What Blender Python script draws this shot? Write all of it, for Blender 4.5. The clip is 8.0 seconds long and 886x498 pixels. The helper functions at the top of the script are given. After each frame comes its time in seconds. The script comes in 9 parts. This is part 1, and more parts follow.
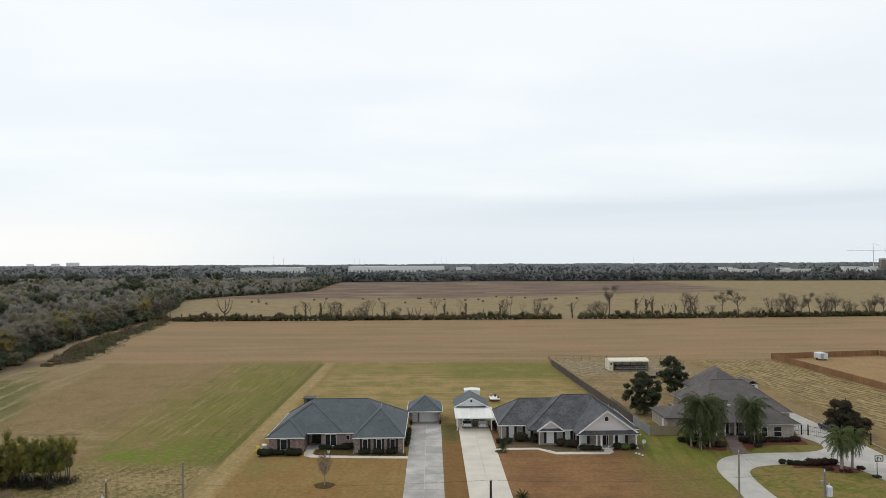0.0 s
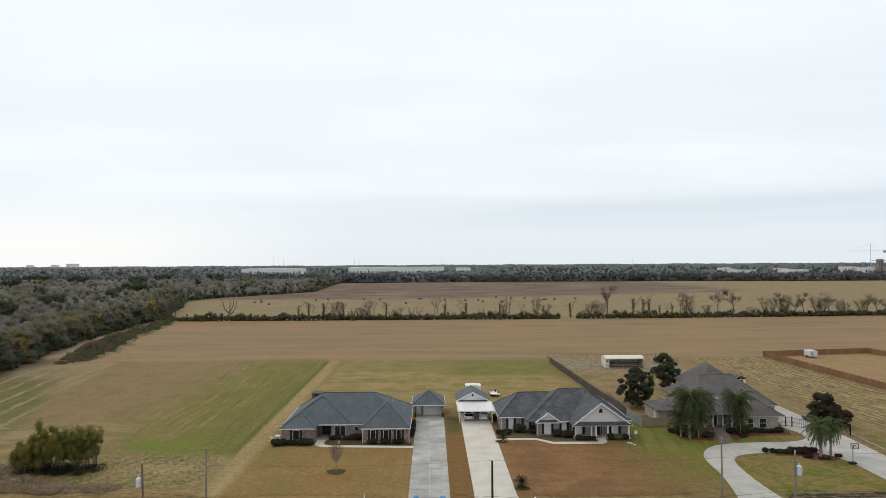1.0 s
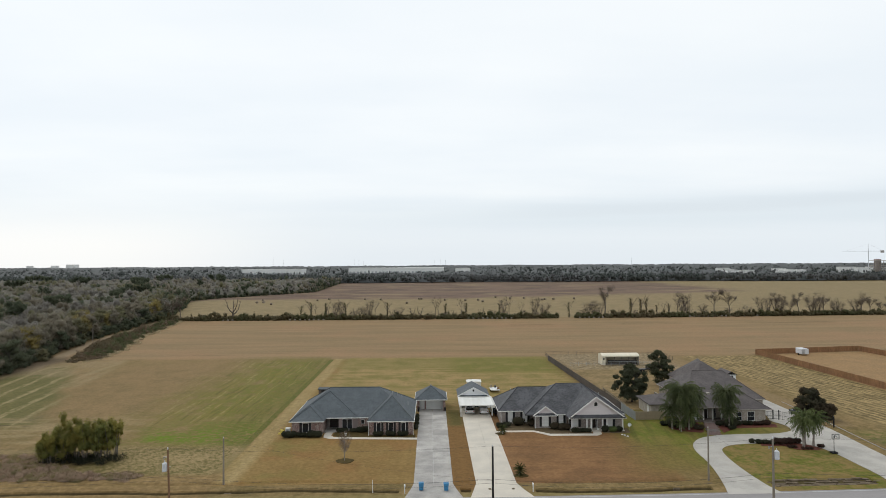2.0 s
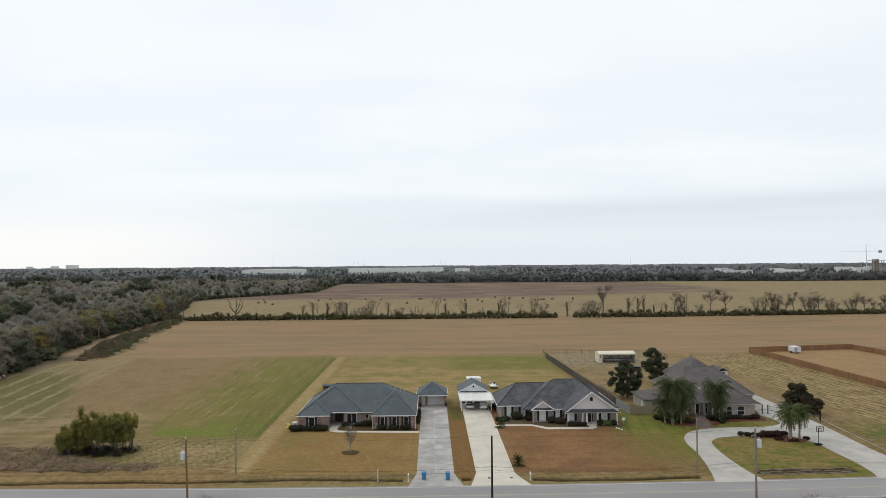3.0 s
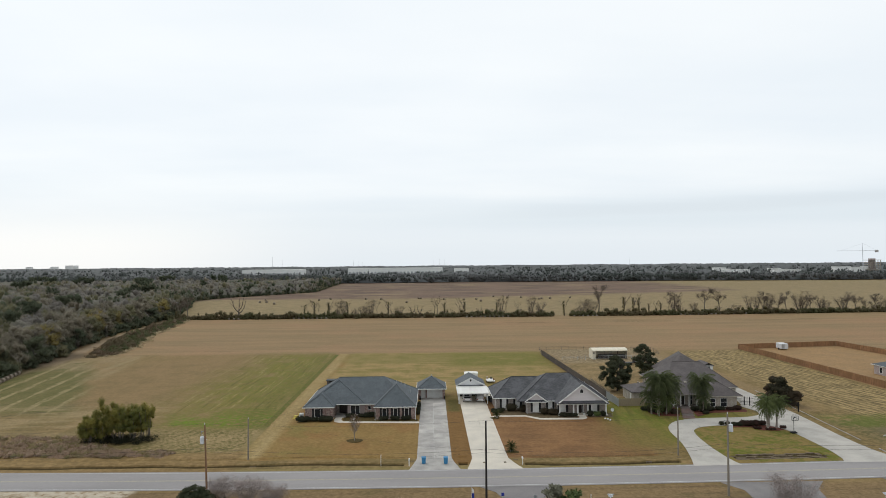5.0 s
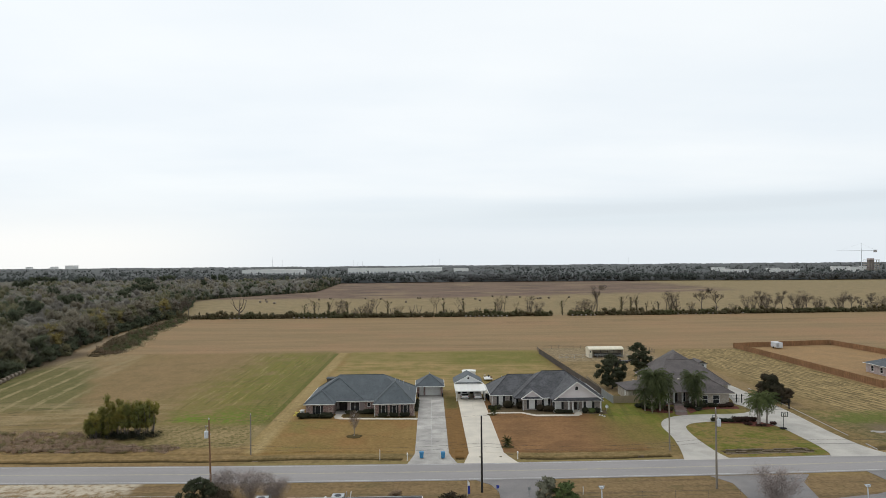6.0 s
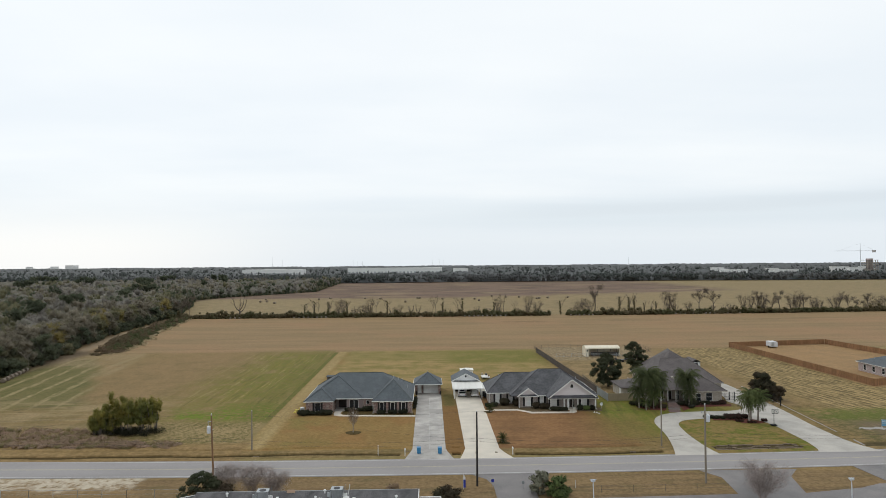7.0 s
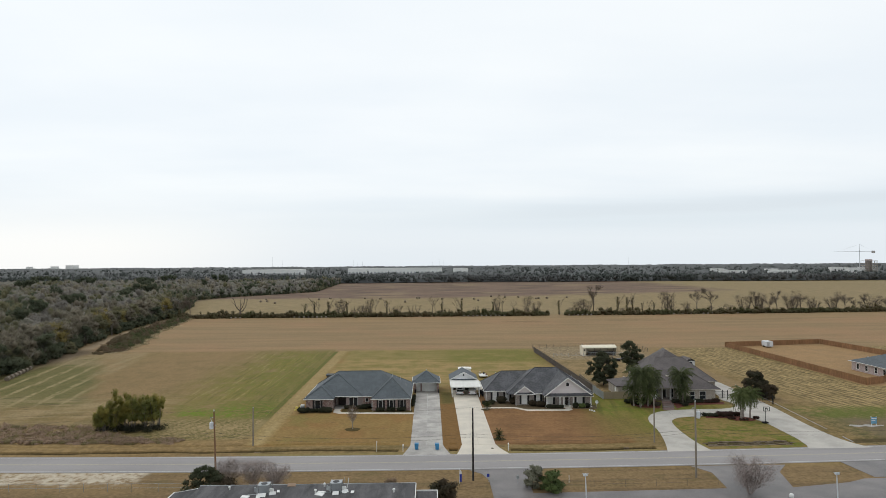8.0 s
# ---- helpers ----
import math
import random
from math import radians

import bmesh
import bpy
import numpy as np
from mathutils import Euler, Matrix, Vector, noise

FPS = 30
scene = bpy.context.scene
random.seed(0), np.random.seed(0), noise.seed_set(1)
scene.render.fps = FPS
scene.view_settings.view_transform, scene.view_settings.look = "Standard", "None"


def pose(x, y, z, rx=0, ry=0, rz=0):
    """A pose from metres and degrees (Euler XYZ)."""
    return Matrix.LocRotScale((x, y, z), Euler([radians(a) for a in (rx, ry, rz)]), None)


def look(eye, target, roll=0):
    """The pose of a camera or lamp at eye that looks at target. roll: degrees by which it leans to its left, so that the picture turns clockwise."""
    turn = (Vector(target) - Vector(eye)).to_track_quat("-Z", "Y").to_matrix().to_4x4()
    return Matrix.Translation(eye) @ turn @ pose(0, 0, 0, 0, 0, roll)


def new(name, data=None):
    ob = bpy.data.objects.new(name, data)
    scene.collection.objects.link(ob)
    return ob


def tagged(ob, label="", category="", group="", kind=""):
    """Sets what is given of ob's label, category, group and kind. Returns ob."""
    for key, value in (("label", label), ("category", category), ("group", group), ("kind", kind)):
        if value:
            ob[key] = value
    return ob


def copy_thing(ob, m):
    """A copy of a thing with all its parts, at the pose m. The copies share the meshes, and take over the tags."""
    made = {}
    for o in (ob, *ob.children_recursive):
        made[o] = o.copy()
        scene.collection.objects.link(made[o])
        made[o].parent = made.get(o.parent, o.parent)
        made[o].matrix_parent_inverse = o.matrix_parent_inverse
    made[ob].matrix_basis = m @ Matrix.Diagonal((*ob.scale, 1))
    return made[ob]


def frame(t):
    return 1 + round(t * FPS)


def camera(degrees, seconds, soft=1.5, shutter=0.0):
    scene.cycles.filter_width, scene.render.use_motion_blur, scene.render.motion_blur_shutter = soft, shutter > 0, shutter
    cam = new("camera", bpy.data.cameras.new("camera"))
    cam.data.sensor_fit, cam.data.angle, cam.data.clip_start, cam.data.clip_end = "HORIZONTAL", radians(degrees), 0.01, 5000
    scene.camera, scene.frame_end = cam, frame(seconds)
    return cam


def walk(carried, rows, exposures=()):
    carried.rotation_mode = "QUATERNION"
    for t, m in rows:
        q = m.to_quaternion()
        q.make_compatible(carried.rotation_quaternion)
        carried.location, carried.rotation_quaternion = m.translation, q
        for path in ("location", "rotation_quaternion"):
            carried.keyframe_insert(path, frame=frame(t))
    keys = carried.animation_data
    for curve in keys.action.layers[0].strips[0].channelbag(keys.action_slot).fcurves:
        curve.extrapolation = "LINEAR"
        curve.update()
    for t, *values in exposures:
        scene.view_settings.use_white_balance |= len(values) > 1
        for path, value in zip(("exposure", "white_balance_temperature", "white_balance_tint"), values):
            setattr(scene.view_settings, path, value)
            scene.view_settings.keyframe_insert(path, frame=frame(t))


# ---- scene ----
cam = camera(70, 8.0, soft=0.6)
PATH = [
    (0, look((0.024, 0.116, 33.032), (1.733, 100.085, 34.833), -0.285)),
    (0.5, look((-0.394, -3.271, 33.039), (1.360, 96.696, 34.908), -0.303)),
    (1, look((-0.785, -6.436, 33.044), (1.015, 93.529, 34.970), -0.323)),
    (1.5, look((-1.133, -9.378, 33.047), (0.711, 90.585, 35.020), -0.346)),
    (3, look((-1.825, -16.897, 33.046), (0.141, 83.062, 35.095), -0.415)),
    (3.5, look((-1.919, -18.992, 33.041), (0.084, 80.967, 35.099), -0.436)),
    (4, look((-1.941, -20.900, 33.035), (0.093, 79.058, 35.094), -0.455)),
    (4.5, look((-1.896, -22.637, 33.028), (0.167, 77.321, 35.083), -0.470)),
    (6, look((-1.423, -27.022, 32.993), (0.694, 72.935, 35.029), -0.485)),
    (6.5, look((-1.193, -28.289, 32.978), (0.931, 71.668, 35.012), -0.478)),
    (7, look((-0.953, -29.505, 32.961), (1.171, 70.451, 35.002), -0.462)),
    (7.5, look((-0.723, -30.704, 32.943), (1.394, 69.252, 35.000), -0.438)),
    (8, look((-0.527, -31.920, 32.922), (1.575, 68.036, 35.012), -0.404)),
]
walk(cam, PATH, exposures=[(0, 0.18), (8, 0.18)])

# ---------------------------------------------------------------- node helpers
class Sock:
    """A socket with arithmetic."""

    def __init__(self, tree, out):
        self.tree, self.out = tree, out

    def _op(self, op, other, swap=False):
        n = self.tree.nodes.new("ShaderNodeMath")
        n.operation = op
        a, b = (other, self) if swap else (self, other)
        for k, v in ((0, a), (1, b)):
            if isinstance(v, Sock):
                self.tree.links.new(v.out, n.inputs[k])
            else:
                n.inputs[k].default_value = v
        return Sock(self.tree, n.outputs[0])

    def __add__(self, o): return self._op("ADD", o)
    def __radd__(self, o): return self._op("ADD", o)
    def __sub__(self, o): return self._op("SUBTRACT", o)
    def __rsub__(self, o): return self._op("SUBTRACT", o, True)
    def __mul__(self, o): return self._op("MULTIPLY", o)
    def __rmul__(self, o): return self._op("MULTIPLY", o)
    def __truediv__(self, o): return self._op("DIVIDE", o)
    def lower(self, o): return self._op("MINIMUM", o)
    def upper(self, o): return self._op("MAXIMUM", o)
    def size(self): return self._op("ABSOLUTE", 0.0)
    def wave(self): return self._op("SINE", 0.0)


def put_in(tree, value, socket):
    if isinstance(value, Sock):
        tree.links.new(value.out, socket)
    elif isinstance(value, tuple) and len(value) == 3 and socket.type == "RGBA":
        socket.default_value = (*value, 1)
    else:
        socket.default_value = value


def smooth(tree, lo, hi, x, a=0.0, b=1.0):
    n = tree.nodes.new("ShaderNodeMapRange")
    n.interpolation_type = "SMOOTHSTEP"
    for k, v in ((0, x), (1, lo), (2, hi), (3, a), (4, b)):
        put_in(tree, v, n.inputs[k])
    return Sock(tree, n.outputs[0])


def blend(tree, fac, a, b, mode="MIX"):
    n = tree.nodes.new("ShaderNodeMix")
    n.data_type, n.blend_type = "RGBA", mode
    put_in(tree, fac, n.inputs[0])
    put_in(tree, a, n.inputs[6])
    put_in(tree, b, n.inputs[7])
    return Sock(tree, n.outputs[2])


def vec(tree, x, y, z=0.0):
    n = tree.nodes.new("ShaderNodeCombineXYZ")
    for k, v in enumerate((x, y, z)):
        put_in(tree, v, n.inputs[k])
    return Sock(tree, n.outputs[0])


def split(tree, v):
    n = tree.nodes.new("ShaderNodeSeparateXYZ")
    tree.links.new(v.out, n.inputs[0])
    return [Sock(tree, o) for o in n.outputs]


def noisy(tree, v, scale, detail=4.0, rough=0.55):
    n = tree.nodes.new("ShaderNodeTexNoise")
    if v is not None:
        tree.links.new(v.out, n.inputs["Vector"])
    n.inputs["Scale"].default_value, n.inputs["Detail"].default_value, n.inputs["Roughness"].default_value = scale, detail, rough
    return Sock(tree, n.outputs["Fac"])


def position(tree):
    n = tree.nodes.new("ShaderNodeNewGeometry")
    return Sock(tree, n.outputs["Position"])


# ---------------------------------------------------------------- light
world = bpy.data.worlds.new("overcast_sky")
scene.world = world
world.use_nodes = True
wt = world.node_tree
sky = wt.nodes.new("ShaderNodeTexSky")
sky.sky_type, sky.sun_disc = "NISHITA", False
sky.sun_elevation, sky.sun_rotation = radians(48), radians(-40)
sky.air_density, sky.dust_density = 1.0, 2.0
tc = wt.nodes.new("ShaderNodeTexCoord")
sx, sy, sz = split(wt, Sock(wt, tc.outputs["Generated"]))
up = sz.upper(0.0) + 0.09
deck = vec(wt, sx / up, sy / up)
streak = vec(wt, sx / up * 0.35, sy / up * 1.3)
c_big = noisy(wt, deck, 0.55, 5.0, 0.5)
c_band = noisy(wt, streak, 0.6, 5.0, 0.5)
cover = smooth(wt, 0.30, 0.72, c_big * 0.5 + c_band * 0.5)
cloud = blend(wt, cover, (0.80, 0.86, 0.91), (0.93, 0.96, 0.97))
low = smooth(wt, 0.0, 0.16, sz)
cloud = blend(wt, low, (0.76, 0.82, 0.87), cloud)
# a slate band low over the right-hand distance and a bright gap low on the left
band = smooth(wt, 0.035, 0.062, sz + (c_band - 0.5) * 0.03) * smooth(wt, 0.11, 0.075, sz + (c_band - 0.5) * 0.03) * smooth(wt, -0.45, 0.3, sx)
cloud = blend(wt, band * 0.55, cloud, (0.66, 0.74, 0.80))
lift = sz + (c_band - 0.5) * 0.035 - sx * 0.006
cloud = blend(wt, smooth(wt, 0.062, 0.072, lift) * smooth(wt, 0.090, 0.076, lift) * smooth(wt, -0.05, 0.35, sx) * 0.55, cloud, (0.68, 0.74, 0.79))
gap = smooth(wt, 0.10, 0.02, sz) * smooth(wt, -0.1, -0.5, sx)
cloud = blend(wt, gap * 0.8, cloud, (0.97, 0.97, 0.95))
mixed = wt.nodes.new("ShaderNodeMix")
mixed.data_type = "RGBA"
mixed.inputs[0].default_value = 0.93
dim = blend(wt, 1.0, Sock(wt, sky.outputs[0]), (0.09, 0.09, 0.09), "MULTIPLY")
wt.links.new(dim.out, mixed.inputs[6])
wt.links.new(cloud.out, mixed.inputs[7])
wt.links.new(mixed.outputs[2], wt.nodes["Background"].inputs[0])
wt.nodes["Background"].inputs[1].default_value = 0.955

sun_data = bpy.data.lights.new("sun", "SUN")
sun_data.energy, sun_data.angle, sun_data.color = 0.6, radians(25), (1.0, 0.97, 0.92)
sun = new("sun", sun_data)
sun.matrix_world = look((0, 0, 60), (40, -48, 60 - 70))


# ---------------------------------------------------------------- materials
def material(name, col, col2=None, scale=3.0, fine=40.0, rough=0.8, bump=0.15, metal=0.0, vary=0.12, stretch=(1, 1, 1), spec=0.3):
    """Two noises at two sizes between two colours, a little change from object to object, and fine relief."""
    m = bpy.data.materials.new(name)
    m.use_nodes = True
    t = m.node_tree
    b = t.nodes["Principled BSDF"]
    px, py, pz = split(t, position(t))
    p = vec(t, px * stretch[0], py * stretch[1], pz * stretch[2])
    col2 = col2 or tuple(c * 0.65 for c in col)
    n1, n2 = noisy(t, p, scale, 4.0), noisy(t, p, fine, 3.0)
    info = t.nodes.new("ShaderNodeObjectInfo")
    shade = Sock(t, info.outputs["Random"])
    k = smooth(t, 0.32, 0.68, n1 * 0.65 + n2 * 0.35)
    c = blend(t, k, col, col2)
    c = blend(t, shade * vary, c, tuple(x * 0.45 for x in col))
    t.links.new(c.out, b.inputs["Base Color"])
    b.inputs["Roughness"].default_value, b.inputs["Metallic"].default_value = rough, metal
    b.inputs["Specular IOR Level"].default_value = spec
    if bump:
        bn = t.nodes.new("ShaderNodeBump")
        bn.inputs["Strength"].default_value, bn.inputs["Distance"].default_value = bump, 0.05
        t.links.new((n2 * 0.6 + n1 * 0.4).out, bn.inputs["Height"])
        t.links.new(bn.outputs[0], b.inputs["Normal"])
    return m


def brick_material(name, a, b_, mortar, bw=0.21, bh=0.075):
    """Running-bond brick, both on walls that face along y and along x."""
    m = bpy.data.materials.new(name)
    m.use_nodes = True
    t = m.node_tree
    b = t.nodes["Principled BSDF"]
    p = position(t)
    px, py, pz = split(t, p)
    n = t.nodes.new("ShaderNodeTexBrick")
    t.links.new(vec(t, px + py, pz).out, n.inputs["Vector"])
    n.inputs["Scale"].default_value = 1.0
    n.inputs["Brick Width"].default_value, n.inputs["Row Height"].default_value = bw, bh
    n.inputs["Mortar Size"].default_value = 0.007
    put_in(t, a, n.inputs["Color1"]); put_in(t, b_, n.inputs["Color2"]); put_in(t, mortar, n.inputs["Mortar"])
    big = noisy(t, p, 1.6, 4.0)
    mid = noisy(t, p, 6.0, 2.0)
    c = blend(t, smooth(t, 0.46, 0.66, mid) * 0.75, Sock(t, n.outputs["Color"]), mortar)
    c = blend(t, smooth(t, 0.35, 0.7, big) * 0.35, c, tuple(x * 0.4 for x in a))
    t.links.new(c.out, b.inputs["Base Color"])
    b.inputs["Roughness"].default_value = 0.85
    bn = t.nodes.new("ShaderNodeBump")
    bn.inputs["Strength"].default_value, bn.inputs["Distance"].default_value = 0.4, 0.02
    t.links.new(n.outputs["Fac"], bn.inputs["Height"])
    bn.invert = True
    t.links.new(bn.outputs[0], b.inputs["Normal"])
    return m


def shingle_material(name, a, b_, wear=1.0):
    """Asphalt shingles in courses, mottled, with weather streaks down the slope."""
    m = bpy.data.materials.new(name)
    m.use_nodes = True
    t = m.node_tree
    b = t.nodes["Principled BSDF"]
    p = position(t)
    px, py, pz = split(t, p)
    n = t.nodes.new("ShaderNodeTexBrick")
    t.links.new(vec(t, px + py * 0.3, pz).out, n.inputs["Vector"])
    n.inputs["Scale"].default_value = 1.0
    n.inputs["Brick Width"].default_value, n.inputs["Row Height"].default_value = 0.32, 0.085
    n.inputs["Mortar Size"].default_value = 0.006
    put_in(t, a, n.inputs["Color1"]); put_in(t, b_, n.inputs["Color2"]); put_in(t, tuple(x * 0.6 for x in a), n.inputs["Mortar"])
    big = noisy(t, p, 0.5, 4.0)
    run = noisy(t, vec(t, px * 3.0, py * 3.0, pz * 0.4), 0.8, 3.0)
    c = blend(t, smooth(t, 0.42, 0.66, big) * (0.3 * wear), Sock(t, n.outputs["Color"]), tuple(x * 1.4 for x in b_))
    c = blend(t, smooth(t, 0.48, 0.70, run) * (0.4 * wear), c, tuple(x * 0.55 for x in a))
    t.links.new(c.out, b.inputs["Base Color"])
    b.inputs["Roughness"].default_value = 0.75
    bn = t.nodes.new("ShaderNodeBump")
    bn.inputs["Strength"].default_value, bn.inputs["Distance"].default_value = 0.35, 0.02
    t.links.new(noisy(t, p, 12.0, 3.0).out, bn.inputs["Height"])
    t.links.new(bn.outputs[0], b.inputs["Normal"])
    return m


def foliage_material(name, a, b_, c_=None, scale=0.25, leafy=0.55, thin=0.0):
    """Leaves or twigs: colour drifts over metres and from leaf to leaf. thin: the share of light that passes through them."""
    m = bpy.data.materials.new(name)
    m.use_nodes = True
    t = m.node_tree
    b = t.nodes["Principled BSDF"]
    p = position(t)
    k = smooth(t, 0.36, 0.64, noisy(t, p, scale, 3.0))
    g = t.nodes.new("ShaderNodeNewGeometry")
    leaf = Sock(t, g.outputs["Random Per Island"])
    info = t.nodes.new("ShaderNodeObjectInfo")
    c = blend(t, k, a, b_)
    c = blend(t, Sock(t, info.outputs["Random"]) * 0.4, c, c_ or tuple(x * 0.6 for x in a))
    c = blend(t, leaf * leafy, c, tuple(x * 0.5 for x in b_))
    t.links.new(c.out, b.inputs["Base Color"])
    b.inputs["Roughness"].default_value = 0.8
    b.inputs["Specular IOR Level"].default_value = 0.15
    if thin:
        tr, mx = t.nodes.new("ShaderNodeBsdfTranslucent"), t.nodes.new("ShaderNodeMixShader")
        t.links.new(c.out, tr.inputs["Color"])
        mx.inputs[0].default_value = thin
        t.links.new(b.outputs[0], mx.inputs[1])
        t.links.new(tr.outputs[0], mx.inputs[2])
        t.links.new(mx.outputs[0], t.nodes["Material Output"].inputs["Surface"])
    return m


def canopy_material(name, mauve, tan, olive, green, cell, share=0.5):
    """Winter woodland: every crown has its own tone, with olive and evergreen ones among the bare. Tan turns mauve-grey
    with distance, as painted haze.
    """
    m = bpy.data.materials.new(name)
    m.use_nodes = True
    t = m.node_tree
    b = t.nodes["Principled BSDF"]
    p = position(t)
    x, y, z = split(t, p)
    wob = noisy(t, p, cell * 2.2, 3.0) - 0.5
    vo = t.nodes.new("ShaderNodeTexVoronoi")
    vo.voronoi_dimensions = "2D"
    vo.inputs["Scale"].default_value = cell
    t.links.new(vec(t, x + wob * (0.45 / cell), y - wob * (0.45 / cell)).out, vo.inputs["Vector"])
    r, g, bl = split(t, Sock(t, vo.outputs["Color"]))
    big = noisy(t, p, cell * 0.14, 4.0)
    # tan and olive nearby, mauve-grey farther off: haze painted by distance
    c = blend(t, smooth(t, 0.38, 0.64, big + smooth(t, 420, 180, y) * 0.16 - 0.06), mauve, tan)
    c = blend(t, smooth(t, 0.25, 0.9, r) * 0.35, c, tuple(k * 0.62 for k in mauve))
    c = blend(t, smooth(t, 0.66, 1.0, g * 0.8 + (noisy(t, p, cell * 0.25, 2.0) - 0.5) * 1.3 + smooth(t, 420, 180, y) * share * 0.25) * 0.62, c, olive)
    c = blend(t, smooth(t, 0.78, 0.98, bl + (noisy(t, p, cell * 0.31, 2.0) - 0.5) * 0.7) * 0.75, c, green)
    c = blend(t, smooth(t, 0.40, 0.66, noisy(t, p, cell * 6.0, 4.0, 0.65)) * 0.25, c, tuple(k * 0.50 for k in mauve))
    geo = t.nodes.new("ShaderNodeNewGeometry")
    c = blend(t, Sock(t, geo.outputs["Random Per Island"]) * 0.12, c, tuple(k * 0.55 for k in tan))
    t.links.new(c.out, b.inputs["Base Color"])
    b.inputs["Roughness"].default_value = 0.9
    b.inputs["Specular IOR Level"].default_value = 0.1
    return m


def glass_material(name):
    m = bpy.data.materials.new(name)
    m.use_nodes = True
    b = m.node_tree.nodes["Principled BSDF"]
    b.inputs["Base Color"].default_value = (0.02, 0.022, 0.025, 1)
    b.inputs["Roughness"].default_value = 0.08
    b.inputs["Specular IOR Level"].default_value = 0.25
    return m


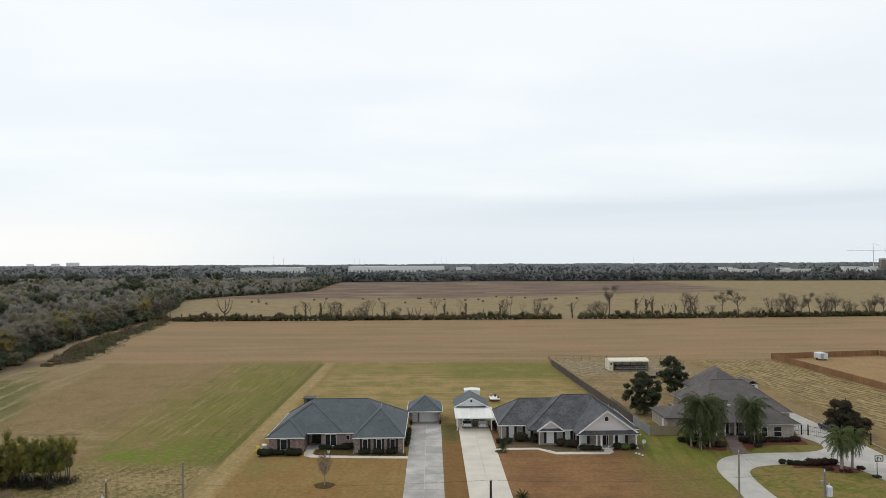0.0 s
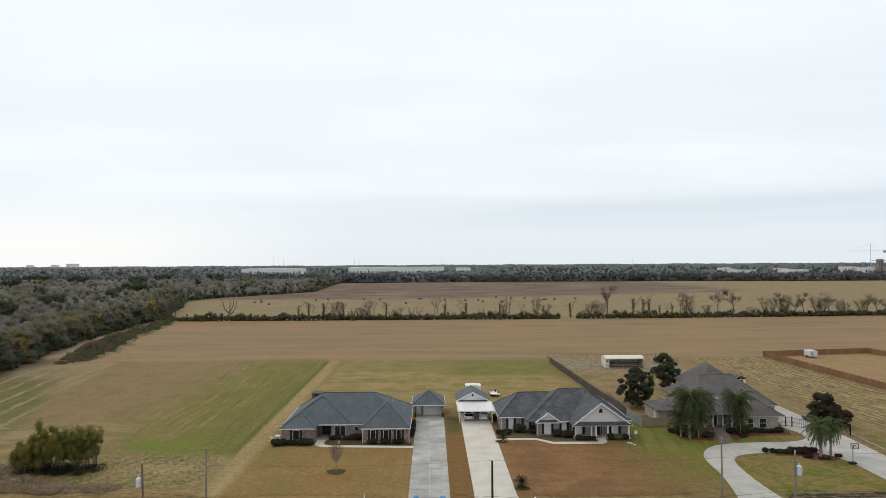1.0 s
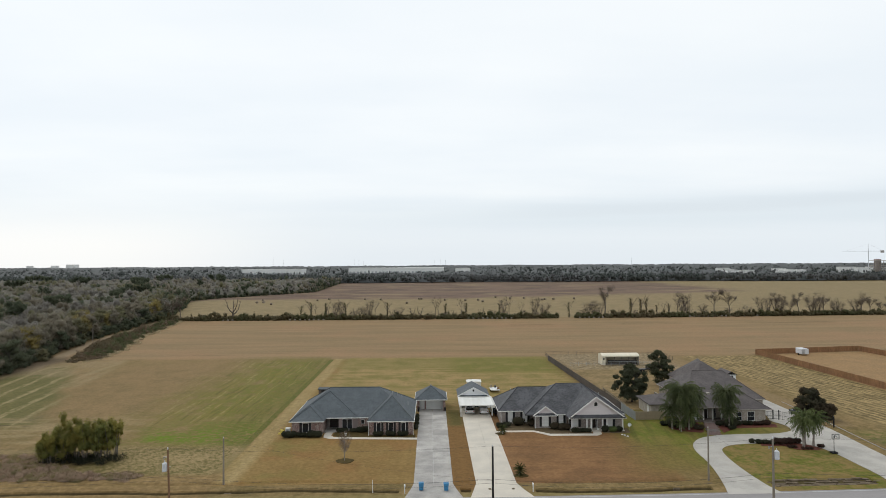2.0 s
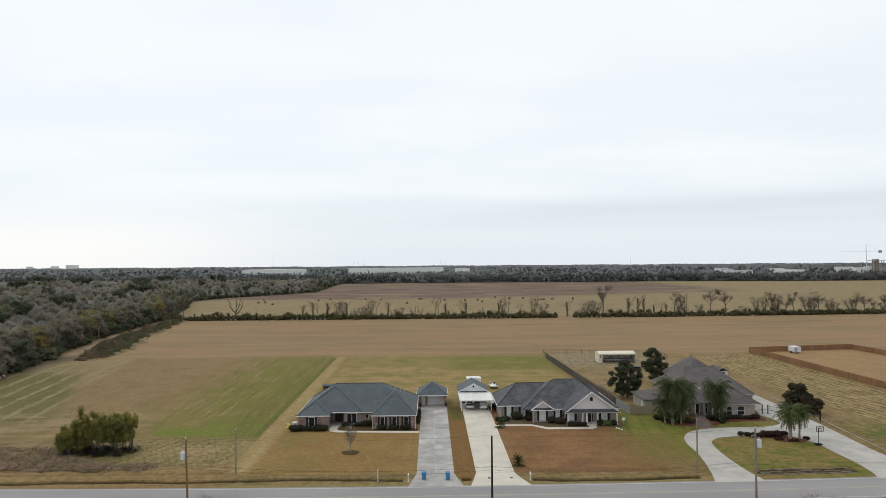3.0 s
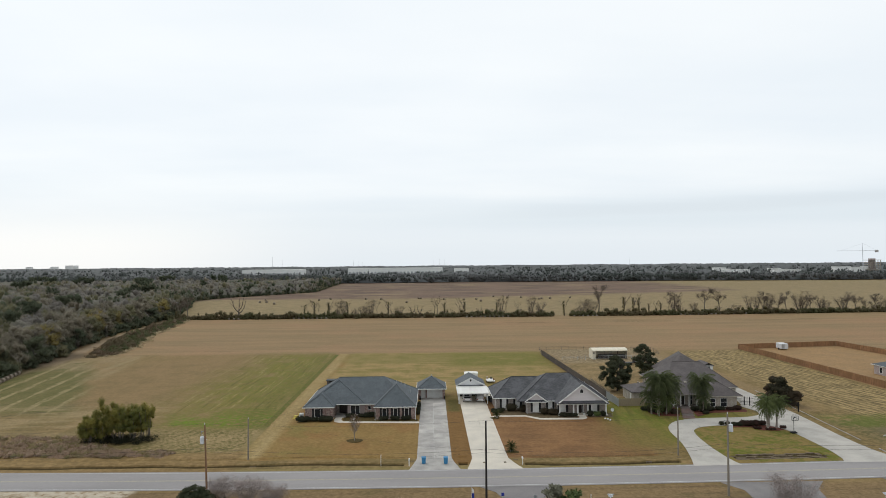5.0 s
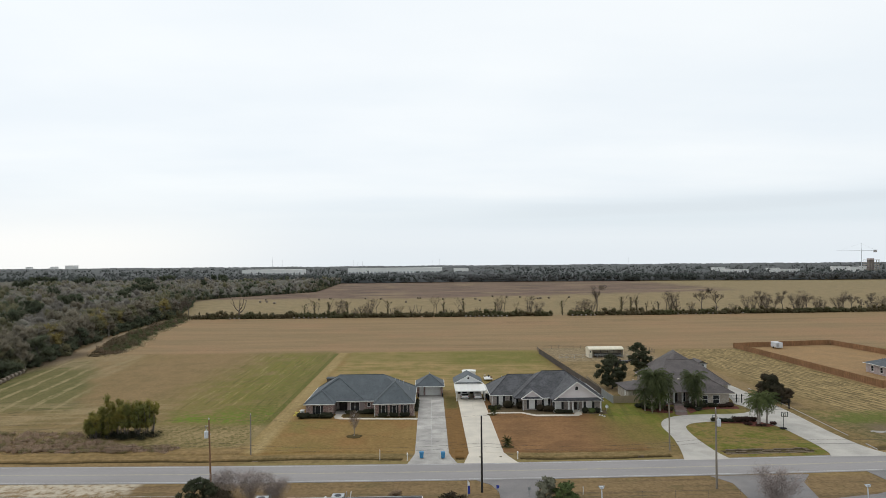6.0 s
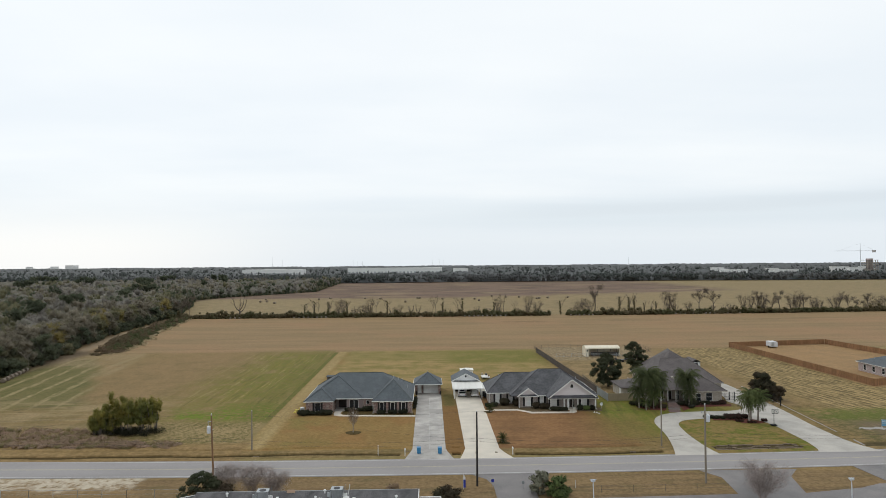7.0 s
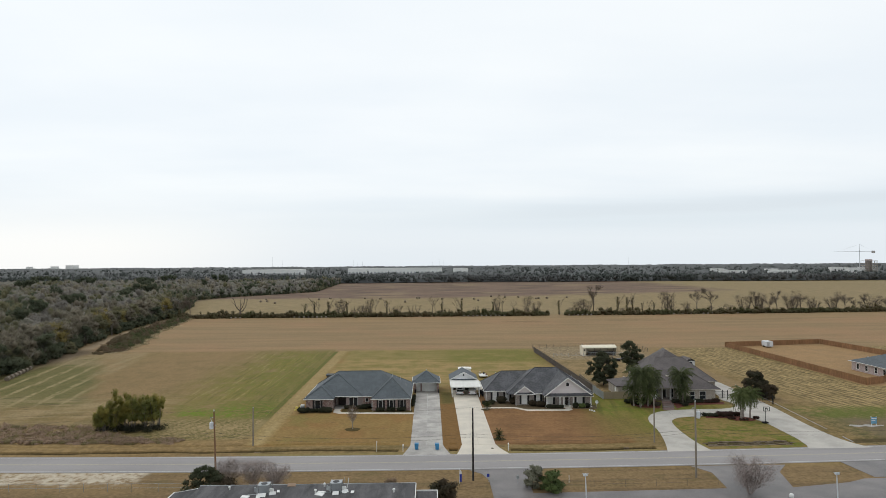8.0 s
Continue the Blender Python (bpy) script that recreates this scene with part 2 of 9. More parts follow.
M = {
    "roof_slate": shingle_material("slate_blue_shingle", (0.058, 0.071, 0.080), (0.078, 0.092, 0.102)),
    "roof_char": shingle_material("charcoal_shingle", (0.040, 0.041, 0.046), (0.074, 0.075, 0.081), 1.9),
    "roof_brown": shingle_material("brown_grey_shingle", (0.068, 0.057, 0.055), (0.096, 0.081, 0.077), 1.3),
    "cap_light": material("ridge_cap_shingle", (0.13, 0.145, 0.15), scale=2.0),
    "cap_dark": material("dark_ridge_cap", (0.05, 0.05, 0.055), scale=2.0),
    "brick_red": brick_material("red_brown_brick", (0.25, 0.115, 0.090), (0.105, 0.062, 0.056), (0.42, 0.37, 0.33)),
    "brick_grey": brick_material("grey_brown_brick", (0.28, 0.232, 0.208), (0.19, 0.162, 0.147), (0.38, 0.345, 0.315)),
    "brick_tan": brick_material("tan_grey_brick", (0.40, 0.345, 0.285), (0.29, 0.25, 0.21), (0.45, 0.41, 0.355)),
    "brick_pink": brick_material("pink_brown_brick", (0.42, 0.335, 0.325), (0.35, 0.28, 0.27), (0.46, 0.42, 0.40)),
    "stucco": material("tan_stucco", (0.43, 0.39, 0.33), scale=1.5),
    "siding": material("lilac_grey_siding", (0.60, 0.565, 0.57), (0.53, 0.50, 0.505), scale=0.8, stretch=(0.3, 1, 9), fine=12, rough=0.6, vary=0.0),
    "siding_mauve": material("mauve_brown_panel", (0.27, 0.215, 0.205), (0.21, 0.17, 0.16), scale=0.8, stretch=(3, 1, 0.4), fine=12, rough=0.7, vary=0.0),
    "siding_white": material("white_siding", (0.76, 0.77, 0.77), (0.68, 0.69, 0.69), scale=0.8, stretch=(0.3, 1, 9), fine=12, rough=0.6, vary=0.0),
    "white": material("white_paint", (0.76, 0.76, 0.74), (0.66, 0.66, 0.63), scale=1.2, rough=0.5, bump=0.05, vary=0.1),
    "blind": material("white_blind", (0.72, 0.72, 0.70), (0.6, 0.6, 0.58), scale=1.0, stretch=(0.2, 1, 8), rough=0.7, bump=0.05),
    "metal_roof": material("white_metal_roof", (0.74, 0.73, 0.69), (0.64, 0.63, 0.58), scale=0.5, stretch=(3, 0.4, 1), rough=0.45, bump=0.08),
    "cream": material("cream_metal", (0.72, 0.66, 0.52), (0.62, 0.57, 0.45), scale=0.6, stretch=(3, 0.4, 1), rough=0.5, bump=0.08),
    "shutter": material("dark_shutter_paint", (0.018, 0.018, 0.02), scale=2, rough=0.5),
    "glass": glass_material("window_glass"),
    "clear": glass_material("clear_acrylic"),
    "door": material("dark_door_paint", (0.03, 0.022, 0.02), rough=0.4),
    "interior": material("plain_interior", (0.15, 0.14, 0.13)),
    "concrete": material("weathered_concrete", (0.50, 0.472, 0.432), (0.275, 0.262, 0.246), scale=0.35, fine=6.0, rough=0.85, vary=0.5),
    "concrete_new": material("pale_concrete", (0.61, 0.555, 0.465), (0.49, 0.45, 0.385), scale=0.3, fine=6.0, rough=0.85, vary=0.12),
    "concrete_loop": material("warm_weathered_concrete", (0.445, 0.418, 0.374), (0.325, 0.307, 0.276), scale=0.3, fine=6.0, rough=0.85, vary=0.0),
    "joint_pale": material("pale_joint_filler", (0.55, 0.55, 0.52), scale=2.0),
    "asphalt": material("grey_road_asphalt", (0.292, 0.274, 0.268), (0.224, 0.211, 0.207), scale=0.12, fine=8.0, stretch=(0.25, 1.2, 1), rough=0.9, vary=0.0),
    "asphalt_old": material("patched_old_asphalt", (0.185, 0.168, 0.160), (0.090, 0.084, 0.083), scale=0.16, fine=5.0, rough=0.5, vary=0.0),
    "line_white": material("worn_white_line", (0.52, 0.52, 0.50), (0.36, 0.36, 0.36), scale=0.9, rough=0.8),
    "line_yellow": material("worn_yellow_line", (0.45, 0.41, 0.27), (0.33, 0.31, 0.25), scale=0.9, rough=0.8),
    "wood_pole": material("weathered_pole_wood", (0.27, 0.235, 0.19), (0.18, 0.155, 0.125), scale=2.0, stretch=(4, 4, 0.4)),
    "wood_dark": material("creosoted_pole_wood", (0.030, 0.027, 0.025), scale=2.0, stretch=(4, 4, 0.4)),
    "wood_orange": material("orange_brown_pole_wood", (0.27, 0.15, 0.075), (0.17, 0.10, 0.06), scale=1.5, stretch=(4, 4, 0.3)),
    "fence_old": material("weathered_fence_board", (0.135, 0.112, 0.098), (0.082, 0.069, 0.062), scale=2.0, stretch=(6, 6, 0.4), vary=0.35),
    "fence_red": material("red_cedar_board", (0.36, 0.192, 0.092), (0.155, 0.084, 0.042), scale=1.2, stretch=(6, 6, 0.4), vary=0.45),
    "fence_tan": material("tan_fence_board", (0.40, 0.33, 0.225), (0.30, 0.245, 0.165), scale=2.0, stretch=(6, 6, 0.4), vary=0.35),
    "fence_grey": material("pale_grey_fence_board", (0.38, 0.40, 0.40), (0.29, 0.31, 0.31), scale=2.0, stretch=(6, 6, 0.4), vary=0.3),
    "iron": material("black_iron", (0.016, 0.016, 0.017), rough=0.45, metal=0.4),
    "galv": material("galvanised_steel", (0.42, 0.44, 0.45), (0.33, 0.35, 0.36), rough=0.45, metal=0.6),
    "transformer": material("pale_grey_enamel", (0.62, 0.64, 0.66), (0.52, 0.54, 0.56), rough=0.4, vary=0.0),
    "wire": material("cable_sheath", (0.03, 0.03, 0.032), rough=0.6, bump=0),
    "bark": material("grey_bark", (0.165, 0.145, 0.125), (0.10, 0.088, 0.078), scale=2.0, stretch=(3, 3, 0.6)),
    "bark_dark": material("dark_bark", (0.075, 0.064, 0.056), (0.048, 0.042, 0.038), scale=2.0, stretch=(3, 3, 0.6)),
    "palm_bark": material("ringed_palm_bark", (0.33, 0.29, 0.25), (0.22, 0.19, 0.165), scale=1.0, stretch=(0.6, 0.6, 5)),
    "mulch": material("red_brown_mulch", (0.165, 0.060, 0.044), (0.088, 0.038, 0.030), scale=2.0, fine=14.0, bump=0.5, spec=0.04),
    "mulch_brown": material("faded_brown_mulch", (0.150, 0.112, 0.066), (0.085, 0.066, 0.040), scale=1.2, fine=10.0, bump=0.5, spec=0.04),
    "mulch_dark": material("dark_mulch", (0.098, 0.070, 0.026), (0.052, 0.040, 0.017), scale=2.0, fine=14.0, bump=0.5, spec=0.04),
    "paver": brick_material("brick_paving", (0.20, 0.115, 0.095), (0.15, 0.09, 0.08), (0.17, 0.14, 0.125)),
    "car_white": material("white_car_paint", (0.72, 0.72, 0.72), (0.70, 0.70, 0.70), rough=0.2, bump=0, spec=0.5, vary=0),
    "car_dark": material("black_car_paint", (0.02, 0.022, 0.026), rough=0.2, bump=0, spec=0.5, vary=0),
    "rubber": material("tyre_rubber", (0.018, 0.018, 0.018), rough=0.85),
    "lamp_red": material("red_lamp_glass", (0.30, 0.015, 0.012), rough=0.2, bump=0),
    "sign_blue": material("faded_blue_board", (0.16, 0.36, 0.52), (0.12, 0.30, 0.45), rough=0.5),
    "toy_yellow": material("yellow_plastic", (0.62, 0.50, 0.08), (0.50, 0.42, 0.10), rough=0.5, bump=0),
    "blue_bin": material("blue_plastic", (0.055, 0.23, 0.42), (0.04, 0.18, 0.34), rough=0.45),
    "blue_flag": material("blue_banner_cloth", (0.03, 0.05, 0.32), rough=0.6),
    "bitumen": material("grey_roofing_felt", (0.112, 0.108, 0.110), (0.028, 0.027, 0.029), scale=0.5, fine=5.0, stretch=(1.6, 0.35, 1), rough=0.8, vary=0.5),
    "hay": material("weathered_hay_bale", (0.24, 0.19, 0.14), (0.14, 0.115, 0.09), scale=2.0),
    "bale_pale": material("bleached_hay_bale", (0.30, 0.26, 0.21), (0.21, 0.18, 0.145), scale=2.0),
    "bark_hedge": material("warm_grey_bark", (0.165, 0.132, 0.104), (0.105, 0.086, 0.070), scale=2.0, stretch=(3, 3, 0.6)),
    "stone_old": material("grey_drain_stone", (0.185, 0.145, 0.100), (0.085, 0.066, 0.044), scale=0.9, fine=6.0, bump=0.5, spec=0.04),
    "water": material("still_muddy_water", (0.21, 0.185, 0.155), (0.12, 0.105, 0.085), scale=0.6, rough=0.35, bump=0.02, spec=0.5),
    "scrub_green": foliage_material("bank_scrub_leaf", (0.095, 0.118, 0.048), (0.130, 0.120, 0.058), scale=0.12, leafy=0.2, thin=0.4),
    "scrub_brown": foliage_material("bramble_brown", (0.185, 0.130, 0.085), (0.130, 0.110, 0.058), scale=0.12, leafy=0.2, thin=0.4),
    # far evergreen crowns, greyed in the base colour for haze
    "wood_pine": foliage_material("haze_greyed_dark_crown", (0.092, 0.102, 0.096), (0.112, 0.120, 0.108), scale=0.03, leafy=0.2, thin=0.3),
    "leaf_dark": foliage_material("dark_evergreen_leaf", (0.056, 0.066, 0.036), (0.080, 0.084, 0.048), leafy=0.3, thin=0.25),
    "leaf_mag": foliage_material("bronze_evergreen_leaf", (0.050, 0.050, 0.029), (0.078, 0.056, 0.036), leafy=0.3, thin=0.25),
    "leaf_bush": foliage_material("clipped_bush_leaf", (0.032, 0.036, 0.021), (0.050, 0.050, 0.029), scale=1.0, leafy=0.3, thin=0.2),
    "leaf_red": foliage_material("wine_brown_shrub_leaf", (0.072, 0.038, 0.030), (0.050, 0.034, 0.024), scale=1.0, leafy=0.3, thin=0.2),
    "leaf_green": foliage_material("green_bush_leaf", (0.125, 0.165, 0.052), (0.085, 0.115, 0.042), scale=0.6),
    "leaf_olive_bush": foliage_material("grey_olive_leaf", (0.22, 0.215, 0.155), (0.16, 0.16, 0.105), scale=0.6),
    "leaf_willow": foliage_material("yellow_green_willow_leaf", (0.285, 0.245, 0.062), (0.150, 0.165, 0.050), scale=0.30, leafy=0.15, thin=0.45),
    "leaf_palm": foliage_material("grey_green_palm_leaf", (0.098, 0.120, 0.050), (0.058, 0.074, 0.034), (0.13, 0.135, 0.058), scale=0.5, leafy=0.4, thin=0.25),
    "leaf_palm_pale": foliage_material("yellow_green_palm_leaf", (0.122, 0.150, 0.054), (0.078, 0.102, 0.040), (0.15, 0.155, 0.06), scale=0.5, leafy=0.4, thin=0.25),
    "leaf_sago": foliage_material("sago_leaf", (0.052, 0.068, 0.022), (0.068, 0.075, 0.024), scale=1.0, thin=0.25),
    "twig": foliage_material("grey_brown_twig", (0.190, 0.152, 0.118), (0.140, 0.115, 0.090), scale=0.12, thin=0.4),
    "twig_warm": foliage_material("brown_ornamental_twig", (0.20, 0.145, 0.11), (0.14, 0.105, 0.085), scale=0.5),
    "twig_pink": foliage_material("pinkish_grey_twig", (0.46, 0.38, 0.35), (0.38, 0.32, 0.29), scale=0.5),
    # darker than the crown tones: shade in the gaps is put into this colour
    "crown_gap_shade": foliage_material("brown_gap_shade", (0.128, 0.116, 0.092), (0.094, 0.092, 0.070), scale=0.1, leafy=0.0),
    # cool grey of the far canopy: haze put into the colour
    "canopy_far": canopy_material("haze_grey_far_canopy", (0.112, 0.116, 0.116), (0.098, 0.102, 0.096), (0.088, 0.096, 0.080), (0.060, 0.070, 0.066), 0.06, 0.5),
    "tone_mauve": foliage_material("mauve_grey_bare_twigs", (0.276, 0.254, 0.224), (0.226, 0.210, 0.184), scale=0.06, leafy=0.10, thin=0.58),
    "tone_tan": foliage_material("tan_grey_bare_twigs", (0.288, 0.254, 0.190), (0.236, 0.212, 0.158), scale=0.06, leafy=0.10, thin=0.58),
    "tone_olive": foliage_material("olive_winter_leaves", (0.246, 0.230, 0.134), (0.188, 0.182, 0.110), scale=0.06, leafy=0.10, thin=0.58),
    "tone_ochre": foliage_material("ochre_winter_leaves", (0.310, 0.248, 0.090), (0.235, 0.200, 0.084), scale=0.06, leafy=0.15, thin=0.45),
    "tone_green": foliage_material("dark_evergreen_woodland_leaves", (0.092, 0.108, 0.068), (0.124, 0.136, 0.084), scale=0.06, leafy=0.15, thin=0.45),
    # far crown tones cooled to grey, with the haze painted in
    "far_grey": foliage_material("haze_greyed_bare_crowns", (0.170, 0.172, 0.168), (0.138, 0.142, 0.138), scale=0.02, leafy=0.12, thin=0.5),
    "far_green": foliage_material("haze_greyed_green_crowns", (0.122, 0.134, 0.122), (0.096, 0.108, 0.100), scale=0.02, leafy=0.12, thin=0.5),
    "reed": foliage_material("dead_reed", (0.420, 0.300, 0.215), (0.340, 0.250, 0.165), scale=0.16, leafy=0.15, thin=0.4),
    "straw": foliage_material("bleached_straw", (0.50, 0.40, 0.25), (0.40, 0.32, 0.18), scale=0.2, leafy=0.2, thin=0.4),
    "weed_olive": foliage_material("olive_weed", (0.300, 0.245, 0.120), (0.220, 0.185, 0.095), scale=0.22, leafy=0.15, thin=0.4),
    "hedge": foliage_material("field_hedge_leaf", (0.100, 0.102, 0.048), (0.135, 0.110, 0.060), scale=0.06, leafy=0.25, thin=0.4),
}
ac = M["clear"].node_tree.nodes["Principled BSDF"]
ac.inputs["Base Color"].default_value = (0.9, 0.92, 0.92, 1)
ac.inputs["Transmission Weight"].default_value, ac.inputs["IOR"].default_value = 1.0, 1.05


# ---------------------------------------------------------------- building helpers
BASE = {}


class Geo:
    """Vertices and faces of one mesh, in world metres."""

    def __init__(self):
        self.v, self.f = [], []

    def poly(self, *pts):
        n = len(self.v)
        self.v += [tuple(p) for p in pts]
        self.f.append(tuple(range(n, n + len(pts))))
        return self

    def box(self, x0, x1, y0, y1, z0, z1):
        n = len(self.v)
        self.v += [(x0, y0, z0), (x1, y0, z0), (x1, y1, z0), (x0, y1, z0), (x0, y0, z1), (x1, y0, z1), (x1, y1, z1), (x0, y1, z1)]
        self.f += [tuple(n + k for k in q) for q in ((0, 3, 2, 1), (4, 5, 6, 7), (0, 1, 5, 4), (1, 2, 6, 5), (2, 3, 7, 6), (3, 0, 4, 7))]
        return self

    def prism(self, pts, z0, z1):
        """An upright solid over a plan outline, counter-clockwise."""
        n, k = len(self.v), len(pts)
        self.v += [(x, y, z0) for x, y in pts] + [(x, y, z1) for x, y in pts]
        self.f += [tuple(range(n + k - 1, n - 1, -1)), tuple(range(n + k, n + 2 * k))]
        self.f += [(n + i, n + (i + 1) % k, n + k + (i + 1) % k, n + k + i) for i in range(k)]
        return self

    def tube(self, pts, radii, sides=6, caps=True):
        """A tapered tube through points."""
        pts = [Vector(p) for p in pts]
        n0 = len(self.v)
        for i, p in enumerate(pts):
            d = (pts[min(i + 1, len(pts) - 1)] - pts[max(i - 1, 0)]).normalized()
            a = d.orthogonal().normalized() if abs(d.z) < 0.9 else Vector((1, 0, 0)).cross(d).normalized()
            b = d.cross(a)
            for s in range(sides):
                w = 2 * math.pi * s / sides
                self.v.append(tuple(p + (a * math.cos(w) + b * math.sin(w)) * radii[i]))
        for i in range(len(pts) - 1):
            for s in range(sides):
                q = n0 + i * sides
                self.f.append((q + s, q + (s + 1) % sides, q + sides + (s + 1) % sides, q + sides + s))
        if caps:
            self.f.append(tuple(n0 + s for s in range(sides))[::-1])
            self.f.append(tuple(n0 + (len(pts) - 1) * sides + s for s in range(sides)))
        return self

    def add(self, verts, faces):
        n = len(self.v)
        self.v += [tuple(p) for p in verts]
        self.f += [tuple(n + k for k in q) for q in faces]
        return self


def mesh_of(name, geo, mat, origin=(0, 0, 0), flat=True):
    me = bpy.data.meshes.new(name)
    o = np.array(origin, float)
    verts = (np.array(geo.v, float) - o).tolist() if len(geo.v) else []
    me.from_pydata(verts, [], geo.f)
    if mat is not None:
        me.materials.append(M[mat])
    me.update()
    return me


def thing(name, at, label, category, group="", kind=""):
    ob = new(name)
    ob.empty_display_size = 0.2
    ob.location = at
    BASE[ob] = Vector(at)
    return tagged(ob, label, category, group, kind)


def part(name, geo, mat, parent, label=""):
    """One mesh, given in world metres, under a thing or under a part."""
    at = BASE[parent]
    ob = new(name, mesh_of(name, geo, mat, at))
    ob.parent = parent
    BASE[ob] = at
    return tagged(ob, label)


def solo(name, geo, mat, label="", category="", group="", kind="", origin=(0, 0, 0)):
    ob = new(name, mesh_of(name, geo, mat, origin))
    ob.location = origin
    BASE[ob] = Vector(origin)
    return tagged(ob, label, category, group, kind)


# ---------------------------------------------------------------- ground
def bend(x):
    """The road's slight curve, bent to fit the camera's view."""
    a = abs(x)
    return 0.00030 * a * a if a < 120 else 4.32 + 0.072 * (a - 120)


ROAD_N, ROAD_F = 69.0, 77.1
CROSSINGS = ((-5.8, 2.2), (4.6, 13.0), (39.6, 48.2), (65.0, 75.2))


def ditch(x, y):
    """The roadside ditch on the houses' side: a shallow near slope and a steep far bank, bridged where drives cross it."""
    v = y - bend(x)
    n = float(np.interp(x, (-66, -17, 28), (79.9, 80.9, 79.2))) + 0.22 * math.sin(x * 0.21) + 0.12 * math.sin(x * 0.53 + 1)
    deep = 0.62 + 0.12 * math.sin(x * 0.37 + 2)
    d = deep * float(np.interp(v - n, (-1.1, -0.45, 0.1, 0.42), (0, 1, 1, 0)))
    d = max(d, 0.22 * max(0.0, 1 - abs(v - n - 3.3) / 0.5))
    if x > 45:
        d = 0.55 * max(0.0, 1 - abs(v - 80.8) / 1.9)
    for a, b in CROSSINGS:
        if a - 0.5 < x < b + 0.5:
            return 0.0
    return -d


def ground_material(name, zone):
    """One of three parts of the ground: the meadow side, the gardens' side, and the fields beyond."""
    m = bpy.data.materials.new(name)
    m.use_nodes = True
    t = m.node_tree
    b = t.nodes["Principled BSDF"]
    p = position(t)
    x, y, z = split(t, p)
    wob, wob2 = noisy(t, p, 0.05, 4.0) - 0.5, noisy(t, p, 0.35, 3.0) - 0.5
    big, mid, fine = noisy(t, p, 0.018, 4.0), noisy(t, p, 0.15, 5.0, 0.62), noisy(t, p, 1.6, 4.0, 0.65)
    tuft = noisy(t, p, 0.7, 5.0, 0.7)
    drag_x = noisy(t, vec(t, x * 0.03, y * 0.55), 1.0, 4.0, 0.6)
    drag_y = noisy(t, vec(t, x * 0.5, y * 0.03), 1.0, 4.0, 0.6)

    def area(x0, x1, y0, y1, soft=2.0, sway=6.0):
        ax, ay = x + wob * sway + wob2 * (sway * 0.25), y + wob2 * (sway * 0.5) - wob * (sway * 0.5)
        return (smooth(t, x0 - soft, x0 + soft, ax) * smooth(t, x1 + soft, x1 - soft, ax)
                * smooth(t, y0 - soft, y0 + soft, ay) * smooth(t, y1 + soft, y1 - soft, ay))

    def pair(k, a, c, lo=0.38, hi=0.62):
        return blend(t, smooth(t, lo, hi, k), a, c)

    # rough winter grass everywhere
    col = pair(tuft * 0.5 + mid * 0.5, (0.20, 0.148, 0.078), (0.125, 0.098, 0.047))
    # fallow tan field as far as the hedgerow, dragged sideways
    slow_x = noisy(t, vec(t, x * 0.012, y * 0.11), 1.0, 4.0, 0.55)
    tan = pair(slow_x * 0.7 + drag_x * 0.3, (0.226, 0.164, 0.103), (0.184, 0.138, 0.086))
    tan = blend(t, smooth(t, 0.45, 0.7, big) * 0.6, tan, (0.25, 0.16, 0.104))
    tan = blend(t, smooth(t, 0.58, 0.68, drag_x) * (smooth(t, 250, 212, y) * 0.40 + 0.10), tan, (0.105, 0.080, 0.042))
    damp = area(38, 62, 309, 322, 3.5, 9).upper(area(98, 130, 313, 324, 3.0, 9)).upper(area(165, 212, 314, 325, 3.0, 10))
    tan = blend(t, damp * smooth(t, 0.44, 0.56, drag_x * 0.5 + tuft * 0.5) * 0.55, tan, (0.110, 0.082, 0.046))
    col = blend(t, area(-150, 700, 205, 358, 6, 8), col, tan)
    # pasture beyond the hedgerow, then a purple-brown fallow field
    if zone == "far":
        past = pair(mid * 0.5 + drag_x * 0.5, (0.220, 0.177, 0.112), (0.170, 0.141, 0.086), 0.44, 0.56)
        col = blend(t, area(-320, 1600, 361, 1100, 4, 10), col, past)
        purp = pair(drag_x * 0.6 + big * 0.4, (0.150, 0.108, 0.092), (0.092, 0.068, 0.060), 0.42, 0.58)
        purp = blend(t, smooth(t, 0.54, 0.62, noisy(t, vec(t, x * 0.012, y * 0.05 + x * 0.006), 1.0, 4.0, 0.6)) * 0.75, purp, (0.222, 0.178, 0.118))
        col = blend(t, area(-260, 330, 540, 1300, 30, 90) * smooth(t, 528, 572, y + wob * 90 + wob2 * 25 - x.upper(0.0) * 0.30), col, purp)
    # hay meadow on the open side: greener towards the house, with mown lines running away from the road
    if zone == "left":
        mead = pair(mid * 0.55 + drag_y * 0.45, (0.185, 0.137, 0.074), (0.152, 0.118, 0.058), 0.42, 0.58)
        mead = blend(t, smooth(t, 0.50, 0.62, noisy(t, p, 0.03, 3.0)) * 0.5, mead, (0.205, 0.142, 0.082))
        mead = blend(t, area(-100, -58, 122, 200, 9, 16) * 0.6, mead, (0.192, 0.136, 0.078))
        col = blend(t, area(-140, -33, 84, 207, 4.5, 10), col, mead)
        green = pair(drag_y * 0.25 + tuft * 0.35 + fine * 0.2 + mid * 0.2, (0.078, 0.108, 0.012), (0.150, 0.138, 0.036), 0.42, 0.58)
        sow = noisy(t, vec(t, x * 1.1 + wob * 2.0, y * 0.05 + x * 0.02), 1.0, 4.0, 0.6)
        patchy = smooth(t, 0.37, 0.56, mid * 0.5 + drag_y * 0.15 + sow * 0.2 + tuft * 0.15 + smooth(t, -58, -36, x) * 0.06)
        col = blend(t, area(-62, -33.5, 118, 206, 12, 26) * patchy * 0.80, col, green)
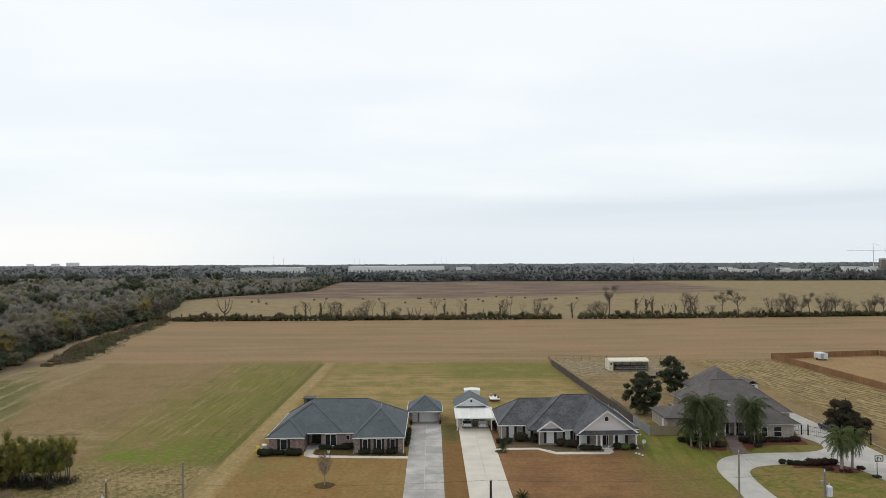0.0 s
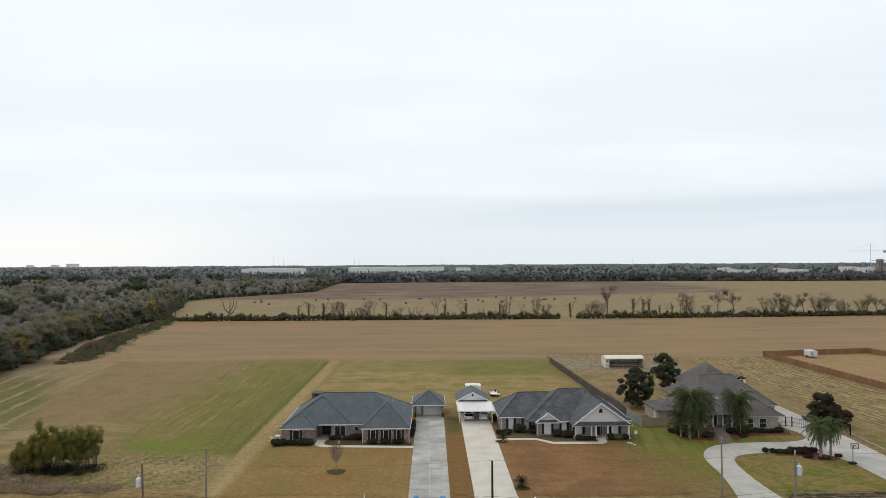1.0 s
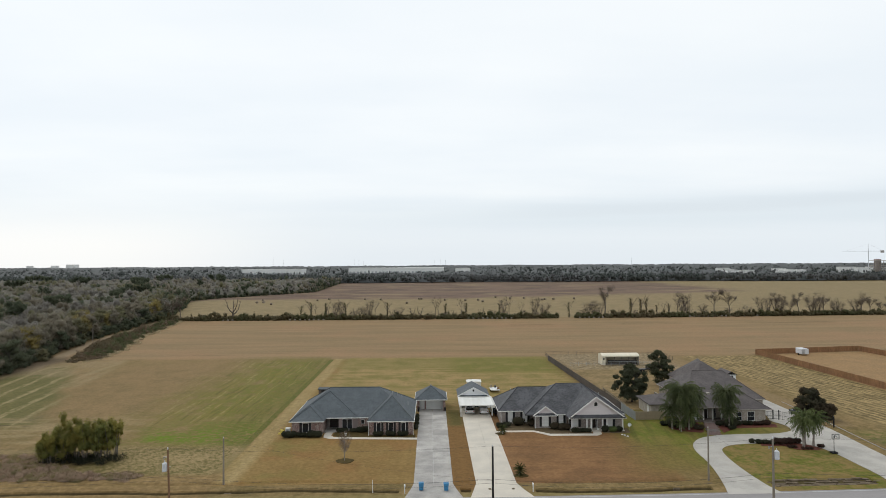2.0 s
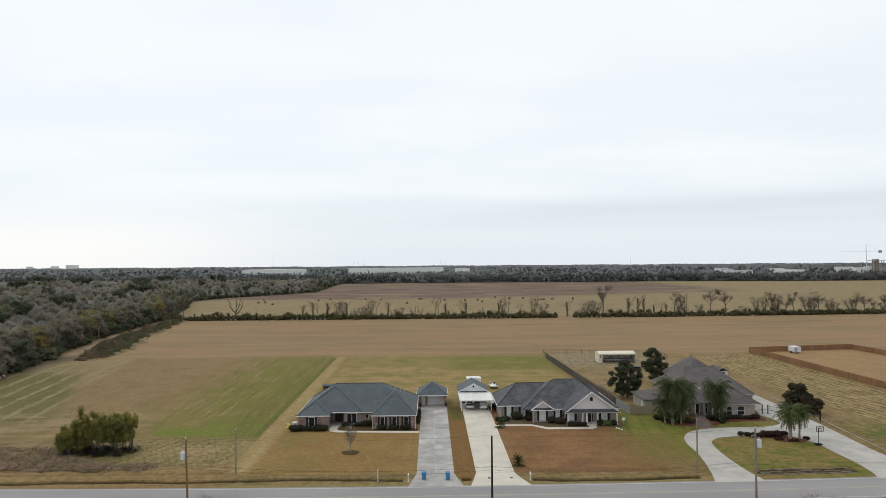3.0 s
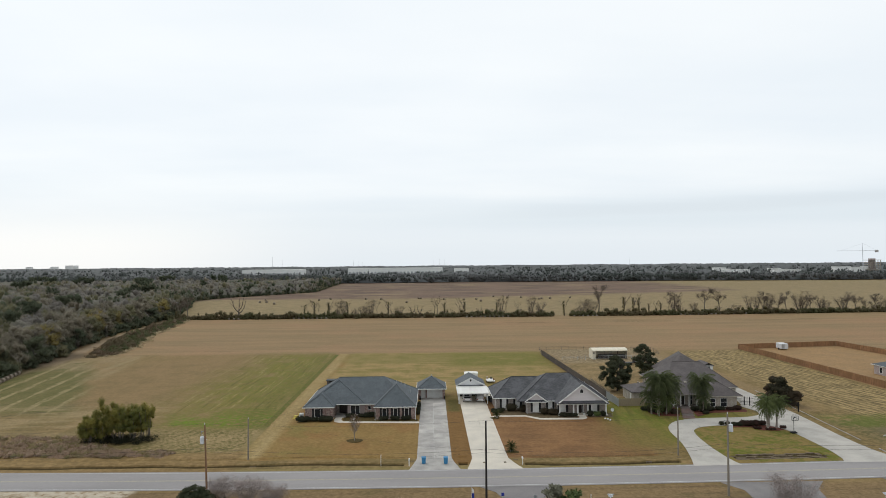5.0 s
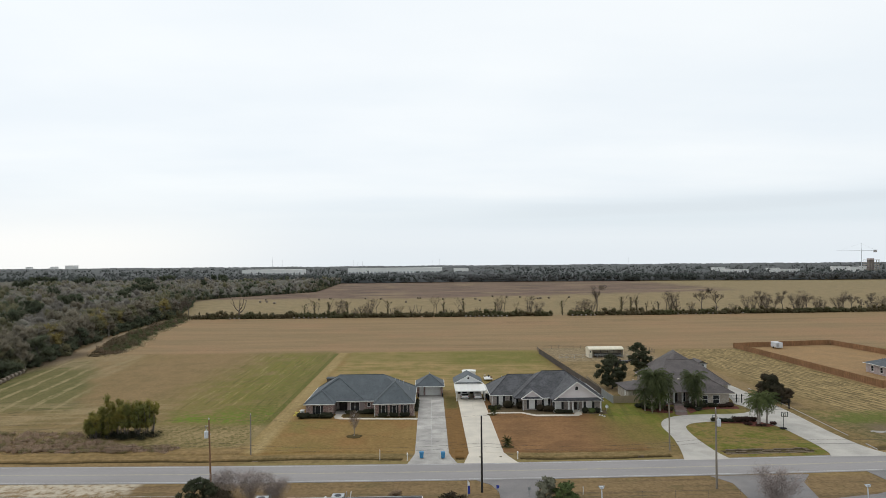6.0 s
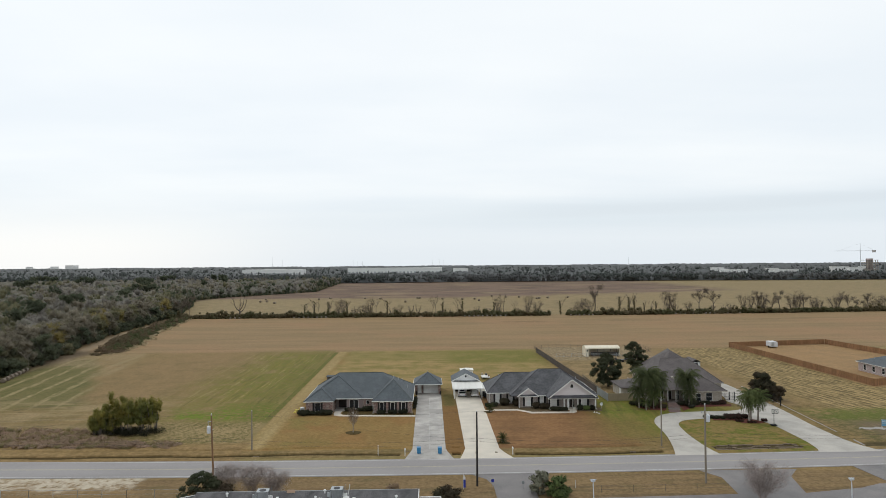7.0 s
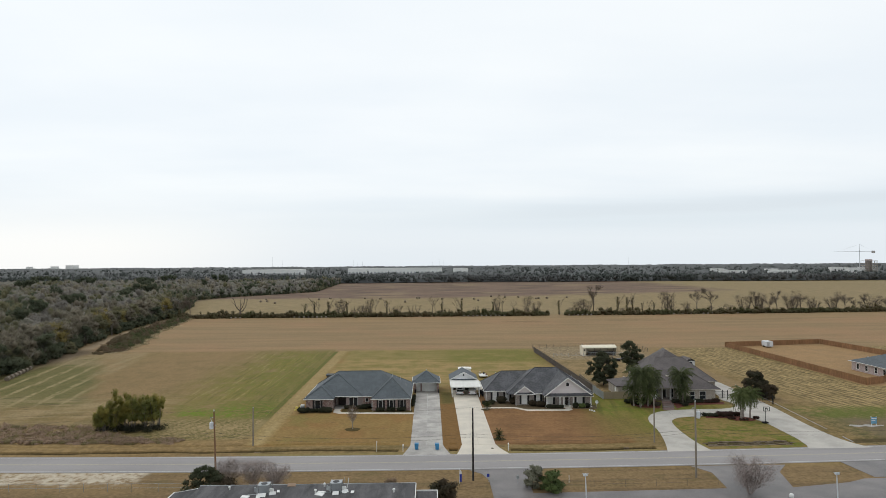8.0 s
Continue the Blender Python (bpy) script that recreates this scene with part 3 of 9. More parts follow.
        col = blend(t, area(-66, -33.5, 112, 206, 9, 20) * smooth(t, 0.52, 0.64, noisy(t, vec(t, x * 0.5 + y * 0.1, y * 0.28), 1.0, 5.0, 0.68)) * 0.6, col, (0.150, 0.118, 0.060))
        col = blend(t, area(-70, -34, 116, 205, 7, 14) * smooth(t, 0.55, 0.63, sow) * smooth(t, 0.42, 0.56, tuft) * 0.7, col, (0.250, 0.205, 0.105))
        col = blend(t, area(-66, -34, 116, 205, 7, 14) * smooth(t, 0.45, 0.36, sow) * 0.45, col, (0.062, 0.070, 0.014))
        clod = noisy(t, vec(t, x * 0.8, y * 1.0), 1.0, 5.0, 0.7)
        wet = pair(tuft * 0.6 + fine * 0.4, (0.078, 0.118, 0.012), (0.132, 0.130, 0.034), 0.42, 0.58)
        col = blend(t, area(-66, -33.5, 103, 121, 3, 8) * smooth(t, 0.36, 0.56, mid * 0.45 + tuft * 0.3 + smooth(t, -66, -40, x) * 0.22) * smooth(t, 0.34, 0.54, clod) * 0.75, col, wet)
        col = blend(t, area(-56, -33.8, 106, 114, 2, 7) * smooth(t, 0.44, 0.58, clod * 0.55 + mid * 0.45) * 0.75, col, (0.096, 0.155, 0.014))
        col = blend(t, area(-42, -33, 104, 206, 3.0, 8.0) * smooth(t, 0.44, 0.60, clod * 0.6 + drag_y * 0.4) * 0.5, col, (0.066, 0.082, 0.018))
        skew = x + (y - 160.0) * 0.17
        rows = smooth(t, 0.45, 0.95, (skew * 1.065 + 1.686 + wob * 2.2 + wob2 * 1.4).wave() * 0.9 + (noisy(t, vec(t, skew * 0.9, y * 0.12), 1.0, 4.0, 0.6) - 0.5) * 2.0)
        plot = smooth(t, 2.0, -5.0, x + 82.0 + (y - 123.3) * 0.46 + wob * 14.0 + wob2 * 4.0) * area(-175, -60, 118, 196, 6, 10)
        tint = pair(tuft * 0.35 + mid * 0.4 + drag_y * 0.25, (0.070, 0.080, 0.028), (0.132, 0.122, 0.056), 0.40, 0.60)
        col = blend(t, plot * 0.88, col, tint)
        col = blend(t, plot * rows * smooth(t, 0.36, 0.56, tuft * 0.6 + fine * 0.4) * 0.85, col, (0.275, 0.232, 0.145))
        band = area(-175, -62, 100, 127, 5, 10)
        col = blend(t, band * smooth(t, 0.42, 0.60, noisy(t, vec(t, x * 0.07, y * 0.3), 1.0, 5.0, 0.65)) * 0.7, col, (0.235, 0.190, 0.118))
        col = blend(t, band * smooth(t, 0.56, 0.66, noisy(t, vec(t, x * 0.12 + 5.0, y * 0.28), 1.0, 4.0, 0.6)) * 0.7, col, (0.075, 0.064, 0.040))
        # wide pale wheel tracks leading to the gap by the wood
        path = skew + 99.5 + wob * 5.0
        col = blend(t, smooth(t, 5.0, 1.5, path) * smooth(t, -5.0, -1.5, path) * area(-125, -80, 158, 206, 3, 8) * smooth(t, 0.40, 0.58, tuft * 0.4 + drag_y * 0.6) * 0.6, col, (0.255, 0.210, 0.140))
    if zone != "right":
        lane = x + 131.5 + (y - 208.0).lower(53.0).upper(-40.0) * 0.24 + (y - 261.0).upper(0.0) * 0.115 + wob * 3.0
        col = blend(t, smooth(t, 3.4, 1.4, lane) * smooth(t, -3.4, -1.4, lane) * area(-175, -100, 186, 356, 6, 4) * 0.85, col, (0.235, 0.190, 0.145))
    if zone == "left":
        bare = area(-140, -108, 178, 207, 4, 9) * smooth(t, 0.36, 0.56, tuft * 0.4 + mid * 0.6)
        col = blend(t, bare * 0.7, col, pair(tuft * 0.6 + fine * 0.4, (0.265, 0.212, 0.148), (0.195, 0.152, 0.100)))
        rough = area(-60, -34, 84, 104, 3, 8)
        clump = noisy(t, vec(t, x * 1.5 + y * 0.7, y * 1.1), 1.0, 5.0, 0.7)
        mown = (x * 2.6 - y * 1.1 + wob2 * 5.0 + wob * 6.0).wave() * 0.5 + 0.5
        col = blend(t, rough * 0.85, col, blend(t, smooth(t, 0.40, 0.60, clump * 0.62 + mid * 0.34 + mown * 0.04), (0.086, 0.084, 0.030), (0.250, 0.198, 0.115)))
        col = blend(t, area(-140, -60, 98, 190, 4, 10) * smooth(t, 0.48, 0.62, clump * 0.5 + mid * 0.5) * 0.4, col, (0.100, 0.088, 0.046))
    # lawns: bleached olive, brown and green
    if zone == "right":
        lawn_a = pair(mid * 0.7 + fine * 0.3, (0.202, 0.142, 0.062), (0.178, 0.122, 0.052))
        lawn_a = blend(t, smooth(t, 0.45, 0.65, noisy(t, p, 0.09, 3.0)) * 0.6, lawn_a, (0.196, 0.112, 0.050))
        lawn_a = blend(t, smooth(t, 0.50, 0.68, noisy(t, p, 0.13, 3.0)) * smooth(t, -10, -28, x) * 0.6, lawn_a, (0.140, 0.128, 0.044))
        col = blend(t, area(-34.6, 5.5, 83, 205, 0.35, 0.7), col, lawn_a)
        col = blend(t, area(-34.6, -31.2, 84, 206, 1.1, 0.9) * 0.9, col, pair(drag_y * 0.4 + mid * 0.3 + tuft * 0.3, (0.275, 0.220, 0.122), (0.225, 0.176, 0.088)))
        grass = pair(tuft * 0.5 + fine * 0.5, (0.066, 0.085, 0.018), (0.130, 0.118, 0.042), 0.42, 0.58)
        grass = blend(t, smooth(t, 106, 100, y + wob2 * 6.0), grass, pair(fine * 0.5 + tuft * 0.5, (0.130, 0.112, 0.050), (0.250, 0.195, 0.115)))
        col = blend(t, smooth(t, -34.5, -34.9, x + wob2 * 0.6) * smooth(t, 88, 91, y) * smooth(t, 206, 203, y), col, grass)
        brown = pair(mid * 0.6 + drag_x * 0.4, (0.190, 0.110, 0.058), (0.140, 0.082, 0.044), 0.40, 0.60)
        brown = blend(t, smooth(t, 0.56, 0.70, drag_x * 0.6 + tuft * 0.4) * 0.5, brown, (0.235, 0.155, 0.092))
        col = blend(t, area(4.5, 37, 82.6, 126, 0.8, 2.0), col, brown)
        col = blend(t, area(1.6, 5.2, 80, 116, 0.4, 0.6), col, (0.150, 0.090, 0.038))
        col = blend(t, area(1.6, 5.2, 116, 132, 1.5, 1.0) * 0.8, col, (0.060, 0.062, 0.022))
        backy = pair(mid * 0.45 + drag_x * 0.35 + tuft * 0.2, (0.148, 0.132, 0.048), (0.250, 0.186, 0.094), 0.40, 0.58)
        col = blend(t, area(-30, 38, 128, 207, 1.5, 3), col, backy)
        col = blend(t, area(4.5, 37.5, 176, 206, 4, 5) * smooth(t, 0.3, 0.55, mid) * 0.9, col, (0.118, 0.120, 0.032))
        col = blend(t, area(-31, 4.5, 184, 205, 4, 6) * 0.45, col, (0.130, 0.124, 0.042))
        side = pair(mid * 0.5 + drag_y * 0.5, (0.106, 0.124, 0.024), (0.148, 0.134, 0.042), 0.42, 0.58)
        side = blend(t, smooth(t, 0.53, 0.63, noisy(t, vec(t, (x - y * 0.18) * 0.55, y * 0.035), 1.0, 3.0, 0.5)) * 0.4, side, (0.062, 0.072, 0.020))
        col = blend(t, area(34.5, 66, 88, 128, 3.5, 3.0), col, side)
        col = blend(t, area(30, 44, 83, 103, 5, 5) * 0.65, col, (0.135, 0.100, 0.042))
        isle = pair(mid * 0.5 + tuft * 0.5, (0.168, 0.128, 0.054), (0.096, 0.110, 0.022), 0.44, 0.60)
        col = blend(t, area(46, 70, 77.5, 102, 1.5, 2.0), col, isle)
    # paddock behind the fence, bare and pale
    if zone == "right":
        pad = pair(mid * 0.35 + drag_x * 0.3 + tuft * 0.35, (0.225, 0.168, 0.098), (0.150, 0.118, 0.064), 0.42, 0.58)
        pad = blend(t, smooth(t, 0.54, 0.64, tuft * 0.6 + mid * 0.4) * 0.5, pad, (0.115, 0.088, 0.058))
        col = blend(t, area(40.5, 78, 128, 212, 1.0, 3), col, pad)
        col = blend(t, area(40.5, 78, 180, 212, 2.0, 3) * 0.8, col, pair(tuft * 0.6 + fine * 0.4, (0.260, 0.215, 0.155), (0.120, 0.098, 0.068), 0.42, 0.58))
    # cut straw rows beside the paddock
    if zone == "right":
        u = x + y * 0.25
        swath = (u * 3.3 + wob2 * 11.0 + wob * 14.0).wave() * 0.5 + 0.5
        rake = noisy(t, vec(t, u * 1.0 + wob2 * 1.6, y * 0.17), 1.0, 5.0, 0.62)
        cut = blend(t, smooth(t, 0.41, 0.60, swath * 0.10 + rake * 0.50 + tuft * 0.22 + noisy(t, vec(t, x * 0.55, y * 0.8 + x * 0.12), 1.0, 5.0, 0.65) * 0.18), (0.098, 0.078, 0.042), (0.285, 0.222, 0.120))
        cut = blend(t, smooth(t, 0.45, 0.7, mid) * 0.35, cut, (0.165, 0.125, 0.066))
        col = blend(t, area(79.5, 200, 104, 205, 1.2, 2.5) * smooth(t, 82, 88, x + (y - 205) * 0.03), col, cut)
        col = blend(t, area(75.2, 82.5, 112, 205, 1.0, 2.0) * 0.8, col, (0.190, 0.142, 0.084))
        col = blend(t, area(112.5, 156, 131, 212, 0.6, 0.5), col, pair(mid, (0.255, 0.172, 0.100), (0.225, 0.156, 0.092)))
        soak = pair(tuft, (0.150, 0.118, 0.066), (0.088, 0.085, 0.036))
        col = blend(t, area(79, 130, 79, 104, 2.0, 5), col, soak)
        col = blend(t, area(84, 130, 80, 98, 3.0, 5) * smooth(t, 0.30, 0.46, mid) * 0.9, col, pair(tuft * 0.5 + fine * 0.5, (0.100, 0.082, 0.066), (0.175, 0.140, 0.100), 0.44, 0.60))
        col = blend(t, area(80, 120, 98, 108, 2.5, 7) * smooth(t, 0.36, 0.54, tuft * 0.5 + mid * 0.5) * 0.85, col, (0.086, 0.108, 0.024))
    # verges
    if zone != "far":
        verge = pair(tuft * 0.5 + drag_x * 0.5, (0.215, 0.155, 0.080), (0.150, 0.108, 0.055))
        col = blend(t, area(-320, -34, 77, 88, 1.0, 2.0), col, verge)
        near = pair(drag_x * 0.4 + mid * 0.3 + fine * 0.3, (0.185, 0.135, 0.078), (0.130, 0.094, 0.058), 0.38, 0.62)
        near = blend(t, smooth(t, 0.48, 0.66, drag_x * 0.4 + mid * 0.6) * 0.6, near, (0.118, 0.106, 0.052))
        near = blend(t, smooth(t, 0.54, 0.64, drag_x) * 0.4, near, (0.100, 0.072, 0.050))
        col = blend(t, area(-320, 320, 20, 69, 1.2, 1.0), col, near)
    if zone == "left":
        apron = area(-69, -45, 62.5, 72.5, 1.0, 5) * smooth(t, 0.42, 0.56, tuft * 0.45 + mid * 0.35 + fine * 0.2)
        apron = apron * smooth(t, 63.4, 66.0, y + wob2 * 4.0)
        col = blend(t, apron * 0.9, col, blend(t, tuft, (0.34, 0.31, 0.28), (0.52, 0.49, 0.46)))
    if zone == "right":
        col = blend(t, area(-33, 39.5, 77.2, 78.6, 0.4, 0.8) * 0.8, col, (0.175, 0.150, 0.070))
    if zone != "far":
        # mud in the ditch, darkened further with depth to stand for shade
        mud_shade = smooth(t, -0.13, -0.30, z)
        col = blend(t, mud_shade * 0.85, col, (0.060, 0.050, 0.030))
    # ground under the woods: leaf litter
    if zone != "right":
        litter = area(-3000, -156, 205, 385, 6, 10).upper(area(-3000, -205, 380, 640, 6, 8)).upper(area(-3000, -126, 60, 215, 6, 8) * smooth(t, -120, -127, x + (205 - y) * -0.02))
        col = blend(t, litter, col, (0.085, 0.066, 0.048))
    col = blend(t, smooth(t, 0.36, 0.70, fine * 0.6 + tuft * 0.4) * 0.66, col, blend(t, 1.0, col, (0.45, 0.47, 0.42), "MULTIPLY"))
    col = blend(t, smooth(t, 0.53, 0.70, tuft * 0.6 + fine * 0.4) * 0.45, col, blend(t, 1.0, col, (1.6, 1.55, 1.5), "MULTIPLY"))
    col = blend(t, 1.0, col, (1.29, 1.20, 1.03), "MULTIPLY")
    t.links.new(col.out, b.inputs["Base Color"])
    b.inputs["Roughness"].default_value = 0.95
    b.inputs["Specular IOR Level"].default_value = 0.1
    bn = t.nodes.new("ShaderNodeBump")
    bn.inputs["Strength"].default_value, bn.inputs["Distance"].default_value = 0.5, 0.25
    t.links.new((tuft * 0.6 + fine * 0.4).out, bn.inputs["Height"])
    t.links.new(bn.outputs[0], b.inputs["Normal"])
    return m


M["ground"] = ground_material("meadow_side_ground", "left")
M["ground_gardens"] = ground_material("gardens_ground", "right")
M["ground_fields"] = ground_material("far_fields_ground", "far")


def build_ground():
    xs = [-4900, -3000, -1500, -800, -400, -250] + list(np.arange(-200, 201, 2.0)) + [250, 400, 800, 1500, 3000, 4900]
    for a, b in CROSSINGS:
        xs += [a - 0.6, a - 0.4, b + 0.4, b + 0.6]
    xs = sorted(xs)
    vs = [-400, -100, 0, 40, 60, 68, 76] + list(np.arange(77.5, 85.2, 0.2)) + [86, 90, 100, 130, 170, 214, 260, 320, 400, 550, 800, 1200, 2000, 3200, 4950]
    g = Geo()
    g.v = [(x, v + (bend(x) if 50 < v < 90 else 0), ditch(x, v + bend(x)) if 77 < v < 85.2 else 0.0) for v in vs for x in xs]
    n = len(xs)
    g.f = [(j * n + i, j * n + i + 1, (j + 1) * n + i + 1, (j + 1) * n + i) for j in range(len(vs) - 1) for i in range(n - 1)]
    sheet = solo("ground", g, "ground", kind="structure")
    sheet.data.materials.append(M["ground_gardens"])
    sheet.data.materials.append(M["ground_fields"])
    for p in sheet.data.polygons:
        if p.center.y > 214:
            p.material_index = 2
        elif p.center.x > -36:
            p.material_index = 1


def strip(x0, x1, y0, y1, z, step=4.0, thick=0.0):
    """A sheet that follows the road's curve."""
    g = Geo()
    xs = list(np.arange(x0, x1, step)) + [x1]
    for x in xs:
        g.v += [(x, y0 + bend(x), z), (x, y1 + bend(x), z)]
    g.f = [(2 * i, 2 * i + 2, 2 * i + 3, 2 * i + 1) for i in range(len(xs) - 1)]
    if thick:
        k = len(g.v)
        g.v += [(x, y, zz - thick) for x, y, zz in g.v[:k]]
        g.f += [(2 * i, k + 2 * i, k + 2 * i + 2, 2 * i + 2) for i in range(len(xs) - 1)]
        g.f += [(2 * i + 3, k + 2 * i + 3, k + 2 * i + 1, 2 * i + 1) for i in range(len(xs) - 1)]
    return g


def build_road():
    solo("road", strip(-600, 600, ROAD_N, ROAD_F, 0.05, thick=0.3), "asphalt", kind="structure")
    for name, y, w, mat in (("road_line_far", 76.5, 0.16, "line_white"), ("road_line_near", 69.45, 0.16, "line_white"),
                            ("road_line_centre", 72.86, 0.12, "line_yellow"), ("road_line_centre", 73.12, 0.12, "line_yellow")):
        solo(name, strip(-600, 600, y, y + w, 0.056), mat, kind="structure")
    # side street, car park and second entrance on the near side
    side = Geo().prism([(8.2, 20), (14.0, 20), (14.0, 64), (14.8, 67.4), (17.5, 69.1), (5.2, 69.1), (7.4, 66.8), (8.2, 64)], -0.2, 0.03)
    solo("side_street", side, "asphalt_old", kind="structure")
    lot = Geo().prism([(14.0, 20), (120, 20), (120, 66), (64.5, 62.4), (61, 60.9), (51.8, 59.2), (53.6, 66), (56.4, 69.3), (41.0, 69.3), (43.0, 66), (42.2, 59.2), (14.0, 58.4)], -0.2, 0.026)
    solo("car_park", lot, "asphalt_old", kind="structure")
    solo("road", Geo().prism([(66.5, 63.0), (120, 66), (120, 72.6), (66, 70.2)], -0.2, 0.034), "asphalt_old", kind="structure")


def slab_drive(name, mat, pieces, label, j=0.022):
    """A concrete drive: every slab is a piece, with open joints between."""
    root = thing(name, (pieces[0][0], pieces[0][2], 0), label, "", kind="structure")
    for x0, x1, y0, y1 in pieces:
        g = Geo().prism([(x0 + j, y0 + j), (x1 - j, y0 + j), (x1 - j, y1 - j), (x0 + j, y1 - j)], -0.12, 0.06)
        part("slab", g, mat, root)
    return root


def curved_drive(name, mat, outline, label):
    return solo(name, Geo().prism(outline, -0.12, 0.06), mat, kind="structure")


def rounded(pts, times=2):
    """Cuts the corners of an open line, keeping its ends."""
    for _ in range(times):
        out = [pts[0]]
        for (ax, ay), (bx, by) in zip(pts[:-1], pts[1:]):
            out += [(ax * 0.75 + bx * 0.25, ay * 0.75 + by * 0.25), (ax * 0.25 + bx * 0.75, ay * 0.25 + by * 0.75)]
        pts = out + [pts[-1]]
    return pts


def build_drives():
    a = []
    ys = [82.6, 85.7, 88.8, 91.9, 95.0, 98.5, 102.0, 105.5, 109.0, 113.0, 117.0, 121.0, 125.0, 128.6, 132.0]
    for y0, y1 in zip(ys[:-1], ys[1:]):
        a += [(-4.25, -1.3, y0, y1), (-1.3, 1.65, y0, y1)]
    root = slab_drive("driveway", "concrete", a, "")
    part("joint_strip", Geo().box(-1.33, -1.27, 82.6, 128, 0.058, 0.066), "joint_pale", root)
    part("apron", Geo().prism([(-5.4, 76.9), (2.9, 76.9), (2.0, 80.6), (1.65, 82.57), (-4.25, 82.57), (-4.6, 80.6)], -0.6, 0.055), "concrete", root)
    b = []
    ys = [82.6, 87.5, 92.5, 97.5, 102.5, 107.5, 112.5, 117.5, 122.5, 131.4]
    for y0, y1 in zip(ys[:-1], ys[1:]):
        b += [(5.05, 8.1, y0, y1), (8.1, 11.1, y0, y1)]
    root = slab_drive("driveway", "concrete_new", b, "", 0.009)
    part("apron", Geo().prism([(3.9, 76.9), (12.9, 76.9), (11.7, 80.2), (11.1, 82.57), (5.05, 82.57), (4.6, 80.2)], -0.6, 0.055), "concrete_new", root)
    # headwalls of the culverts under the drives
    for k, (x0, x1) in enumerate(((-5.5, -4.6), (11.7, 12.6), (39.2, 40.0), (48.2, 49.2), (64.2, 65.2), (74.6, 75.8))):
        g = Geo().prism([(x0, 81.4), (x1, 81.4), (x1, 81.7), (x0, 81.7)], -0.6, 0.02)
        solo("culvert_headwall", g, "stone_old", kind="structure")
    # end walls of the short culvert between the two drives
    for x0, x1 in ((2.05, 2.3), (4.45, 4.7)):
        solo("culvert_headwall", Geo().prism([(x0, 79.0), (x1, 79.0), (x1, 81.9), (x0, 81.9)], -0.7, -0.04), "stone_old", kind="structure")
    # garden paths
    path_a = [(-22.0, 112.6), (-22.2, 110.2), (-21.9, 108.3), (-20.6, 107.4), (-4.25, 106.3), (-4.25, 107.5), (-20.0, 108.5), (-20.7, 109.6), (-20.6, 112.6)]
    solo("garden_path", Geo().prism(path_a, -0.1, 0.05), "concrete_new", kind="structure")
    path_b = [(11.1, 109.9), (12.6, 110.6), (18.2, 110.6), (20.9, 107.8), (29.9, 107.6), (31.0, 108.6), (31.2, 110.8), (29.8, 110.8), (29.4, 108.9), (21.2, 109.1), (18.4, 111.6), (12.4, 111.7), (11.1, 111.2)]
    solo("garden_path", Geo().prism(path_b, -0.1, 0.05), "concrete_new", kind="structure")
    # horseshoe drive of the third house
    outer = [(40.2, 76.9)] + [(40.9, 79.0), (41.6, 81.5), (42.8, 86.5), (43.7, 91.5), (44.0, 96.7), (44.9, 100.4), (46.6, 103.4), (49.0, 105.6), (52.5, 106.9), (58.0, 107.4), (63.0, 107.3),
             (66.8, 108.4), (68.6, 110.4), (69.0, 113.6), (67.6, 117.0), (69.4, 120.5), (70.5, 129.8), (72.6, 141.0), (77.2, 140.4), (77.0, 129.8), (76.4, 118.0), (75.8, 106.0), (74.4, 94.0), (74.2, 83.0), (75.8, 78.4), (77.2, 77.6), (65.2, 77.6)]
    inner = [(66.1, 79.6), (66.9, 84.0), (67.0, 89.5), (67.2, 94.5), (66.6, 98.6), (64.5, 101.2), (60.5, 101.6), (55.2, 101.2), (51.4, 100.4), (49.2, 98.4), (48.3, 95.8), (47.7, 91.5), (47.4, 86.0), (47.5, 80.5), (48.1, 77.0)]
    curved_drive("driveway", "concrete_loop", rounded(outer) + rounded(inner), "")
    # pad along the far side and kerb of the right-hand edge
    solo("kerb", Geo().prism([(76.2, 90.0), (76.32, 90.0), (78.52, 113.0), (79.82, 134.0), (79.7, 134.0), (78.4, 113.0)], -0.1, 0.09), "concrete", kind="structure")
    solo("kerb", Geo().prism([(75.4, 81.2), (75.6, 81.2), (76.0, 84.6), (75.8, 84.6)], -0.1, 0.10), "concrete", kind="structure")


def build_puddle():
    rng = random.Random(12)
    pts = []
    for k in range(22):
        a = 2 * math.pi * k / 22
        r = rng.uniform(0.65, 1.1)
        pts.append((85.6 + 4.0 * r * math.cos(a), 92.2 + 0.95 * r * math.sin(a) + 0.35 * math.sin(k * 1.7)))
    solo("puddle", Geo().prism(pts, -0.1, 0.012), "water", kind="structure")


build_ground()
build_road()
build_puddle()
build_drives()


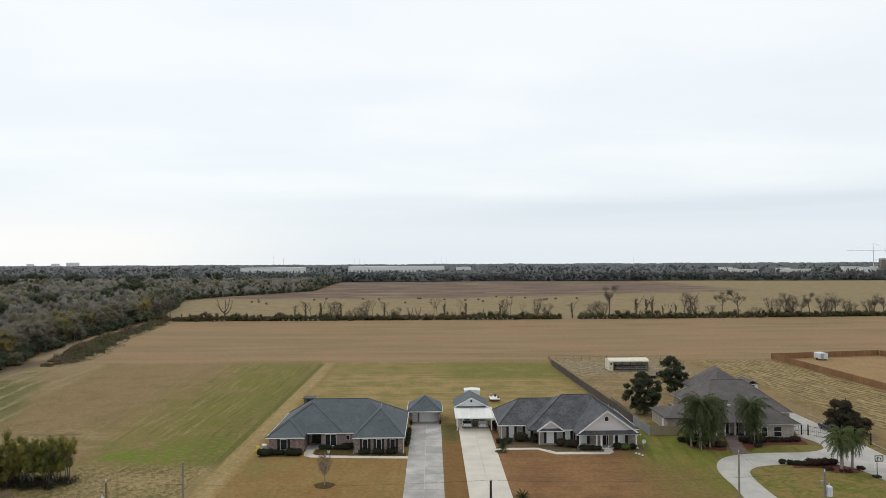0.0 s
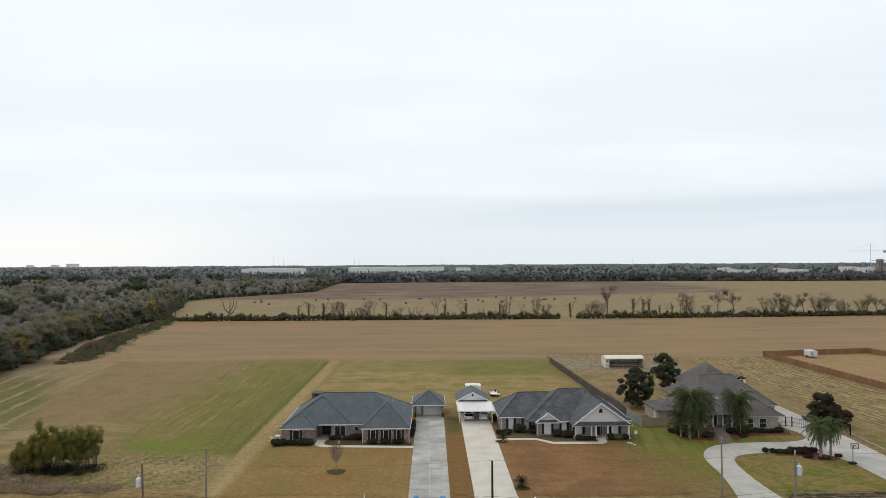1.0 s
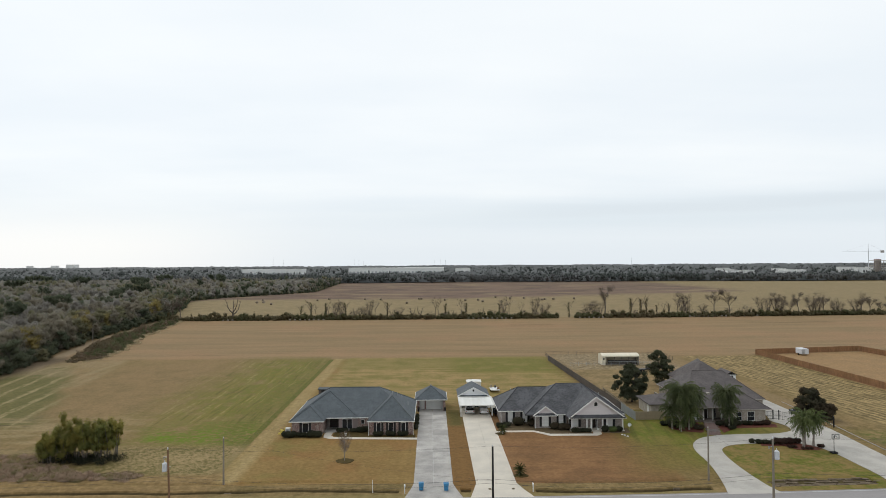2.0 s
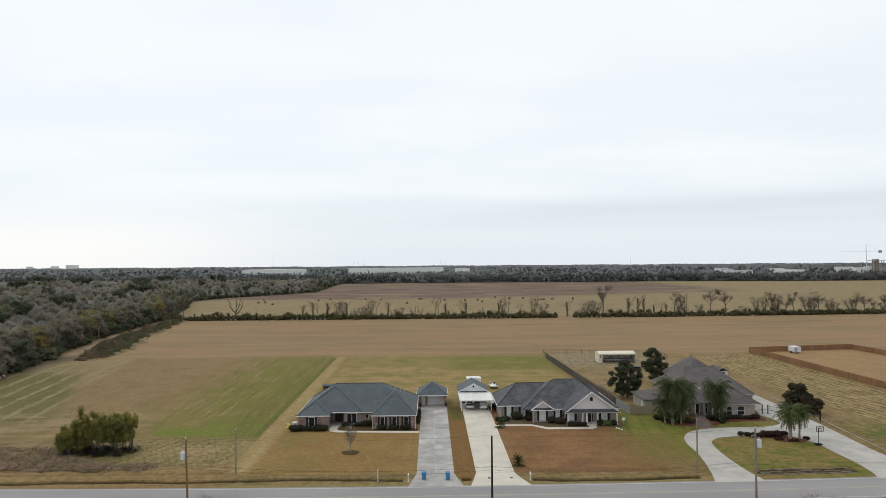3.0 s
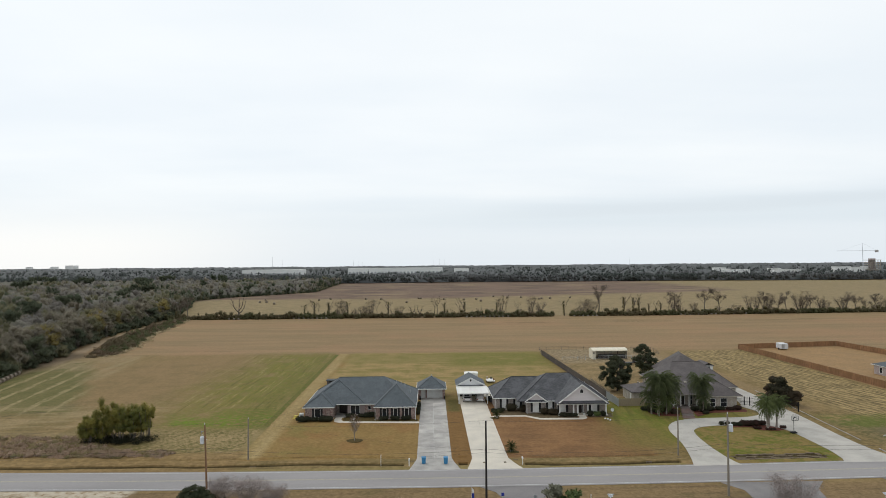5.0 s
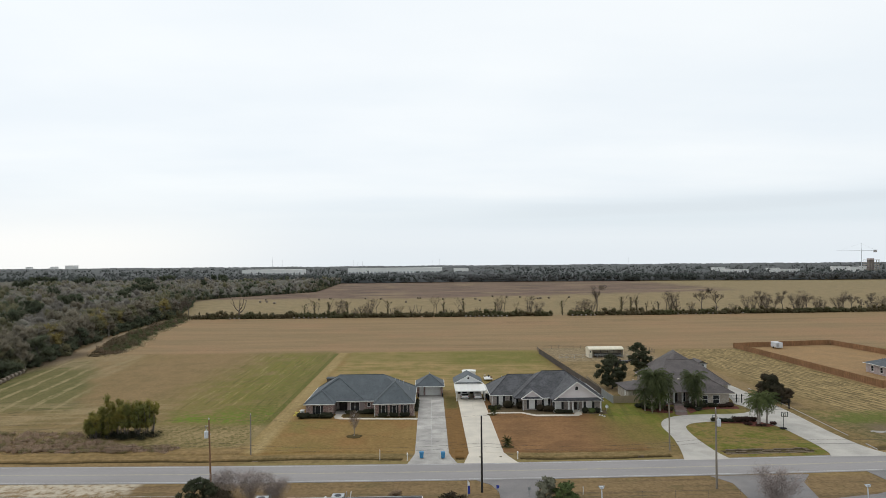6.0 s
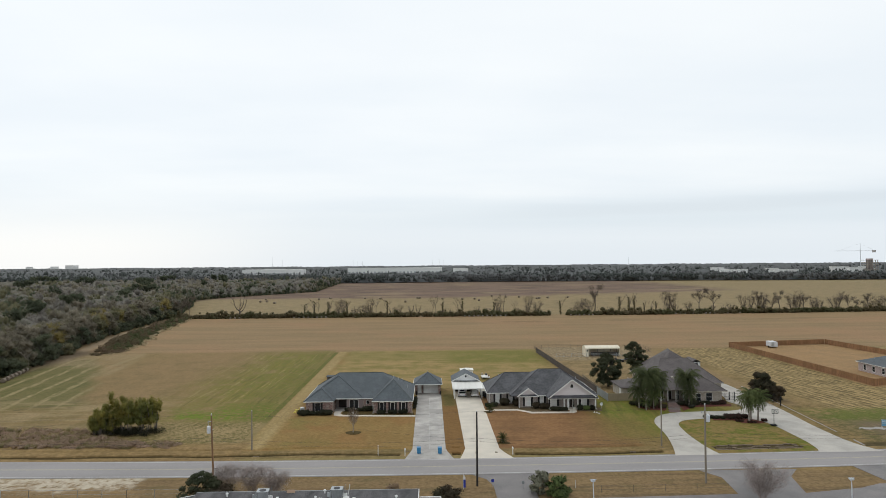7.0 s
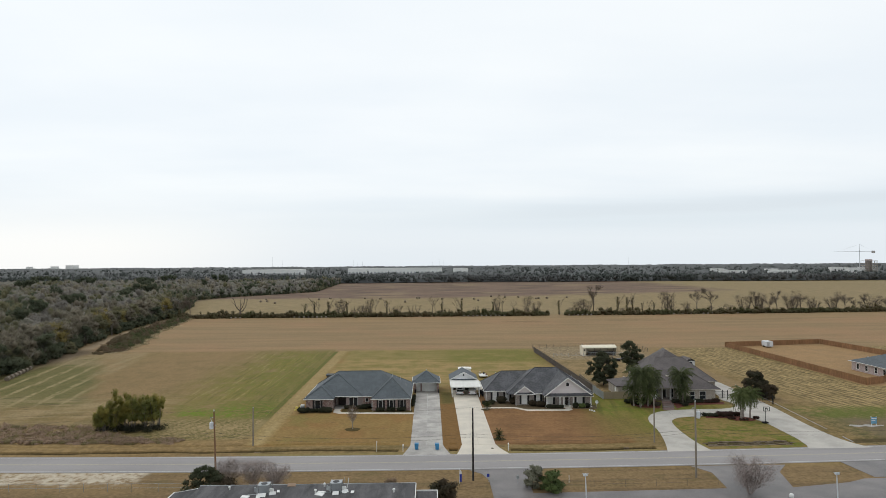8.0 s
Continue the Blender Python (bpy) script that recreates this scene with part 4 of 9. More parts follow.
# ---------------------------------------------------------------- parts of houses
def pierced(u0, u1, z0, z1, openings, th, place):
    """One closed wall with openings (ua, ub, za, zb) cut right through; place(u, depth, z) sets a corner in the world."""
    us = sorted({u0, u1, *(o[0] for o in openings), *(o[1] for o in openings)})
    zs = sorted({z0, z1, *(max(o[2], z0) for o in openings), *(min(o[3], z1) for o in openings)})
    g, index = Geo(), {}

    def corner(a, b, d):
        if (a, b, d) not in index:
            index[a, b, d] = len(g.v)
            g.v.append(place(us[a], d * th, zs[b]))
        return index[a, b, d]

    def solid(a, b):
        if not (0 <= a < len(us) - 1 and 0 <= b < len(zs) - 1):
            return False
        u, z = (us[a] + us[a + 1]) / 2, (zs[b] + zs[b + 1]) / 2
        return not any(o[0] < u < o[1] and o[2] < z < o[3] for o in openings)

    for a in range(len(us) - 1):
        for b in range(len(zs) - 1):
            if solid(a, b):
                for d in (0, 1):
                    q = [corner(a, b, d), corner(a + 1, b, d), corner(a + 1, b + 1, d), corner(a, b + 1, d)]
                    g.f.append(tuple(q if d == 0 else q[::-1]))
                for beside, p, r in (((a - 1, b), (a, b), (a, b + 1)), ((a + 1, b), (a + 1, b + 1), (a + 1, b)), ((a, b - 1), (a + 1, b), (a, b)), ((a, b + 1), (a, b + 1), (a + 1, b + 1))):
                    if not solid(*beside):
                        g.f.append((corner(*p, 0), corner(*r, 0), corner(*r, 1), corner(*p, 1)))
    return g


def wall_front(x0, x1, y, z0, z1, openings=(), th=0.25):
    """A wall that faces the road."""
    return pierced(x0, x1, z0, z1, openings, th, lambda u, d, z: (u, y + d, z))


def wall_side(x, y0, y1, z0, z1, openings=(), th=0.25):
    """A wall that runs away from the road."""
    return pierced(y0, y1, z0, z1, openings, th, lambda u, d, z: (x + th - d, u, z))


def hip(x0, x1, y0, y1, z, r0, r1, thick=0.16):
    """A hipped roof block over a rectangle; r0 and r1 are the ends of its ridge, which runs along x, or from front to back."""
    g = Geo()
    a, b, c, d = (x0, y0, z), (x1, y0, z), (x1, y1, z), (x0, y1, z)
    if abs(r1[0] - r0[0]) >= abs(r1[1] - r0[1]):
        g.poly(a, b, r1, r0).poly(b, c, r1).poly(c, d, r0, r1).poly(d, a, r0)
    else:
        g.poly(a, b, r0).poly(b, c, r1, r0).poly(c, d, r1).poly(d, a, r0, r1)
    low = [(p[0], p[1], z - thick) for p in (a, b, c, d)]
    g.poly(*low[::-1])
    for p, q, pl, ql in zip((a, b, c, d), (b, c, d, a), low, low[1:] + low[:1]):
        g.poly(pl, ql, q, p)
    return g


def gable(x0, x1, y0, y1, z, xr, zr, thick=0.14):
    """A gabled roof with its ridge running from front to back: two slabs."""
    g = Geo()
    for xa in (x0, x1):
        top = [(xa, y0, z), (xr, y0, zr), (xr, y1, zr), (xa, y1, z)]
        low = [(p[0], p[1], p[2] - thick) for p in top]
        g.poly(*top).poly(*low[::-1])
        for k in range(4):
            g.poly(low[k], low[(k + 1) % 4], top[(k + 1) % 4], top[k])
    return g


def gutter(x0, x1, y0, y1, z, w=0.075, h=0.13, sides="fblr"):
    g = Geo()
    if "f" in sides: g.box(x0 - w, x1 + w, y0 - w, y0 - 0.003, z - h, z + 0.02)
    if "b" in sides: g.box(x0 - w, x1 + w, y1 + 0.003, y1 + w, z - h, z + 0.02)
    if "l" in sides: g.box(x0 - w, x0 - 0.003, y0, y1, z - h, z + 0.02)
    if "r" in sides: g.box(x1 + 0.003, x1 + w, y0, y1, z - h, z + 0.02)
    return g


def cap(p, q, r=0.11):
    return Geo().tube([p, q], [r, r], 5)


def window(parent, xa, xb, za, zb, y, blind=False, bars=(1, 2), casing="white", shutters=0.0, depth=0.12):
    """A sash window in the opening (xa, xb, za, zb) of a wall whose face is at y: frame, pane, blind and a pair of shutters."""
    f, w = 0.06, (xb - xa)
    g = Geo().box(xa, xa + f, y - 0.03, y + depth, za, zb).box(xb - f, xb, y - 0.03, y + depth, za, zb)
    g.box(xa + f, xb - f, y - 0.03, y + depth, za, za + f).box(xa + f, xb - f, y - 0.03, y + depth, zb - f, zb)
    for k in range(1, bars[0]):
        x = xa + w * k / bars[0]
        g.box(x - 0.035, x + 0.035, y, y + depth, za + f, zb - f)
    for k in range(1, bars[1]):
        z = za + (zb - za) * k / bars[1]
        g.box(xa + f, xb - f, y + 0.01, y + depth - 0.01, z - 0.03, z + 0.03)
    fr = part("window", g, casing, parent)
    part("pane", Geo().box(xa + f, xb - f, y + 0.05, y + 0.065, za + f, zb - f), "blind" if blind else "glass", fr)
    if shutters:
        for x0 in (xa - 0.05 - shutters, xb + 0.05):
            s = Geo().box(x0, x0 + shutters, y - 0.05, y - 0.004, za - 0.03, zb + 0.03)
            for k in range(10):
                z = za + 0.05 + (zb - za - 0.1) * k / 10
                s.box(x0 + 0.05, x0 + shutters - 0.05, y - 0.065, y - 0.05, z, z + 0.09)
            part("shutter", s, "shutter", parent, "dark louvred shutter")
    return fr


def side_window(parent, x, ya, yb, za, zb, face=-1):
    """A window in a wall that faces along x."""
    f = 0.15
    x0, x1 = (x - 0.03, x + 0.12) if face < 0 else (x - 0.12, x + 0.03)
    g = Geo().box(x0, x1, ya, ya + f, za, zb).box(x0, x1, yb - f, yb, za, zb).box(x0, x1, ya, yb, za, za + f).box(x0, x1, ya, yb, zb - f, zb)
    g.box(x0 + 0.02, x1 - 0.02, ya, yb, (za + zb) / 2 - 0.03, (za + zb) / 2 + 0.03)
    fr = part("window", g, "white", parent)
    part("pane", Geo().box(x - 0.01, x + 0.01, ya + f, yb - f, za + f, zb - f), "glass", fr)


def vent_pipe(parent, x, y, z, h=0.5, r=0.06):
    part("vent_pipe", Geo().tube([(x, y, z - 0.3), (x, y, z + h)], [r, r], 6), "galv", parent)


def downpipe(parent, x, y, z):
    part("downpipe", Geo().tube([(x, y, z), (x, y, 0.15), (x, y - 0.35, 0.06)], [0.05] * 3, 5), "white", parent)


# ---------------------------------------------------------------- first house: slate hips, red-brown brick
def house_a():
    E = 2.7
    h = thing("house", (-16.8, 109.8, 0), "single-storey brick house with slate-blue hipped shingle roof", "house")
    L, C, R = 110.1, 113.0, 109.75
    o_left = [(-26.3, -25.1, 0.55, 2.35)]
    part("wall", wall_front(-28.3, -22.5, L, 0, E - 0.15, o_left), "brick_red", h)
    o_mid = [(-21.9, -20.0, 0.0, 2.3), (-19.1, -17.1, 0.35, 2.35), (-15.4, -14.7, 1.3, 2.2)]
    part("wall", wall_front(-22.5, -19.75, C + 2.6, 0, E - 0.15, o_mid[:1]), "brick_grey", h, "grey-brown brick wall at the back of the porch")
    part("wall", wall_side(-19.75, C + 0.26, C + 2.6, 0, E - 0.15), "brick_grey", h)
    part("wall", wall_front(-19.75, -16.0, C + 0.004, 0, E - 0.15, o_mid[1:2]), "siding_mauve", h, "mauve-brown panelled wall beside the porch")
    part("wall", wall_front(-16.0, -13.4, C, 0, E - 0.15, o_mid[2:]), "brick_red", h)
    o_right = [(-12.1, -11.2, 0.5, 2.35), (-9.75, -8.85, 0.5, 2.35), (-7.4, -6.5, 0.5, 2.35)]
    part("wall", wall_front(-13.4, -5.2, R, 0, E - 0.15, o_right), "brick_red", h)
    for x, y0, y1 in ((-28.3, L + 0.25, 127.2), (-22.75, L + 0.25, C + 2.6), (-13.4, R + 0.25, C), (-5.45, R + 0.25, 127.2)):
        part("wall", wall_side(x, y0, y1, 0, E - 0.15), "brick_red", h)
    part("wall", Geo().box(-28.05, -5.45, 126.95, 127.2, 0, E - 0.15), "brick_red", h)
    part("wall", Geo().box(-28, -5.5, 117.0, 117.15, 0, E - 0.15), "interior", h)
    window(h, *o_left[0], L, shutters=0.45, bars=(1, 1))
    for o in o_right:
        window(h, *o, R, shutters=0.42, bars=(1, 1))
    window(h, *o_mid[1], C + 0.004, bars=(2, 1))
    window(h, *o_mid[2], C, bars=(1, 1))
    part("door", Geo().box(-21.85, -20.05, C + 2.72, C + 2.78, 0.02, 2.28).box(-21.0, -20.93, C + 2.7, C + 2.72, 0.02, 2.28), "door", h, "dark double front door in a shaded porch")
    part("step", Geo().box(-22.4, -19.9, C - 1.1, C + 2.55, 0, 0.12), "concrete", h)
    # roofs
    part("roof", hip(-28.7, -4.85, 112.45, 127.75, E, (-22.3, 120.1, 7.12), (-12.3, 120.1, 7.12)), "roof_slate", h)
    part("roof", hip(-28.72, -22.1, 109.65, 120.6, E + 0.004, (-25.4, 113.6, 4.75), (-25.4, 117.0, 4.75)), "roof_slate", h)
    part("roof", hip(-28.68, -15.8, 112.43, 125.0, E + 0.006, (-22.25, 118.5, 6.72), (-22.25, 119.2, 6.74)), "roof_slate", h)
    part("roof", hip(-13.8, -4.83, 109.3, 122.0, E + 0.004, (-9.35, 114.9, 6.4), (-9.35, 118.6, 6.4)), "roof_slate", h)
    for p, q in (((-22.3, 120.1, 7.14), (-12.3, 120.1, 7.14)), ((-13.8, 109.3, E + 0.05), (-9.35, 114.9, 6.42)), ((-4.83, 109.3, E + 0.05), (-9.35, 114.9, 6.42)),
                 ((-9.35, 114.9, 6.42), (-9.35, 118.4, 6.42)), ((-4.85, 127.75, E + 0.05), (-12.3, 120.1, 7.14)), ((-15.8, 112.43, E + 0.03), (-22.25, 118.5, 6.74)),
                 ((-28.72, 109.65, E + 0.05), (-25.4, 113.6, 4.77)), ((-22.1, 109.65, E + 0.05), (-25.4, 113.6, 4.77)), ((-28.7, 127.75, E + 0.05), (-22.3, 120.1, 7.14)),
                 ((-28.68, 112.43, E + 0.05), (-22.25, 118.5, 6.74))):
        part("ridge_cap", cap(p, q, 0.09), "roof_slate" if p[0] < -15 and p[2] < 3 else "cap_light", h)
    part("gutter", gutter(-28.7, -22.1, 109.65, 112.4, E, sides="fl"), "white", h)
    part("gutter", gutter(-22.0, -13.95, 112.45, 113, E, sides="f"), "white", h)
    part("gutter", gutter(-13.8, -4.85, 109.3, 127.7, E, sides="fr"), "white", h)
    part("gutter", gutter(-28.7, -4.85, 112.5, 127.75, E, sides="bl"), "white", h)
    downpipe(h, -13.55, 109.6, 2.5)
    downpipe(h, -5.05, 109.55, 2.5)
    sh = thing("garden_shed", (-27.6, 147.5, 0), "low dark grey garden store behind the house", "shed")
    part("wall", Geo().box(-29.6, -27.4, 146.4, 148.6, 0, 1.45), "fence_old", sh)
    part("roof", Geo().prism([(-29.8, 146.2), (-27.2, 146.2), (-27.2, 148.8), (-29.8, 148.8)], 1.45, 1.62), "roof_slate", sh)
    part("door", Geo().box(-28.9, -28.1, 146.34, 146.39, 0.05, 1.35), "shutter", sh)
    for x, y, z in ((-8.4, 116.9, 6.2), (-7.6, 118.5, 5.6), (-9.4, 116.4, 6.6), (-6.3, 117.2, 4.3), (-19.6, 124.0, 5.3)):
        vent_pipe(h, x, y, z, 0.35, 0.07)
    # white wall unit and cooling box beside the end wall
    ac = thing("air_conditioner", (-29.2, 110.9, 0), "white boxy air conditioning unit beside the brick end wall", "air conditioner")
    part("body", Geo().box(-29.6, -28.75, 110.5, 111.4, 0.08, 1.25), "white", ac)
    part("grille", Geo().box(-29.5, -28.85, 110.46, 110.498, 0.3, 1.1), "galv", ac)
    part("base_plate", Geo().box(-29.7, -28.7, 110.4, 111.5, 0.0, 0.08), "concrete", ac)


def garage_a():
    E = 2.6
    h = thing("garage", (-1.65, 128.6, 0), "detached brick garage with slate-blue hipped roof and white door", "garage")
    for x0, x1 in ((-4.85, -4.25), (1.0, 1.55)):
        part("pier", Geo().box(x0, x1, 128.55, 129.3, 0, E - 0.15), "brick_red", h)
        part("lamp_post", Geo().box(x0 + 0.3, x0 + 0.62, 128.2, 128.5, 0, 0.9), "shutter", h)
    part("wall", wall_front(-4.85, 1.55, 130.3, 0, E - 0.15, [(-4.2, -3.2, 0, 2.1), (-2.7, 1.0, 0, 2.3)]), "siding", h, "lilac-grey panelled front wall")
    part("wall", wall_side(-4.85, 129.3, 136.2, 0, E - 0.15), "brick_red", h)
    part("wall", wall_side(1.3, 129.3, 136.2, 0, E - 0.15), "brick_red", h)
    part("wall", Geo().box(-4.6, 1.3, 135.95, 136.2, 0, E - 0.15), "brick_red", h)
    part("pier", Geo().box(-3.05, -2.78, 130.0, 130.298, 0, E - 0.15), "brick_red", h)
    d = Geo()
    for k in range(4):
        d.box(-2.7, 1.0, 130.34 + 0.004 * (k % 2), 130.42, 0.02 + k * 0.57, 0.02 + k * 0.57 + 0.555)
    part("garage_door", d, "white", h, "white panelled roll-up door")
    part("door", Geo().box(-4.15, -3.25, 130.36, 130.42, 0.02, 2.05), "white", h)
    part("ceiling_board", Geo().box(-4.8, 1.5, 129.35, 130.3, E - 0.24, E - 0.17), "white", h)
    part("roof", hip(-5.2, 1.9, 128.15, 136.6, E, (-1.65, 131.9, 4.95), (-1.65, 132.9, 4.95)), "roof_slate", h)
    for p in ((-5.2, 128.15), (1.9, 128.15)):
        part("ridge_cap", cap((*p, E + 0.03), (-1.65, 131.9, 4.97), 0.07), "roof_slate", h)
    part("gutter", gutter(-5.2, 1.9, 128.15, 136.6, E), "white", h)
    vent_pipe(h, -1.65, 132.3, 5.0, 0.3, 0.1)


# ---------------------------------------------------------------- second house: charcoal roof, front gable, porch
def house_b():
    E = 2.7
    h = thing("house", (24, 110.6, 0), "single-storey brick house with charcoal roof and white-columned gable porch", "house")
    F1, F2, F3, F4 = 117.0, 113.35, 113.7, 112.7
    o1 = [(14.0, 14.95, 0.35, 2.4), (17.0, 17.95, 0.35, 2.4)]
    part("wall", wall_front(12.5, 18.9, F1, 0, E - 0.15, o1), "brick_grey", h)
    o2 = [(20.3, 21.6, 0.35, 2.35)]
    part("wall", wall_front(18.9, 23.2, F2, 0, E - 0.15, o2), "brick_grey", h)
    o3 = [(23.7, 24.6, 0.35, 2.4)]
    part("wall", wall_front(23.2, 25.3, F3, 0, E - 0.15, o3), "brick_grey", h)
    o4 = [(26.1, 27.35, 0.4, 2.4), (29.75, 31.25, 0.0, 2.3), (32.9, 34.15, 0.4, 2.4)]
    part("wall", wall_front(25.3, 36.3, F4, 0, E - 0.15, o4), "brick_grey", h)
    for x, y0, y1 in ((12.5, F1 + 0.25, 128.6), (18.9, F2 + 0.25, F1), (36.05, F4 + 0.25, 128.6)):
        part("wall", wall_side(x, y0, y1, 0, E - 0.15), "brick_grey", h)
    part("wall", Geo().box(12.75, 36.05, 128.35, 128.6, 0, E - 0.15), "brick_grey", h)
    part("wall", Geo().box(12.8, 36, 120.0, 120.15, 0, E - 0.15), "interior", h)
    for o in o1:
        window(h, *o, F1, blind=True, shutters=0.42)
    window(h, *o2[0], F2, blind=True, shutters=0.42)
    window(h, *o3[0], F3, blind=True, shutters=0.40)
    for o in (o4[0], o4[2]):
        window(h, *o, F4, blind=True, shutters=0.45)
    part("door", Geo().box(30.15, 30.85, F4 + 0.1, F4 + 0.16, 0.03, 2.2), "door", h, "dark front door between narrow side lights")
    sl = part("door_frame", Geo().box(29.75, 29.83, F4 - 0.02, F4 + 0.15, 0, 2.3).box(31.17, 31.25, F4 - 0.02, F4 + 0.15, 0, 2.3).box(30.06, 30.15, F4 - 0.02, F4 + 0.15, 0, 2.22).box(30.85, 30.94, F4 - 0.02, F4 + 0.15, 0, 2.22).box(29.83, 31.17, F4 - 0.02, F4 + 0.15, 2.22, 2.3), "white", h)
    part("pane", Geo().box(29.83, 30.06, F4 + 0.05, F4 + 0.07, 0.05, 2.2).box(30.94, 31.17, F4 + 0.05, F4 + 0.07, 0.05, 2.2), "glass", sl)
    # porch
    part("porch_floor", Geo().box(25.4, 35.9, 110.5, F4, 0.0, 0.15), "concrete_new", h)
    for x in (25.65, 28.6, 29.45, 31.65, 32.5, 35.55):
        part("column", Geo().box(x - 0.12, x + 0.12, 110.62, 110.86, 0.15, E - 0.32).box(x - 0.17, x + 0.17, 110.57, 110.91, 0.15, 0.3).box(x - 0.17, x + 0.17, 110.57, 110.91, E - 0.42, E - 0.32), "white", h, "white porch column")
    part("porch_beam", Geo().box(25.3, 35.95, 110.55, 110.95, E - 0.32, E - 0.02), "white", h)
    part("ceiling_board", Geo().box(25.4, 35.9, 110.95, F4, E - 0.2, E - 0.16), "white", h)
    # roofs
    part("roof", hip(12.0, 22.5, 116.5, 129.0, E, (16.8, 122.75, 6.32), (23.6, 122.75, 6.32)), "roof_char", h)
    part("roof", hip(17.0, 36.8, 113.2, 129.0, E + 0.004, (24.6, 121.1, 7.33), (29.9, 121.1, 7.33)), "roof_char", h)
    part("roof", gable(24.95, 36.05, 110.05, 122.0, E, 30.3, 6.80), "roof_char", h)
    part("roof", gable(18.5, 23.4, 112.75, 118.5, E, 20.95, 4.45), "roof_char", h)
    part("porch_roof", Geo().prism([(25.1, 109.95), (35.95, 109.95), (35.95, 110.52), (25.1, 110.52)], E - 0.04, E + 0.14).poly((25.1, 109.95, E + 0.14), (35.95, 109.95, E + 0.14), (35.9, 110.45, E + 0.55), (25.15, 110.45, E + 0.55)), "roof_char", h)
    part("pent_roof", Geo().prism([(18.75, 112.55), (23.15, 112.55), (23.15, 113.08), (18.75, 113.08)], E - 0.16, E - 0.03).poly((18.75, 112.55, E - 0.03), (23.15, 112.55, E - 0.03), (23.1, 113.06, E + 0.28), (18.8, 113.06, E + 0.28)), "roof_char", h)
    part("gutter", Geo().box(18.7, 23.2, 112.46, 112.545, E - 0.19, E - 0.05), "white", h)
    # gable walls with siding and white rake boards
    gw = Geo().poly((25.4, 110.46, E + 0.1), (35.6, 110.46, E + 0.1), (30.3, 110.46, 6.55))
    gw.poly((35.6, 110.6, E + 0.1), (25.4, 110.6, E + 0.1), (30.3, 110.6, 6.55))
    part("gable_wall", gw, "siding", h, "lilac-grey clapboard gable")
    g2 = Geo().poly((18.85, 113.1, E - 0.1), (23.05, 113.1, E - 0.1), (20.95, 113.1, 4.3)).poly((23.05, 113.25, E - 0.1), (18.85, 113.25, E - 0.1), (20.95, 113.25, 4.3))
    part("gable_wall", g2, "siding", h, "lilac-grey clapboard gable")
    for xa, xr, y, z0, zr, mat in ((24.93, 30.3, 110.0, E, 6.80, "white"), (36.07, 30.3, 110.0, E, 6.80, "white"), (18.48, 20.95, 112.7, E, 4.45, "white"), (23.42, 20.95, 112.7, E, 4.45, "white")):
        b = Geo()
        t0, t1 = (xa, z0), (xr, zr)
        b.poly((t0[0], y, t0[1] - 0.26), (t1[0], y, t1[1] - 0.26), (t1[0], y, t1[1] + 0.02), (t0[0], y, t0[1] + 0.02))
        b.poly((t0[0], y + 0.05, t0[1] + 0.02), (t1[0], y + 0.05, t1[1] + 0.02), (t1[0], y + 0.05, t1[1] - 0.26), (t0[0], y + 0.05, t0[1] - 0.26))
        b.poly((t0[0], y, t0[1] + 0.02), (t1[0], y, t1[1] + 0.02), (t1[0], y + 0.05, t1[1] + 0.02), (t0[0], y + 0.05, t0[1] + 0.02))
        part("rake_board", b, mat, h)
    # louvred attic vent
    ring = [(30.3 + 0.36 * math.cos(a), 5.35 + 0.36 * math.sin(a)) for a in [k * math.pi / 8 for k in range(9)]]
    pts = [(30.66, 4.85)] + ring + [(29.94, 4.85)]
    v = Geo().poly(*[(x, 110.43, z) for x, z in pts])
    vf = part("attic_vent", v, "shutter", h, "arched dark attic louvre")
    part("vent_trim", Geo().tube([(x, 110.42, z) for x, z in [*pts, pts[0]]], [0.045] * (len(pts) + 1), 4), "white", vf)
    for p, q in (((16.8, 122.75, 6.34), (23.6, 122.75, 6.34)), ((24.6, 121.1, 7.35), (29.9, 121.1, 7.35)), ((12.0, 116.5, E + 0.03), (16.8, 122.75, 6.34)),
                 ((17.0, 113.2, E + 0.03), (24.6, 121.1, 7.35)), ((36.8, 113.2, E + 0.03), (29.9, 121.1, 7.35)), ((30.3, 110.1, 6.82), (30.3, 119.6, 6.82)), ((12.0, 129, E + 0.03), (16.8, 122.75, 6.34))):
        part("ridge_cap", cap(p, q, 0.07), "cap_dark", h)
    part("gutter", gutter(12.0, 18.4, 116.5, 129.0, E, sides="fl"), "white", h)
    part("gutter", gutter(23.5, 24.9, 113.2, 114, E, sides="f"), "white", h)
    part("gutter", gutter(36.0, 36.8, 113.2, 129, E, sides="fr"), "white", h)
    downpipe(h, 19.0, 113.25, 2.5)
    downpipe(h, 12.6, 116.85, 2.5)
    for x, y, z in ((15.6, 125.4, 5.0), (28.3, 123.6, 6.0), (33.2, 119.6, 5.2), (34.0, 118.4, 4.5)):
        vent_pipe(h, x, y, z, 0.5, 0.07)
    dish = thing("satellite_dish", (37.0, 111.3, 0), "pale grey satellite dish on a short mast", "satellite dish")
    part("mast", Geo().tube([(37.0, 111.3, 0), (37.0, 111.3, 0.9)], [0.03, 0.03], 6), "galv", dish)
    d = Geo()
    for k in range(12):
        a0, a1 = 2 * math.pi * k / 12, 2 * math.pi * (k + 1) / 12
        d.poly((37.0, 111.2, 1.1), (37 + 0.38 * math.cos(a0), 111.05, 1.1 + 0.38 * math.sin(a0)), (37 + 0.38 * math.cos(a1), 111.05, 1.1 + 0.38 * math.sin(a1)))
    part("reflector", d, "transformer", dish)


